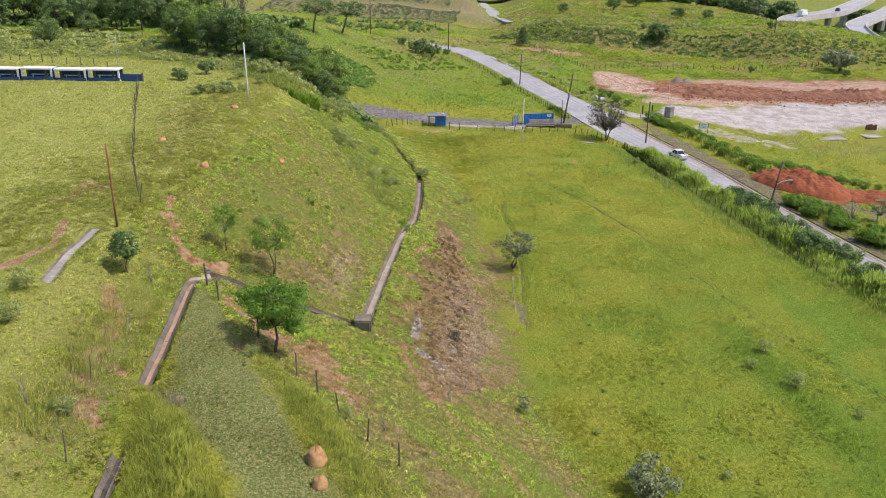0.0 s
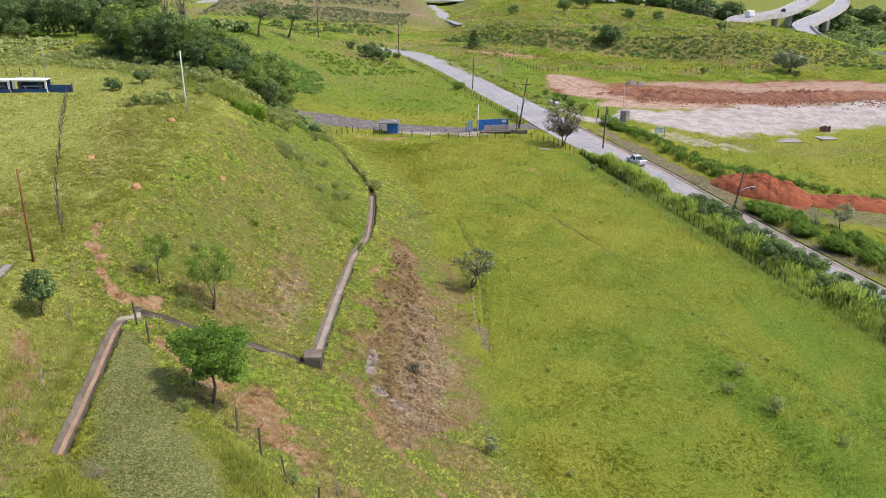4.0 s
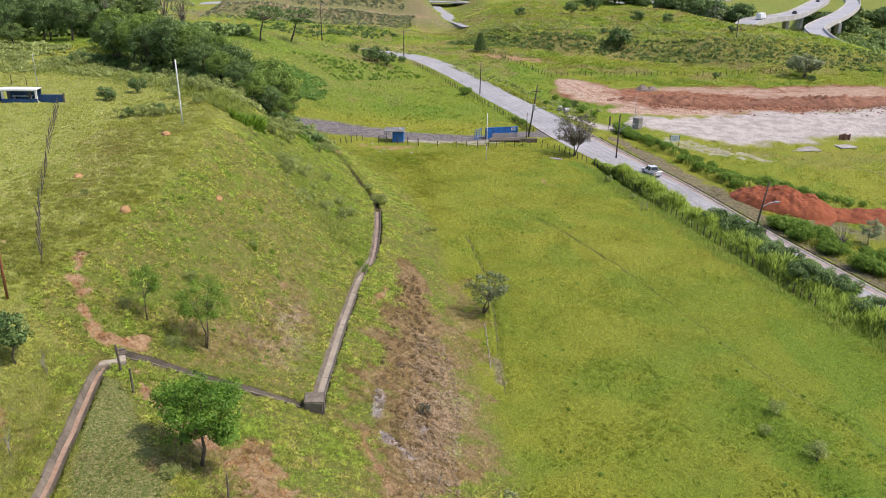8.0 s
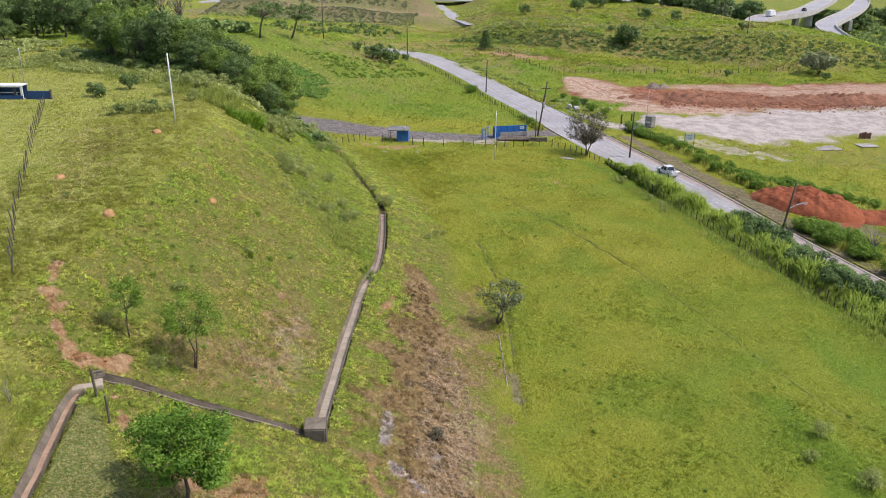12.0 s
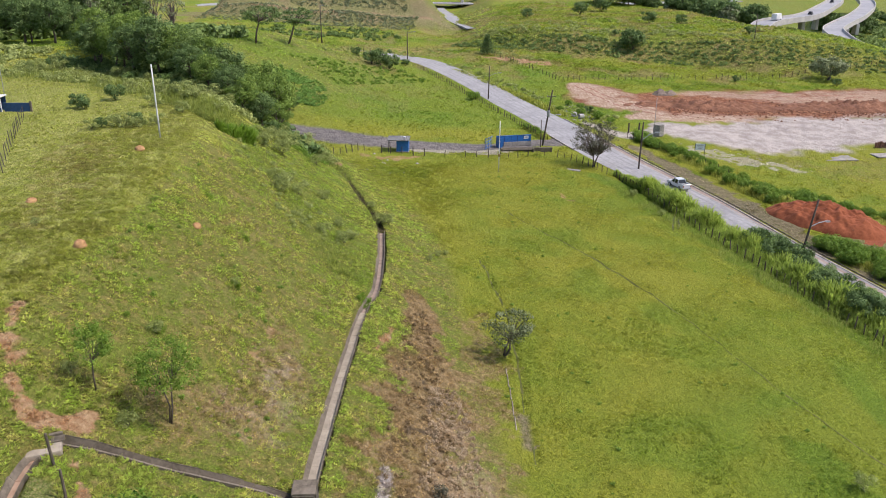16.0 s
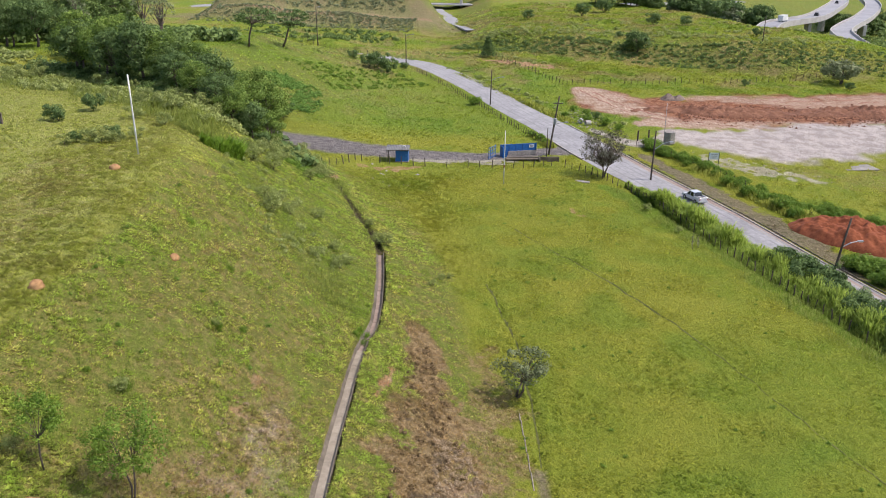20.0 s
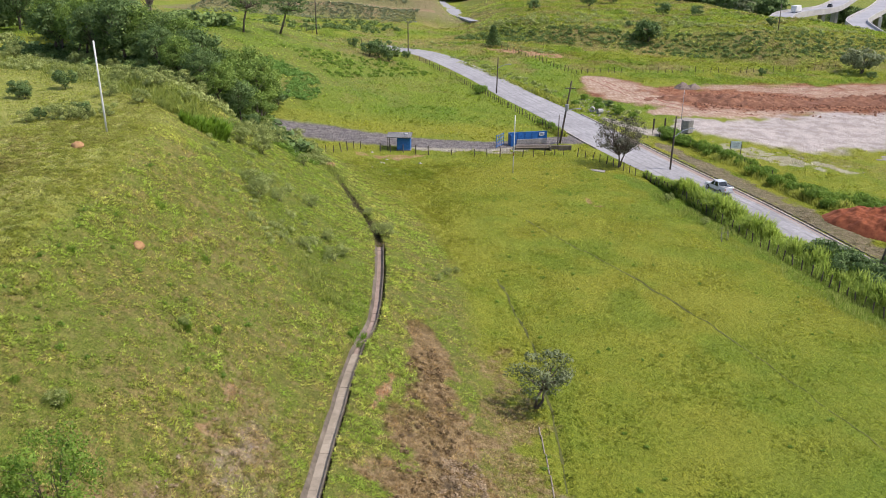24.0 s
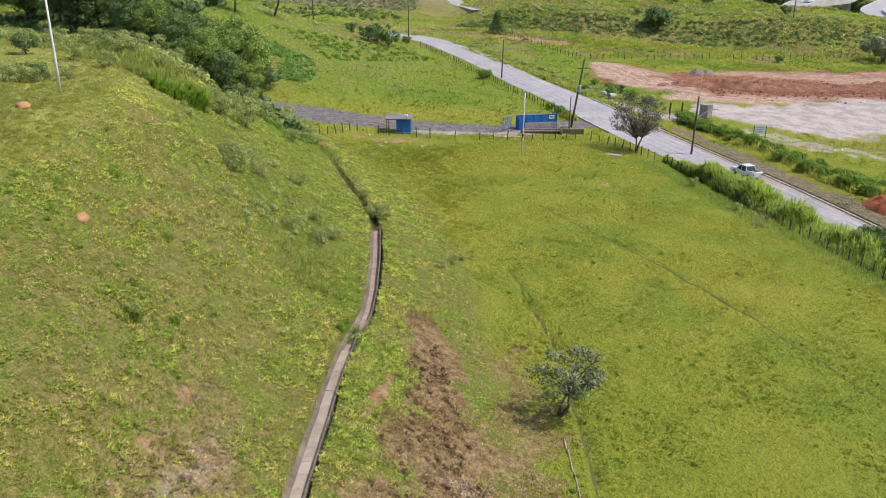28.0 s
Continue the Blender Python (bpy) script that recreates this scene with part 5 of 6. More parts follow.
def heap(name, x, y, size, turn, material, label, seed, lumps=0.5, res=46):
    """A heap of loose earth, its skirt sunk into the ground."""
    s, n = Shape(), res
    sx, sy, sz = size
    pts = []
    for j in range(n + 1):
        for i in range(n + 1):
            u, v = 2 * i / n - 1, 2 * j / n - 1
            r = math.hypot(u, v)
            px, py = u * sx / 2, v * sy / 2
            k = max(0.0, 1 - r ** 2.2) ** 0.75
            bump = noise.fractal(Vector((px * 0.5 + seed, py * 0.5, seed)), 1.0, 2.0, 5)
            pts.append((px, py, -0.35 + (sz + 0.35) * k * (1 + lumps * 0.5 * bump) + (0.13 * noise.noise(Vector((px * 2.3, py * 2.3, seed))) + 0.12 * noise.noise(Vector((px * 1.1, py * 1.1, seed)))) * k))
    s.add(pts, [(j * (n + 1) + i, j * (n + 1) + i + 1, (j + 1) * (n + 1) + i + 1, (j + 1) * (n + 1) + i) for j in range(n) for i in range(n)])
    owner = thing(name, on_ground(x, y), label, "heap", turn)
    part("heap_body", s, material, owner, flat=False)
    return owner


heap("red_earth_pile", 57.6, 154.2, (20, 11.5, 2.7), -38, RED_EARTH, "tall mound of bare red earth beside the road", 2.1, 0.6, 110)
heap("red_earth_pile", 72.5, 148.6, (34, 8.5, 1.2), -15, RED_EARTH, "long low ridge of spread red earth", 4.4, 0.6, 110)
heap("gravel_heap", 56.0, 258, (8.0, 4.2, 1.1), 10, GRAVEL, "heap of grey gravel on the red yard", 8.1, 1.5, 60)
heap("red_earth_bank", 62.0, 243, (44, 9, 1.3), -3, CLOD, "rough ridge of tipped red earth", 5.2, 1.4, 90)
heap("red_earth_bank", 103, 245, (46, 11, 1.3), 4, CLOD, "broken ridge of brown earth clods", 6.7, 1.4, 90)

for x, y, w, h, seed in ((-32.0, 87.7, 1.15, 0.6, 1), (-26.6, 100.2, 0.95, 0.5, 2), (-41.1, 98.6, 1.1, 0.4, 3), (-37.1, 115.7, 1.25, 0.5, 4), (-9.35, 40.2, 1.3, 0.95, 5), (-8.7, 38.0, 0.95, 0.7, 6)):
    rng = random.Random(seed)
    s, rings, sides = Shape(), 9, 16
    pts = []
    for j in range(rings + 1):
        a = j / rings * math.pi / 2
        for i in range(sides):
            b = 6.2832 * i / sides
            r = math.cos(a) ** 0.8 * w / 2.15 * (1 + 0.28 * noise.noise(Vector((math.cos(b) * 1.6, math.sin(b) * 1.6, a * 2 + seed * 7))))
            pts.append((r * math.cos(b), r * math.sin(b), math.sin(a) * h * (1 + 0.25 * noise.noise(Vector((b * 1.5, a * 2, seed)))) - 0.12))
    s.add(pts, [(j * sides + i, j * sides + (i + 1) % sides, (j + 1) * sides + (i + 1) % sides, (j + 1) * sides + i) for j in range(rings) for i in range(sides)])
    mound = thing("termite_mound", on_ground(x, y, 0.05), "rounded orange termite mound in short grass", "mound", group="termite mounds")
    part("mound_body", s, ANTHILL, mound, flat=False)

# clods and stones strewn over the bare yard
def strewn(name, count, pick, size, seed, material, label):
    rs = np.random.RandomState(seed)
    s = Shape()
    for _ in range(count):
        x, y = pick(rs)
        r = size * rs.uniform(0.4, 1.3)
        z = ground_at(x, y)
        w = rs.uniform(0.6, 1.2, 6) * r
        s.add([(x + w[0], y, z), (x, y + w[1], z), (x - w[2], y, z), (x, y - w[3], z), (x, y, z + w[4] * 0.8)], ((0, 1, 4), (1, 2, 4), (2, 3, 4), (3, 0, 4)))
    return tagged(part(name, s, material), label, "stones", kind="stuff")


strewn("earth_clods", 1500, lambda rs: (rs.uniform(52, 125), rs.normal(241, 5)), 0.4, 4, CLOD, "loose red earth clods over the yard")
strewn("verge_stones", 90, lambda rs: (rs.normal(29, 2.6), rs.normal(232, 5)), 0.3, 5, CONCRETE, "pale rubble on the road verge")
strewn("field_stones", 16, lambda rs: (rs.normal(-15, 3), rs.normal(177, 5)), 0.28, 6, PALE_CONCRETE, "scattered pale stones near the kiosk")

# ---- pickup truck on the road ----
def pickup(x, y, z, turn):
    p = thing("pickup_truck", (x, y, z), "silver double-cab pickup truck on the road", "pickup truck", turn)
    prof = [(-2.55, 0.45), (-2.6, 0.95), (-1.0, 1.0), (-0.95, 1.0), (0.95, 1.0), (1.2, 1.02), (2.3, 0.92), (2.55, 0.75), (2.55, 0.42)]
    s = Shape()
    for side in (-0.86, 0.86):
        s.v += [(px, side, pz) for px, pz in prof]
    n = len(prof)
    s.f += [tuple(range(n)), tuple(range(2 * n - 1, n - 1, -1))] + [(i, n + i, n + (i + 1) % n, (i + 1) % n) for i in range(n)]
    part("body", s, CAR_PAINT, p)
    cab = Shape()
    lower, upper = ((-0.95, 0.84), (1.15, 0.84)), ((-0.7, 0.68), (0.45, 0.68))
    cab.add([(-0.98, -0.82, 1.0), (1.2, -0.82, 1.0), (1.2, 0.82, 1.0), (-0.98, 0.82, 1.0), (-0.75, -0.68, 1.68), (0.5, -0.68, 1.68), (0.5, 0.68, 1.68), (-0.75, 0.68, 1.68)],
            ((0, 1, 5, 4), (1, 2, 6, 5), (2, 3, 7, 6), (3, 0, 4, 7)))
    part("window_band", cab, GLASS, p, "dark windows")
    part("roof", rounded((-0.12, 0, 1.71), (1.4, 1.45, 0.1), 2, 0.04), CAR_PAINT, p)
    for sx in (-0.84, 0.84):
        for a, b in (((-0.98, sx, 1.0), (-0.75, sx * 0.82, 1.7)), ((0.15, sx, 1.0), (0.1, sx * 0.82, 1.7)), ((1.2, sx, 1.0), (0.5, sx * 0.82, 1.7))):
            part("pillar", Shape().tube([a, b], [0.05, 0.05], 5), CAR_PAINT, p)
    part("load_bed", rounded((-1.78, 0, 0.97), (1.45, 1.4, 0.05), 1, 0.01), DARK_METAL, p, "dark load bed")
    for dx, dy, sx, sy in ((-2.56, 0, 0.08, 1.6), (-1.78, 0.8, 1.55, 0.1), (-1.78, -0.8, 1.55, 0.1)):
        part("bed_side", rounded((dx, dy, 1.1), (sx, sy, 0.3), 1, 0.02), CAR_PAINT, p)
    part("bumper", rounded((-2.68, 0, 0.55), (0.16, 1.7, 0.2), 2, 0.05), GREY_METAL, p)
    part("bumper", rounded((2.6, 0, 0.5), (0.16, 1.7, 0.24), 2, 0.05), GREY_METAL, p)
    for sx in (-0.72, 0.72):
        part("tail_light", rounded((-2.63, sx, 0.9), (0.06, 0.14, 0.3), 1, 0.01), TRUCK_RED, p, "red tail light")
        part("headlight", rounded((2.5, sx, 0.75), (0.12, 0.3, 0.16), 1, 0.02), LAMP_LENS, p)
    for wx in (-1.55, 1.6):
        for wy in (-0.8, 0.8):
            wheel = part("wheel", Shape().tube([(wx, wy - 0.12, 0.37), (wx, wy + 0.12, 0.37)], [0.37, 0.37], 14), RUBBER, p)
            part("rim", Shape().tube([(wx, wy - 0.13, 0.37), (wx, wy + 0.13, 0.37)], [0.2, 0.2], 10), GREY_METAL, wheel)
    return p


pickup(38.2, 170.2, -0.02, 108)


# concrete rings left on the far verge
ring = thing("concrete_pipe", on_ground(28.6, 226.4, 0.1), "short pale concrete pipe lying on the verge", "pipe", 20, "pipes on the verge")
for k in range(12):
    a0, a1 = k * math.pi / 6, (k + 1) * math.pi / 6
    seg = Shape()
    seg.add([(x, r * math.cos(a), 0.5 + r * math.sin(a)) for x in (-0.6, 0.6) for r in (0.42, 0.55) for a in (a0, a1)],
            ((0, 1, 3, 2), (4, 6, 7, 5), (2, 3, 7, 6), (0, 4, 5, 1), (0, 2, 6, 4), (1, 5, 7, 3)))
    part("pipe_segment", seg, PALE_CONCRETE, ring)
copy_thing(ring, pose(*on_ground(27.2, 228.2, 0.1), 0, 0, 75))


# ---- plants ----
def leaves(shape, rng, center, radius, count, size, flat=0.5, thick=0.72):
    """Small bent leaves strewn through a clump."""
    rs = np.random.RandomState(rng.randrange(1 << 30))
    unit = lambda v: v / np.maximum(np.linalg.norm(v, axis=-1, keepdims=True), 1e-6)
    d = unit(rs.normal(size=(count, 3))) * rs.rand(count, 1) ** 0.2
    p = np.array(center, float) + d * (radius, radius, radius * thick)
    up = unit(d * 0.7 + rs.normal(size=(count, 3)) * (0.6, 0.6, 0.4) + (0, 0, flat))
    u = unit(np.cross(up, rs.normal(size=(count, 3))))
    w = np.cross(up, u)
    s = size * rs.uniform(0.6, 1.3, (count, 1))
    quad = np.stack((p - u * s, p + w * s * 0.48 + up * s * 0.12, p + u * s - up * s * 0.2, p - w * s * 0.48 + up * s * 0.12), 1)
    base = len(shape.v) + 4 * np.arange(count)[:, None, None]
    shape.v.extend(quad.reshape(-1, 3).tolist())
    shape.f.extend((base + np.array(((2, 1, 0), (3, 2, 0)))).reshape(-1, 3).tolist())
    shape.n.extend(np.repeat(unit(d * 0.9 + up * 0.45 + (0, 0, 0.45)), 4, 0).tolist())


def tree(name, at, label, seed, tall, spread, clear, clumps, per, leaf, clump_r, foliage, bark, category="tree", stems=1, lean=(0, 0), group="", bare=0.0, trunk_r=None, squash=1.0, turn=0, thick=0.72):
    """A tree: tapered trunk, limbs to its clumps, and a crown of many small leaves with gaps."""
    rng = random.Random(seed)
    owner = thing(name, at, label, category, turn, group)
    wood, crown = Shape(), Shape()
    r0 = trunk_r or tall * 0.022
    tops = []
    for k in range(stems):
        a = rng.uniform(0, 6.28) if stems > 1 else 0
        off = Vector((math.cos(a), math.sin(a), 0)) * (0.12 * tall * (stems > 1))
        fork = Vector((lean[0] * clear, lean[1] * clear, clear)) + off * 0.8
        mid = fork * 0.5 + Vector((rng.gauss(0, 0.03), rng.gauss(0, 0.03), 0)) * tall
        wood.tube([off * 0.15 + Vector((0, 0, -0.25)), mid, fork], [r0 * 1.25, r0, r0 * 0.78], 7)
        tops.append(fork)
    mid_z, rz = (clear * 0.85 + tall) / 2, (tall - clear * 0.85) / 2
    for i in range(clumps):
        while True:
            d = Vector((rng.uniform(-1, 1), rng.uniform(-1, 1), rng.uniform(-1, 1)))
            if 0.25 < d.length < 1:
                break
        d = d.normalized() * (0.45 + 0.55 * d.length)
        lump = 0.82 + 0.36 * noise.noise(Vector((d.x * 1.7 + seed, d.y * 1.7, d.z * 1.7)))
        c = Vector((d.x * spread / 2 * lump + lean[0] * tall * 0.8, d.y * spread / 2 * lump * squash + lean[1] * tall * 0.8, mid_z + d.z * rz * lump))
        root = min(tops, key=lambda q: (q - c).length)
        if i % 2 == 0 or clumps < 14:
            bend = root.lerp(c, 0.5) + Vector((rng.gauss(0, 0.04), rng.gauss(0, 0.04), 0.05)) * tall
            wood.tube([root, bend, c], [r0 * 0.5, r0 * 0.28, r0 * 0.08], 5, False)
        if rng.random() >= bare:
            leaves(crown, rng, c, clump_r * rng.uniform(0.7, 1.25), max(3, int(per * rng.uniform(0.6, 1.3))), leaf, 0.5, thick)
    part("trunk", wood, bark, owner, flat=False)
    if crown.f:
        part("crown", crown, foliage, owner)
    return owner


def repeat(first, spots, seed, low=0.8, high=1.2):
    """Copies of a plant at rows of x, y or x, y, size, each turned and sized anew."""
    rng = random.Random(seed)
    for row in spots:
        x, y = row[:2]
        s = row[2] if len(row) > 2 else rng.uniform(low, high)
        copy_thing(first, pose(*on_ground(x, y), 0, 0, rng.uniform(0, 360)) @ Matrix.Scale(s, 4))


def scatter(line, count, seed):
    """Spots along rows of x, y, half width."""
    rng = random.Random(seed)
    out = []
    for _ in range(count):
        f = rng.uniform(0, len(line) - 1.001)
        i, t = int(f), f - int(f)
        (ax, ay, aw), (bx, by, bw) = line[i], line[i + 1]
        d = Vector((bx - ax, by - ay)).normalized()
        u = rng.uniform(-1, 1) * (aw + (bw - aw) * t)
        out.append((ax + (bx - ax) * t - d.y * u, ay + (by - ay) * t + d.x * u))
    return out


# single trees near the path
tree("acacia_tree", on_ground(-15.9, 55.2), "bright green leafy tree leaning on the bank", 21, 6.3, 5.0, 2.2, 52, 200, 0.10, 0.8, LEAF_BRIGHT, BARK, lean=(0.10, 0), trunk_r=0.11, thick=0.42)
tree("acacia_tree", on_ground(-17.6, 56.9), "smaller bright green tree beside its neighbour", 22, 5.0, 3.2, 2.2, 18, 130, 0.11, 0.75, LEAF_BRIGHT, BARK, trunk_r=0.08, thick=0.34)
tree("field_tree", on_ground(3.0, 102.3), "grey-green olive-like tree alone in the pasture", 23, 5.4, 5.4, 1.7, 70, 44, 0.12, 0.48, LEAF_SAGE, BARK, stems=2, lean=(0.13, 0), bare=0.08, trunk_r=0.11)
tree("roadside_tree", on_ground(24.8, 183.2), "sparse dark roadside tree with a forked trunk", 24, 9.4, 10.4, 2.2, 250, 26, 0.14, 0.55, LEAF_GREY, BARK, stems=2, bare=0.15, trunk_r=0.14)
tree("sapling", on_ground(-20.6, 72.6), "feathery light green sapling with thin stems", 25, 6.4, 5.0, 2.5, 60, 80, 0.085, 0.58, LEAF_LIGHT, BARK, stems=2, trunk_r=0.055)
tree("sapling", on_ground(-24.9, 72.2), "slender light green sapling on the slope", 26, 5.0, 3.0, 1.9, 32, 66, 0.085, 0.46, LEAF_LIGHT, BARK, stems=1, trunk_r=0.05)
tree("dark_sapling", on_ground(-29.2, 60.6), "small dark green tree on the berm slope", 27, 3.9, 2.7, 1.2, 40, 46, 0.13, 0.42, LEAF_DARK, BARK, trunk_r=0.06)
tree("small_bush", on_ground(3.7, 63.6), "small grey-green bush in the grass", 28, 1.7, 1.5, 0.4, 14, 26, 0.10, 0.28, LEAF_OLIVE, BARK, "bush", stems=2, trunk_r=0.03)
tree("grey_bush", on_ground(13.4, 54.0), "large grey-green bush at the foot of the bank", 29, 3.4, 4.6, 0.5, 60, 40, 0.14, 0.5, LEAF_OLIVE, BARK, "bush", stems=3, trunk_r=0.06)
tree("leaning_tree", on_ground(-55.8, 253.5), "thin dark tree leaning on the far slope", 30, 10.0, 12.0, 5.6, 60, 34, 0.28, 1.1, LEAF_DARK, BARK, lean=(0.22, 0), bare=0.1, trunk_r=0.24, thick=0.35)
tree("leaning_tree", on_ground(-51.5, 276.5), "dark bent tree on the far slope", 31, 10.5, 13.0, 5.8, 60, 34, 0.28, 1.1, LEAF_DARK, BARK, lean=(0.35, 0), bare=0.1, trunk_r=0.26, thick=0.35)
tree("bare_tree", on_ground(58.4, 132.4), "leafless pale shrub tree beside the red earth", 32, 5.6, 5.0, 1.0, 70, 4, 0.10, 0.4, LEAF_DARK, BARK_PALE, stems=3, bare=0.9, trunk_r=0.10)
tree("roadside_tree", on_ground(64.4, 135), "small grey-green tree beside the red earth", 33, 4.2, 3.8, 1.3, 34, 34, 0.16, 0.5, LEAF_OLIVE, BARK, stems=2, trunk_r=0.06)
tree("bare_shrub", on_ground(47.0, 133.4), "twisted leafless shrub around the lamp pole", 34, 4.4, 3.2, 1.6, 26, 3, 0.12, 0.3, LEAF_DARK, BARK, "shrub", stems=4, bare=0.8, trunk_r=0.14)
tree("vine", on_ground(46.1, 134.4), "leafy vine climbing the leaning lamp pole", 35, 4.4, 0.9, 0.4, 26, 22, 0.13, 0.28, LEAF_DARK, BARK, "vine", lean=(0.13, 0), trunk_r=0.04)
tree("spreading_tree", on_ground(113, 286), "broad grey-green tree at the yard's far edge", 36, 7.5, 12.5, 1.6, 80, 40, 0.36, 1.1, LEAF_OLIVE, BARK, stems=3, trunk_r=0.2)
tree("spreading_tree", on_ground(61.7, 332), "dense dark tree at the foot of the terrace", 37, 7.5, 11, 1.5, 84, 44, 0.36, 1.1, LEAF_DARK, BARK, stems=2, trunk_r=0.2)

# a young conifer on the far verge
con = thing("conifer", on_ground(9.0, 321), "dark young conifer on the grassy rise", "tree")
wood, needles, rng = Shape(), Shape(), random.Random(5)
wood.tube([(0, 0, -0.2), (0, 0, 3), (0, 0, 7.2)], [0.16, 0.1, 0.02], 7)
for tier in range(13):
    z = 0.9 + tier * 0.48
    reach = 2.3 * (1 - tier / 14) + 0.2
    for k in range(8):
        a = k * 0.785 + tier * 0.4
        tip = Vector((math.cos(a) * reach, math.sin(a) * reach, z - 0.15))
        wood.tube([(0, 0, z), tip], [0.04, 0.01], 4, False)
        for f in (0.35, 0.7, 1.0):
            leaves(needles, rng, Vector((0, 0, z)).lerp(tip, f), 0.34, 12, 0.2, 0.2)
part("trunk", wood, BARK, con)
part("crown", needles, LEAF_DARK, con)

# the wood behind the hilltop
woods = [tree("woodland_tree", on_ground(-33, 160), "dark green broad-leaved tree of the hillside wood", 40, 9.5, 8.4, 2.4, 60, 130, 0.18, 1.1, LEAF_WOOD, BARK, group="hillside wood"),
         tree("woodland_tree", on_ground(-40, 163), "dense dark broad-leaved tree of the hillside wood", 41, 10.2, 8.0, 2.6, 60, 130, 0.18, 1.1, LEAF_DARK, BARK, group="hillside wood"),
         tree("woodland_tree", on_ground(-49, 170), "broad leafy tree of the hillside wood", 42, 9.0, 9.6, 2.0, 62, 130, 0.18, 1.15, LEAF_MID, BARK, stems=2, group="hillside wood"),
         tree("woodland_tree", on_ground(-61, 180), "tall dark tree of the hillside wood", 43, 11.2, 7.4, 3.4, 56, 130, 0.18, 1.05, LEAF_WOOD, BARK, group="hillside wood")]
spots = scatter(((-31.5, 169, 5), (-40, 170, 7), (-52, 179, 9), (-66, 194, 11), (-82, 210, 12)), 46, 3)
for i, w in enumerate(woods):
    repeat(w, spots[i::4], 50 + i, 0.78, 1.12)
back = tree("woodland_tree", on_ground(-112, 236), "tall tree with a bare lower trunk behind the scrub", 44, 12.5, 8.5, 5.2, 70, 44, 0.34, 1.1, LEAF_MID, BARK, group="back row of trees")
repeat(back, scatter(((-160, 240, 12), (-118, 250, 14), (-84, 256, 12)), 24, 4), 60, 0.75, 1.1)
repeat(woods[1], scatter(((-150, 226, 9), (-118, 230, 10), (-92, 232, 8)), 18, 5), 63, 0.8, 1.2)
gaunt = tree("gaunt_tree", on_ground(-72, 236), "gaunt sparsely leaved tree above the wood", 45, 13.5, 8, 5.5, 40, 18, 0.3, 0.9, LEAF_OLIVE, BARK, stems=2, bare=0.45, trunk_r=0.2, group="back row of trees")
repeat(gaunt, ((-79, 244, 1.0), (-69, 226, 0.9), (-90, 232, 0.9)), 61)
repeat(woods[2], ((-101.5, 185, 0.75), (-106, 214, 0.62)), 62)

# shrubs
pale = tree("shrub", on_ground(-36, 149), "pale grey-green shrub on the hilltop edge", 70, 2.0, 3.0, 0.3, 20, 90, 0.08, 0.36, LEAF_PALE, BARK, "shrub", stems=3, trunk_r=0.035, group="scrub")
olive = tree("shrub", on_ground(-23.5, 129), "grey-green shrub on the embankment slope", 71, 1.9, 2.2, 0.3, 20, 70, 0.075, 0.42, LEAF_PALE, BARK, "shrub", stems=3, trunk_r=0.03, group="scrub")
green = tree("shrub", on_ground(44, 200), "fresh green roadside shrub", 72, 1.8, 2.6, 0.2, 24, 70, 0.10, 0.46, LEAF_LIGHT, BARK, "shrub", stems=3, trunk_r=0.03, group="scrub")
dark = tree("shrub", on_ground(58, 346), "dense dark green rounded shrub", 73, 2.4, 3.0, 0.3, 26, 80, 0.11, 0.52, LEAF_DARK, BARK, "shrub", stems=3, trunk_r=0.04, group="scrub")
repeat(pale, scatter(((-110, 176, 7), (-84, 182, 8), (-64, 172, 7), (-46, 154, 4), (-37, 147, 3)), 40, 5), 80, 0.7, 1.3)
repeat(pale, ((-45, 128, 0.9), (-43.2, 127, 1.1), (-41.5, 127.6, 0.8), (-47, 126.5, 0.7), (-40, 130, 0.8), (-39, 137, 0.9), (-44, 140, 1.0), (-35, 140, 0.9)), 81)
repeat(dark, ((-46, 127.5, 0.6), (-42.6, 129.5, 0.75), (-30, 150, 0.9), (-28, 156, 0.8), (-30.5, 161, 0.9), (-34, 153, 1.0), (-39, 155, 1.0)), 82)
repeat(olive, scatter(((-30, 139, 3), (-25, 150, 4), (-26, 165, 4), (-29, 176, 3)), 30, 6), 83, 0.7, 1.4)
repeat(olive, ((-23.4, 124.5, 1.2), (-24.6, 127, 1.0), (-22.0, 127.5, 0.9), (-17.7, 119, 0.8), (-15.3, 119.3, 0.9), (-14.6, 121.6, 0.7), (-16.4, 124, 0.7), (-19.5, 132, 0.8),
               (-12.4, 134.6, 1.0), (-11.2, 133.4, 0.9), (-14.1, 140.3, 0.6), (-4.3, 128.1, 0.5), (-5.2, 125.6, 0.45), (-3.2, 130, 0.4),
               (27.5, 77.2, 0.6), (29.9, 80.6, 0.8), (30.8, 73.6, 0.9), (31.6, 75, 0.6), (20.3, 57.6, 0.45), (35.5, 69, 0.6), (28.4, 162, 0.7), (30.6, 151, 0.6), (10.2, 62.2, 0.35)), 84)
repeat(green, scatter(((38.8, 209, 1.4), (43, 199, 2.0), (48.5, 184, 2.4), (52, 172, 2.4), (54.5, 163, 2)), 64, 7), 85, 0.6, 1.2)
repeat(green, scatter(((57, 168, 2.5), (66, 158, 2.5), (80, 148, 3)), 34, 8), 86, 0.6, 1.0)
repeat(green, scatter(((53, 142, 1.6), (56, 134, 2.6), (62, 122, 3.5), (70, 104, 4)), 64, 9), 87, 0.8, 1.4)
repeat(dark, scatter(((42.6, 139.5, 1.4), (45, 130, 2.2), (49.5, 114, 2.6), (56, 92, 3)), 46, 10), 88, 0.9, 1.5)
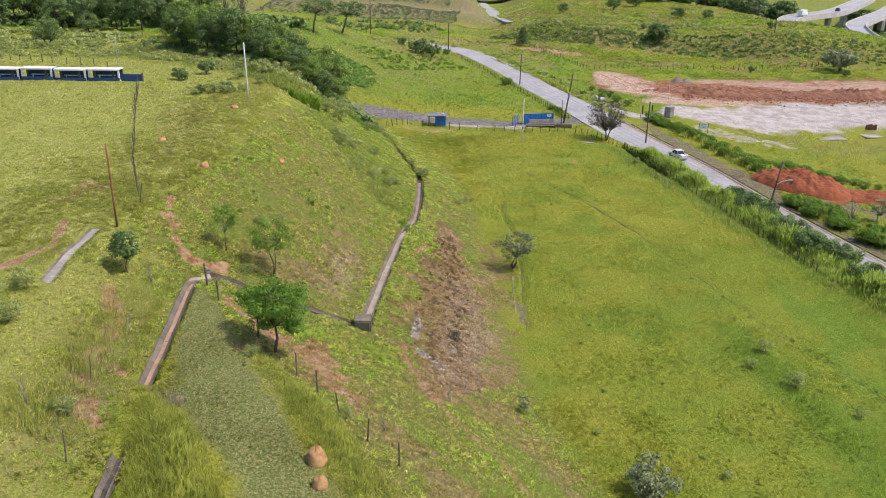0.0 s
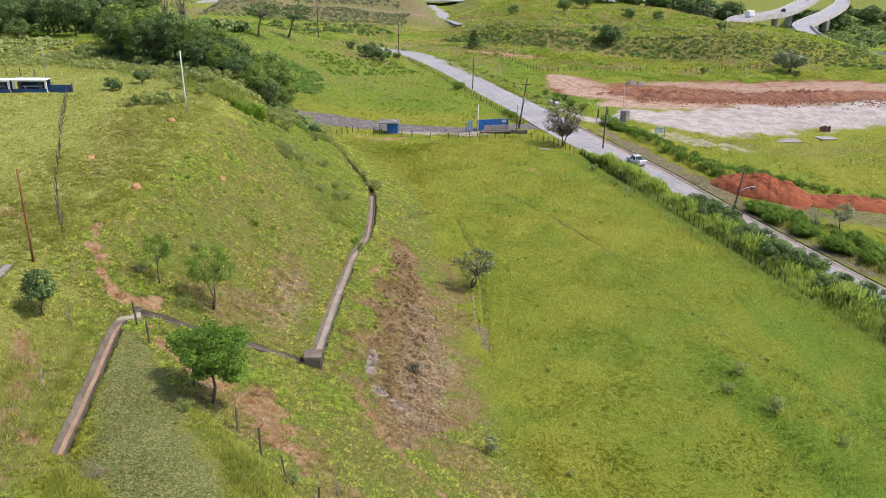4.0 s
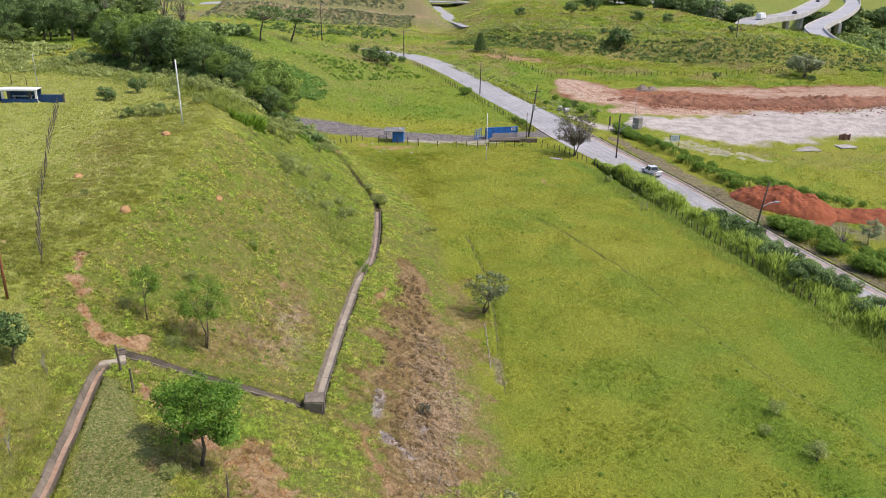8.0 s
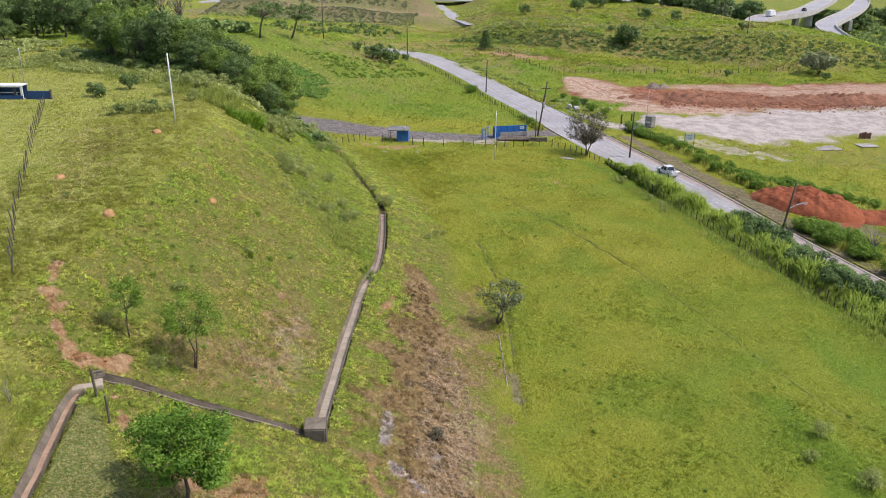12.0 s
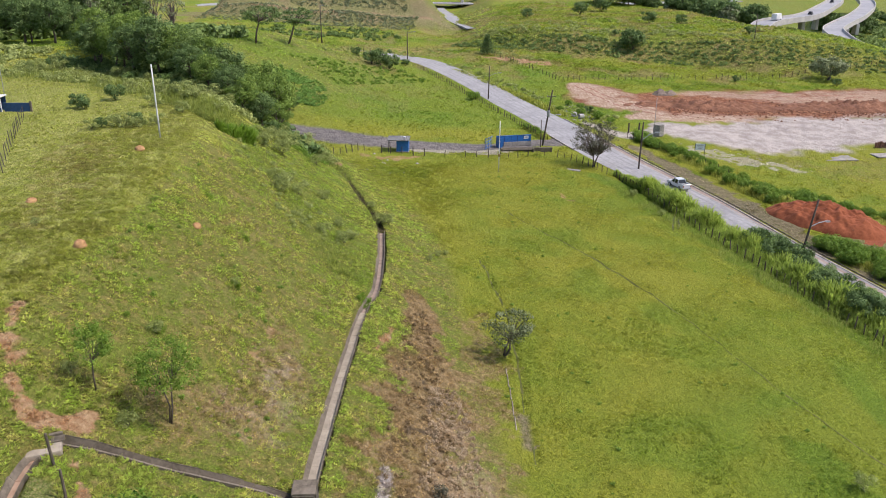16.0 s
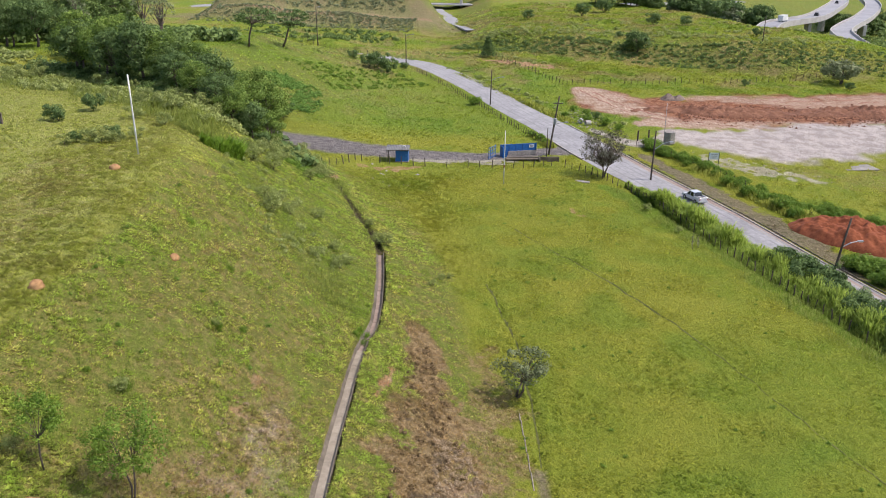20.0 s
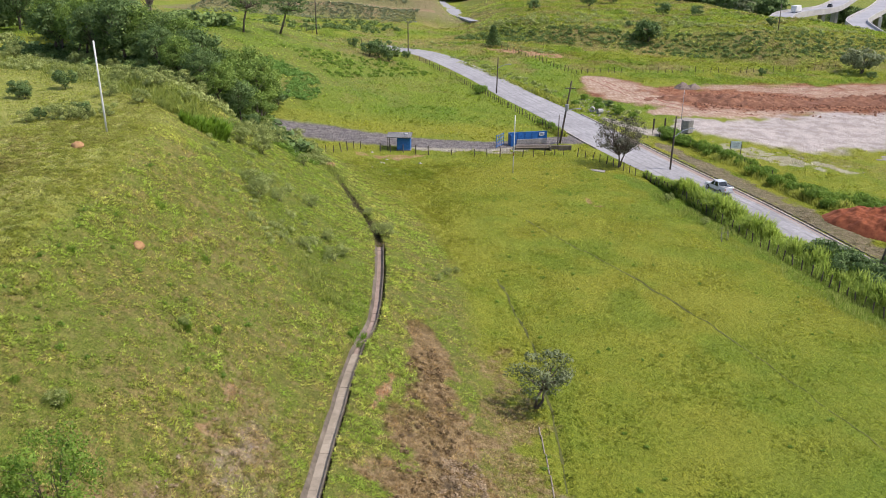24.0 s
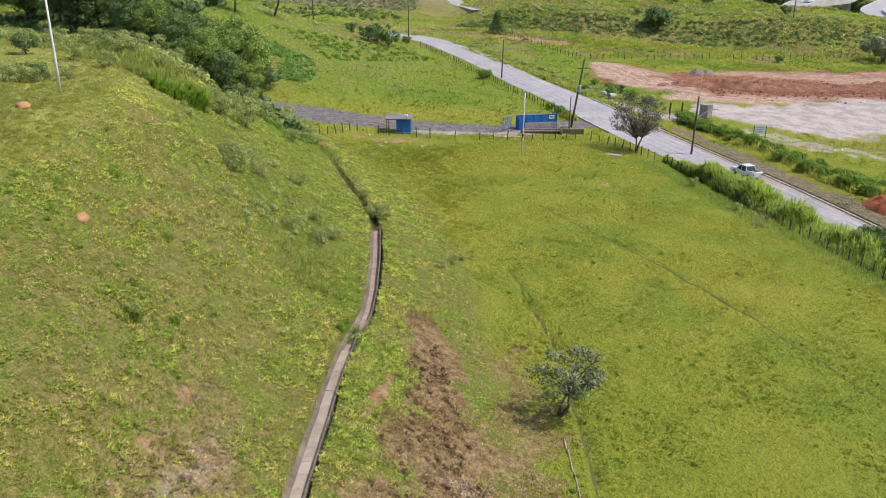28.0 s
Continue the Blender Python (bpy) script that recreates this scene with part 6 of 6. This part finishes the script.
repeat(green, scatter(((42, 143, 1.4), (45, 130, 2.2), (50, 114, 2.6), (57, 90, 3)), 30, 18), 99, 1.0, 1.5)
repeat(green, ((-11.2, 105.3, 0.5), (24.5, 236, 0.8), (29, 230, 1.0), (32.5, 226, 1.2), (30, 238, 0.9), (35, 222, 0.9), (27.6, 243, 0.8), (3.6, 252.5, 1.0), (2.6, 250.5, 1.3), (17, 208, 0.8), (16, 211, 0.9), (14.6, 214.5, 0.8)), 89)
repeat(dark, ((-22, 283, 2.0), (-25, 286, 2.3), (-28, 284, 1.8), (31.4, 233, 0.8), (-34, 296, 1.2), (-18, 294, 1.0), (77.7, 381, 2.2), (90, 377, 1.8), (29.6, 406, 1.9), (53.8, 413, 2.4), (66.4, 430, 3.0), (108, 346, 1.4), (112, 277, 1.0), (84, 283, 0.9)), 90)


def scrub(name, spots, seed, size, foliage, label, per=16, leaf=0.30):
    """Many small far bushes joined into one mesh."""
    rng, s = random.Random(seed), Shape()
    for x, y in spots:
        z, r = ground_at(x, y), size * rng.uniform(0.5, 1.4)
        for _ in range(4):
            leaves(s, rng, (x + rng.gauss(0, r * 0.4), y + rng.gauss(0, r * 0.4), z + r * rng.uniform(0.2, 0.6)), r * 0.6, per, leaf * r, 0.6)
    return tagged(part(name, s, foliage), label, "scrub", kind="stuff")


scrub("hilltop_scrub", scatter(((-120, 174, 10), (-84, 180, 10), (-62, 170, 8), (-44, 152, 5), (-34, 146, 4)), 680, 34), 104, 0.8, LEAF_PALE, "pale wispy scrub along the hilltop's far edge", 30, 0.19)
scrub("slope_scrub", scatter(((-30, 140, 4), (-23, 124, 5), (-17, 116, 3.5)), 90, 35), 105, 0.42, LEAF_PALE, "small pale bushes on the embankment slope", 44, 0.17)
scrub("slope_foot_scrub", scatter(((-26, 150, 4), (-27, 164, 4), (-30, 178, 4)), 150, 36), 106, 0.6, LEAF_LIGHT, "green bushes at the end of the embankment", 40, 0.17)
scrub("thicket", scatter(((-175, 232, 10), (-120, 240, 12), (-84, 254, 12), (-62, 262, 6)), 320, 37), 107, 2.6, LEAF_MID, "dense green thicket behind the row of trees")
scrub("wood_edge", scatter(((-84, 196, 8), (-64, 182, 6), (-46, 164, 4), (-34, 156, 3)), 240, 38), 108, 1.4, LEAF_MID, "bushes along the edge of the hillside wood", 40, 0.16)
scrub("cutting_scrub", scatter(((-118, 418, 12), (-60, 416, 11), (-20, 414, 9)), 1100, 31), 101, 0.6, LEAF_OLIVE, "scrub growing on the terraced cutting")
scrub("cutting_top_scrub", scatter(((-118, 446, 12), (-60, 446, 12), (-24, 440, 9)), 700, 32), 102, 0.7, LEAF_OLIVE, "pale scrub above the terraced cutting")
scrub("valley_scrub", scatter(((-140, 300, 20), (-100, 330, 24), (-60, 370, 22), (-30, 385, 14)), 260, 33), 103, 1.2, LEAF_MID, "green scrub filling the far valley side")
# darker leaves put the terrace face's shading into the colour
scrub("terrace_scrub", scatter(((-2, 354, 4), (30, 341, 6), (60, 331, 8), (90, 318, 9), (120, 306, 12), (150, 300, 14)), 1300, 11), 91, 0.66, LEAF_MID, "scrub with leaves darkened for the shaded terrace face")
scrub("terrace_top_scrub", scatter(((5, 372, 16), (60, 376, 20), (130, 372, 22), (160, 350, 12)), 240, 13), 93, 0.8, LEAF_PALE, "low bright scrub on the far terrace")
scrub("hillside_scrub", scatter(((-46, 290, 14), (-24, 320, 9), (10, 330, 7), (24, 310, 5)), 120, 12), 92, 0.6, LEAF_PALE, "low grey-green scrub on the far slope")
scrub("meadow_scrub", scatter(((-40, 250, 9), (-30, 265, 10), (-14, 280, 8)), 240, 16), 97, 0.55, LEAF_LIGHT, "low green scrub in the meadow behind the lane")
scrub("verge_scrub", scatter(((-3, 300, 3), (9, 276, 4), (17, 256, 4), (24, 238, 3), (36, 226, 4)), 150, 17), 98, 0.6, LEAF_PALE, "low pale scrub along the far road verge")
repeat(olive, ((-24.1, 81.0, 0.55), (-21.5, 93.8, 0.45), (-33.6, 53.3, 0.9), (-32.2, 48.6, 0.9), (-34.5, 50.8, 0.8), (-24.6, 40.9, 0.7), (-37.5, 92, 0.4), (-16.8, 52.6, 0.55), (-8.8, 46.6, 0.5), (-22.4, 70.4, 0.6), (-26.6, 72.6, 0.5)), 94)

# far forest by the highway
forest = tree("forest_tree", on_ground(112, 452), "dark rounded tree of the distant forest", 46, 12, 13, 2.0, 70, 34, 0.6, 1.7, LEAF_DARK, BARK, group="distant forest")
light = tree("forest_tree", on_ground(124, 444), "paler rounded tree of the distant forest", 47, 10, 12, 2.0, 66, 34, 0.6, 1.6, LEAF_OLIVE, BARK, group="distant forest")
repeat(forest, scatter(((70, 500, 14), (100, 470, 14), (126, 446, 10), (140, 428, 6)), 34, 14), 95, 0.7, 1.15)
repeat(forest, scatter(((196, 492, 10), (232, 520, 14), (285, 570, 22)), 22, 19), 100, 0.55, 0.95)
repeat(light, scatter(((100, 462, 12), (132, 438, 8)), 9, 15), 96, 0.6, 1.0)


# tall grass along the road fence, and the rushes round the brown patch
def blades(name, line, count, tall, seed, material, label, wide=0.035, spread=0.45):
    rs = np.random.RandomState(seed)
    spots = np.array(scatter(line, count, seed))
    x, y = spots[:, 0], spots[:, 1]
    n = len(x)
    z = land(x, y)
    h = tall * rs.uniform(0.55, 1.2, n) * (0.35 + 0.7 * grain(x, y, 3.5) + 0.45 * grain(x, y, 1.3))
    half = np.interp(along(line, x, y)[1], range(len(line)), [r[2] for r in line])
    h = h * (1.15 - 0.75 * np.clip(along(line, x, y)[0] / half, 0, 1) ** 1.5) * (0.45 + 0.55 * smooth(0, 2.4, along(line, x, y)[1]))
    a = rs.uniform(0, 6.283, n)
    out, side = np.stack((np.cos(a), np.sin(a)), -1), np.stack((-np.sin(a), np.cos(a)), -1)
    lean = rs.uniform(0.1, spread, n)
    rings = []
    for f, w in ((0, 1.0), (0.5, 1.1), (0.85, 0.7), (1.0, 0.1)):
        c = np.stack((x, y), -1) + out * (lean * h * f**2)[:, None]
        zz = z + h * (f - 0.25 * lean * f**2)
        for s in (-1, 1):
            rings.append(np.column_stack((c + side * (s * w * wide * h)[:, None], zz)))
    co = np.stack(rings, 1).reshape(-1, 3).astype(np.float32)
    base = np.arange(n)[:, None] * 8
    quads = np.concatenate([base + np.array(q) for q in ((2, 3, 1, 0), (4, 5, 3, 2), (6, 7, 5, 4))]).astype(np.int32)
    me = bpy.data.meshes.new(name)
    me.from_pydata(co, [], quads.tolist())
    me.materials.append(material)
    me.update()
    me.polygons.foreach_set("use_smooth", np.ones(len(quads), bool))
    soft = np.column_stack((0.35 * out + rs.normal(0, 0.25, (n, 2)), np.ones(n)))
    soft /= np.linalg.norm(soft, axis=1, keepdims=True)
    me.normals_split_custom_set_from_vertices(np.repeat(soft, 8, 0).tolist())
    return tagged(new(name, me), label, "grass", kind="stuff")


blades("roadside_tall_grass", ((28.2, 177, 0.6), (30.4, 169.5, 1.5), (32.2, 164.5, 2.2), (37.3, 147.5, 3.2), (42.4, 131.5, 3.5), (48, 112, 3.6), (56.4, 83, 3.8)), 44000, 2.15, 21, BLADE_ROAD, "tall bright green grass along the road fence", 0.03, 0.6)
blades("verge_tall_grass", ((39.5, 206, 1.6), (45, 192, 2.2), (51, 172, 2.6), (56, 160, 3.0), (70, 150, 3.4)), 12000, 1.3, 22, BLADE, "tall green grass on the road's far verge")
blades("road_edge_grass", ((14.5, 216, 1.2), (16.6, 209, 1.6), (18, 204.5, 1.0)), 1500, 1.3, 23, BLADE, "tall green grass at the lane's mouth")
blades("bank_tall_grass", ((-16.2, 52.8, 0.7), (-13.6, 49.6, 1.3), (-10.6, 45.6, 1.6), (-8.4, 42, 1.7), (-5.8, 38.6, 2.0), (-2, 33, 2.4)), 11000, 0.62, 24, BLADE, "tall yellow-green grass along the berm edge", 0.022, 0.9)
blades("far_verge_grass", ((-2, 292, 1.5), (11, 267, 1.6), (18, 250, 1.8), (25, 229, 1.8)), 5000, 1.0, 25, BLADE, "rank grass along the far road's edge", 0.06)
scrub("embankment_scrub", scatter(((178, 400, 8), (205, 440, 14), (225, 480, 18), (270, 540, 24)), 240, 39), 109, 2.2, LEAF_MID, "green scrub on the embankment behind the ramp")
scrub("terrace_edge_scrub", scatter(((8, 360, 4), (40, 352, 5), (70, 350, 6), (100, 338, 9), (135, 325, 12)), 420, 40), 110, 0.7, LEAF_PALE, "pale clumped grass along the terrace edge")
scrub("back_scrub", scatter(((-170, 205, 18), (-125, 205, 18), (-90, 200, 12)), 420, 41), 111, 1.0, LEAF_PALE, "pale scrub covering the hilltop's far corner")
scrub("wood_floor", scatter(((-33, 166, 4), (-42, 170, 6), (-54, 180, 8), (-68, 194, 9)), 150, 42), 112, 1.9, LEAF_MID, "dense undergrowth beneath the hillside wood", 40, 0.16)
scrub("withered_clumps", scatter(((-6.2, 108, 1.0), (-5.0, 96, 2.2), (-4.6, 86, 2.8), (-4.4, 76, 2.8), (-4.0, 68, 2.4)), 260, 43), 113, 0.26, LEAF_BROWN, "dark withered clumps on the brown patch")
scrub("straw_clumps", scatter(((-3.0, 92, 1.4), (-2.2, 84, 2.0), (-2.0, 76, 2.4), (-2.6, 69, 2.2), (-2.0, 63, 2.0)), 800, 44), 114, 0.2, LEAF_STRAW, "pale straw clumps on the brown patch")
scrub("slope_straw", scatter(((-19.5, 78, 2.4), (-16.5, 77, 2.2), (-16.4, 88, 2.2)), 120, 45), 115, 0.15, LEAF_STRAW, "dry straw clumps on the embankment")
tree("wilted_bush", on_ground(-2.9, 74.6), "dark wilted bush on the brown patch", 75, 1.0, 1.5, 0.2, 16, 26, 0.09, 0.3, LEAF_GREY, BARK, "bush", stems=3, trunk_r=0.03)
for x, y, tall, seed in ((-25.6, 52.2, 2.6, 76), (-26.8, 40.6, 2.8, 77), (-27.5, 60.8, 2.2, 78), (-1.5, 64.2, 1.8, 79), (-6.4, 47.5, 1.5, 80), (30.8, 143.9, 2.8, 81), (31.6, 144.8, 2.2, 82), (-2.6, 59.9, 2.0, 83)):
    tree("bare_sapling", on_ground(x, y), "thin leafless sapling with pale twigs", seed, tall, tall * 0.5, tall * 0.35, 9, 3, 0.06, 0.2, LEAF_OLIVE, BARK_PALE, "sapling", stems=2, bare=0.8, trunk_r=0.03)
blades("reed_clump", ((-33.0, 131.6, 0.4), (-31.6, 133.4, 1.0), (-30.4, 135.4, 0.9), (-29.6, 137, 0.4)), 1400, 2.0, 26, BLADE_DEEP, "clump of tall bright green reeds on the hilltop edge", 0.05, 0.8)
scrub("wood_hem", scatter(((-29, 157, 2.5), (-28.5, 163, 2.5), (-31, 170, 2.5)), 60, 46), 116, 1.5, LEAF_DARK, "dark bushes at the foot of the wood")
repeat(woods[1], ((-37, 153.5, 0.66), (-32, 152.5, 0.58), (-45, 161, 0.7)), 64)
repeat(woods[0], ((-34.5, 151.5, 0.6), (-41, 157, 0.68), (-30, 155, 0.6)), 65)
blades("lush_field_grass", ((26.5, 88, 0.8), (28.5, 80, 2.2), (31.5, 70, 3.2), (34, 58, 4.2), (36, 48, 4.5)), 7000, 0.42, 27, BLADE_DEEP, "deep green lush grass around the field bushes", 0.05, 1.0)
blades("berm_tall_grass", ((-21.2, 44.8, 0.8), (-19.6, 42, 1.9), (-17.8, 38.6, 2.4), (-15.6, 34.5, 2.6), (-13, 29, 2.8)), 12000, 0.7, 28, BLADE, "tall yellow-green grass below the channel's end", 0.03, 0.9)
blades("verge_rank_grass", ((53.5, 142, 1.8), (57.5, 131, 3.0), (63.5, 117, 4.0), (70, 100, 5.0)), 11000, 1.2, 29, BLADE, "rank green grass on the road's far side")
blades("field_margin_grass", ((25, 175, 1.6), (28.4, 162, 2.6), (33.0, 146, 2.8), (37.6, 131, 3.0), (43, 113, 3.2), (51, 86, 3.4)), 15000, 0.55, 30, BLADE_SOFT, "soft green grass along the foot of the roadside hedge", 0.04, 0.9)
scrub("slope_tussocks", scatter(((-22, 74, 7), (-22, 88, 8), (-23, 104, 8), (-24, 124, 8)), 70, 47), 117, 0.22, LEAF_LIGHT, "fresh green tussocks on the embankment slope")
scrub("field_tussocks", scatter(((24, 60, 18), (22, 90, 19), (18, 120, 18), (14, 150, 12), (10, 175, 8)), 170, 48), 118, 0.2, LEAF_LIGHT, "small green tussocks in the pasture")


blades("dry_tuft_grass", ((-21.9, 46.0, 0.7), (-20.4, 45.0, 1.0), (-18.9, 44.6, 0.7)), 2200, 0.32, 31, BLADE_STRAW, "bleached dry grass at the channel's broken end", 0.025, 0.9)
blades("channel_edge_grass", ((-24.4, 61.5, 0.25), (-23.0, 54.5, 0.22), (-21.6, 46.8, 0.3)), 1500, 0.22, 32, BLADE_SOFT, "grass hanging over the channel's edge", 0.05, 0.9)
blades("channel_bank_grass", ((-26.6, 62.5, 0.5), (-25.2, 55, 0.5), (-23.6, 47, 0.6)), 3200, 0.45, 33, BLADE, "tall grass along the channel's upper side", 0.035, 0.9)
blades("berm_slope_grass", ((-28.4, 64, 2.2), (-27.8, 56, 2.6), (-26.6, 48, 2.8), (-25.6, 38, 3.0)), 11000, 0.55, 34, BLADE, "tall yellow-green grass on the slope above the channel", 0.03, 0.9)
blades("berm_dry_grass", ((-28.4, 64, 2.2), (-27.2, 54, 2.4), (-25.6, 46, 2.6), (-24.4, 38, 3.0)), 5000, 0.5, 39, BLADE_STRAW, "dry straw-coloured grass mixed into the slope's sward", 0.02, 0.9)
blades("channel_weeds", ((-11.95, 104.9, 0.5), (-11.4, 106.2, 0.7), (-11.1, 107.4, 0.4)), 1500, 0.9, 35, BLADE_DEEP, "green weeds growing over the channel's step", 0.06, 0.8)
blades("slope_tall_grass", ((-31, 141, 3.5), (-25, 128, 5.5), (-18, 117, 4.5), (-14, 109, 2)), 7000, 0.5, 36, BLADE_SOFT, "soft tall grass on the embankment's shoulder", 0.035, 0.8)
blades("ditch_grass", ((-11.2, 132, 1.0), (-14.6, 142, 1.6), (-19, 154, 2.0), (-22, 164, 2.0)), 4500, 0.5, 37, BLADE_SOFT, "soft green grass along the ditch", 0.04, 0.8)
blades("hilltop_tall_grass", ((-112, 174, 9), (-84, 178, 10), (-62, 166, 8), (-44, 150, 6), (-36, 142, 5), (-33, 134, 2)), 16000, 0.9, 38, BLADE_SOFT, "pale tall grass between the hilltop shrubs", 0.05, 0.8)
for x, y, size in ((-24.0, 81.5, 1.0), (-21.5, 93.7, 0.9), (-19.9, 95.2, 0.7), (-26.2, 81.2, 0.5), (-23.0, 104, 0.7), (-29, 95, 0.6), (-27.5, 108, 0.7)):
    blades("grass_tussock", ((x - 0.4 * size, y, 0.8 * size), (x + 0.4 * size, y, 0.8 * size)), int(260 * size), 0.8, int(100 + 7 * y), BLADE_DEEP, "large fresh green grass tussock on the slope", 0.03, 0.8)
scrub("creeper_tangle", scatter(((-47, 233, 4), (-42, 240, 5), (-37, 230, 4), (-37, 219, 3)), 300, 49), 119, 0.6, LEAF_TEAL, "bright green creeper covering the bank behind the wood", 30, 0.2)
repeat(dark, ((-39.4, 213, 1.5), (-54.2, 139.4, 0.9), (-51.2, 145.2, 1.0), (-53.0, 138.4, 0.7)), 66)


# ---- highway far ahead ----
def carriageway(name, rows, half, depth, label, parapet=True, piers=()):
    """A raised carriageway along rows of x, y, z: deck, parapets and piers."""
    owner = thing(name, (0, 0, 0), label, "highway", kind="structure")
    line = eased(rows, 6)
    flat = [(x, y, half) for x, y, z in line]
    part("deck_surface", ribbon(flat, [p[2] for p in line], 4, 0.0), HIGHWAY, owner, flat=False)
    tall = 0.95 if parapet else 0.08
    for side in (-1, 1):
        s, n = Shape(), len(line)
        pts = []
        for i, (x, y, z) in enumerate(line):
            a, b = Vector(line[max(i - 1, 0)][:2]), Vector(line[min(i + 1, n - 1)][:2])
            d = (b - a).normalized()
            o = Vector((-d.y, d.x)) * side
            for u, dz in ((half, tall), (half + 0.35, tall), (half + 0.35, -depth), (half - 0.4, -depth), (half - 0.3, -0.12), (half, -0.02)):
                q = Vector((x, y)) + o * u
                pts.append((q.x, q.y, z + dz))
        s.add(pts, [(i * 6 + k, i * 6 + (k + 1) % 6, (i + 1) * 6 + (k + 1) % 6, (i + 1) * 6 + k) for i in range(n - 1) for k in range(6)])
        part("parapet" if parapet else "edge", s, PALE_CONCRETE, owner)
    for x, y, z0, z1 in piers:
        part("pier", rounded((x, y, (z0 + z1) / 2), (1.6, 4.5, z1 - z0), 1, 0.15), PALE_CONCRETE, owner)
    return owner


carriageway("highway_bridge", ((122, 385, 4.5), (129, 393.5, 8.0), (135, 401, 9), (145.8, 413.5, 9), (163.8, 433.3, 9), (189.6, 477.6, 9.2), (225.9, 547, 9.6), (262, 640, 10)), 4.2, 1.4,
            "pale concrete highway bridge curving into the distance", True, ((158.5, 425, 1, 8), (176, 452, 1, 8)))
carriageway("highway_ramp", ((260, 318, -2.2), (215, 330, -1.8), (188, 339, -1.4), (172, 347, -0.4), (160, 352, 2.0), (152, 362, 5.2), (152.5, 374, 6.6), (158.5, 391, 7), (174, 418, 7), (204, 467, 7.2), (242, 540, 7.6), (280, 640, 8)), 3.8, 1.3,
            "pale concrete highway ramp bending through grass", True, ((170, 405, 1, 6), (186, 430, 1, 6)))
carriageway("side_road", [(x, y, ground_at(x, y) + 0.12) for x, y in ((-13, 545), (-9.5, 520), (-6, 490), (-1.5, 461), (3.5, 428), (6.5, 408))], 3.2, 0.6, "pale concrete service road descending past the cutting", False)
carriageway("left_highway", ((-260, 470, 8), (-200, 476, 8), (-154, 484, 8), (-127, 512, 8), (-110, 560, 8)), 6, 0.6, "pale highway glimpsed behind the trees", False)
carriageway("viaduct_road", ((-20, 552, 6), (40, 548, 6), (110, 560, 6), (180, 590, 6)), 6.5, 0.5, "grey carriageway passing under the viaduct", False)
viaduct = carriageway("viaduct", ((-50, 566, 16), (30, 560, 16), (100, 566, 16), (180, 596, 16)), 6, 1.8, "concrete viaduct crossing far ahead", True,
                      ((2, 552, 2, 14.6), (31, 550, 2, 14.6), (57, 552, 2, 14.6), (88, 556, 2, 14.6), (120, 564, 2, 14.6)))


def car(x, y, z, turn, material, label, name="car", long=4.2, tall=1.45):
    c = thing(name, (x, y, z), label, "car" if long < 6 else "truck", turn)
    part("body", rounded((0, 0, tall * 0.38), (long, 1.75, tall * 0.5), 2, 0.2), material, c)
    if long < 6:
        part("cabin", rounded((-0.2, 0, tall * 0.75), (long * 0.52, 1.5, tall * 0.5), 2, 0.22), GLASS, c)
        part("roof", rounded((-0.2, 0, tall), (long * 0.4, 1.3, 0.06), 1, 0.03), material, c)
    else:
        part("cargo_box", rounded((-0.8, 0, tall * 0.62), (long * 0.75, 2.3, tall * 0.7), 1, 0.06), WHITE_PAINT, c)
    for wx in (-long * 0.31, long * 0.31):
        for wy in (-0.78, 0.78):
            part("wheel", Shape().tube([(wx, wy - 0.1, 0.3), (wx, wy + 0.1, 0.3)], [0.31, 0.31], 10), RUBBER, c)
    return c


car(168, 440, 9.1, 58, DARK_METAL, "dark car on the distant highway bridge")
car(212, 520, 9.5, 62, DARK_METAL, "dark car far along the highway")
car(140, 407, 9.1, 50, WHITE_PAINT, "white truck on the distant highway bridge", "truck", 7.5, 3.0)
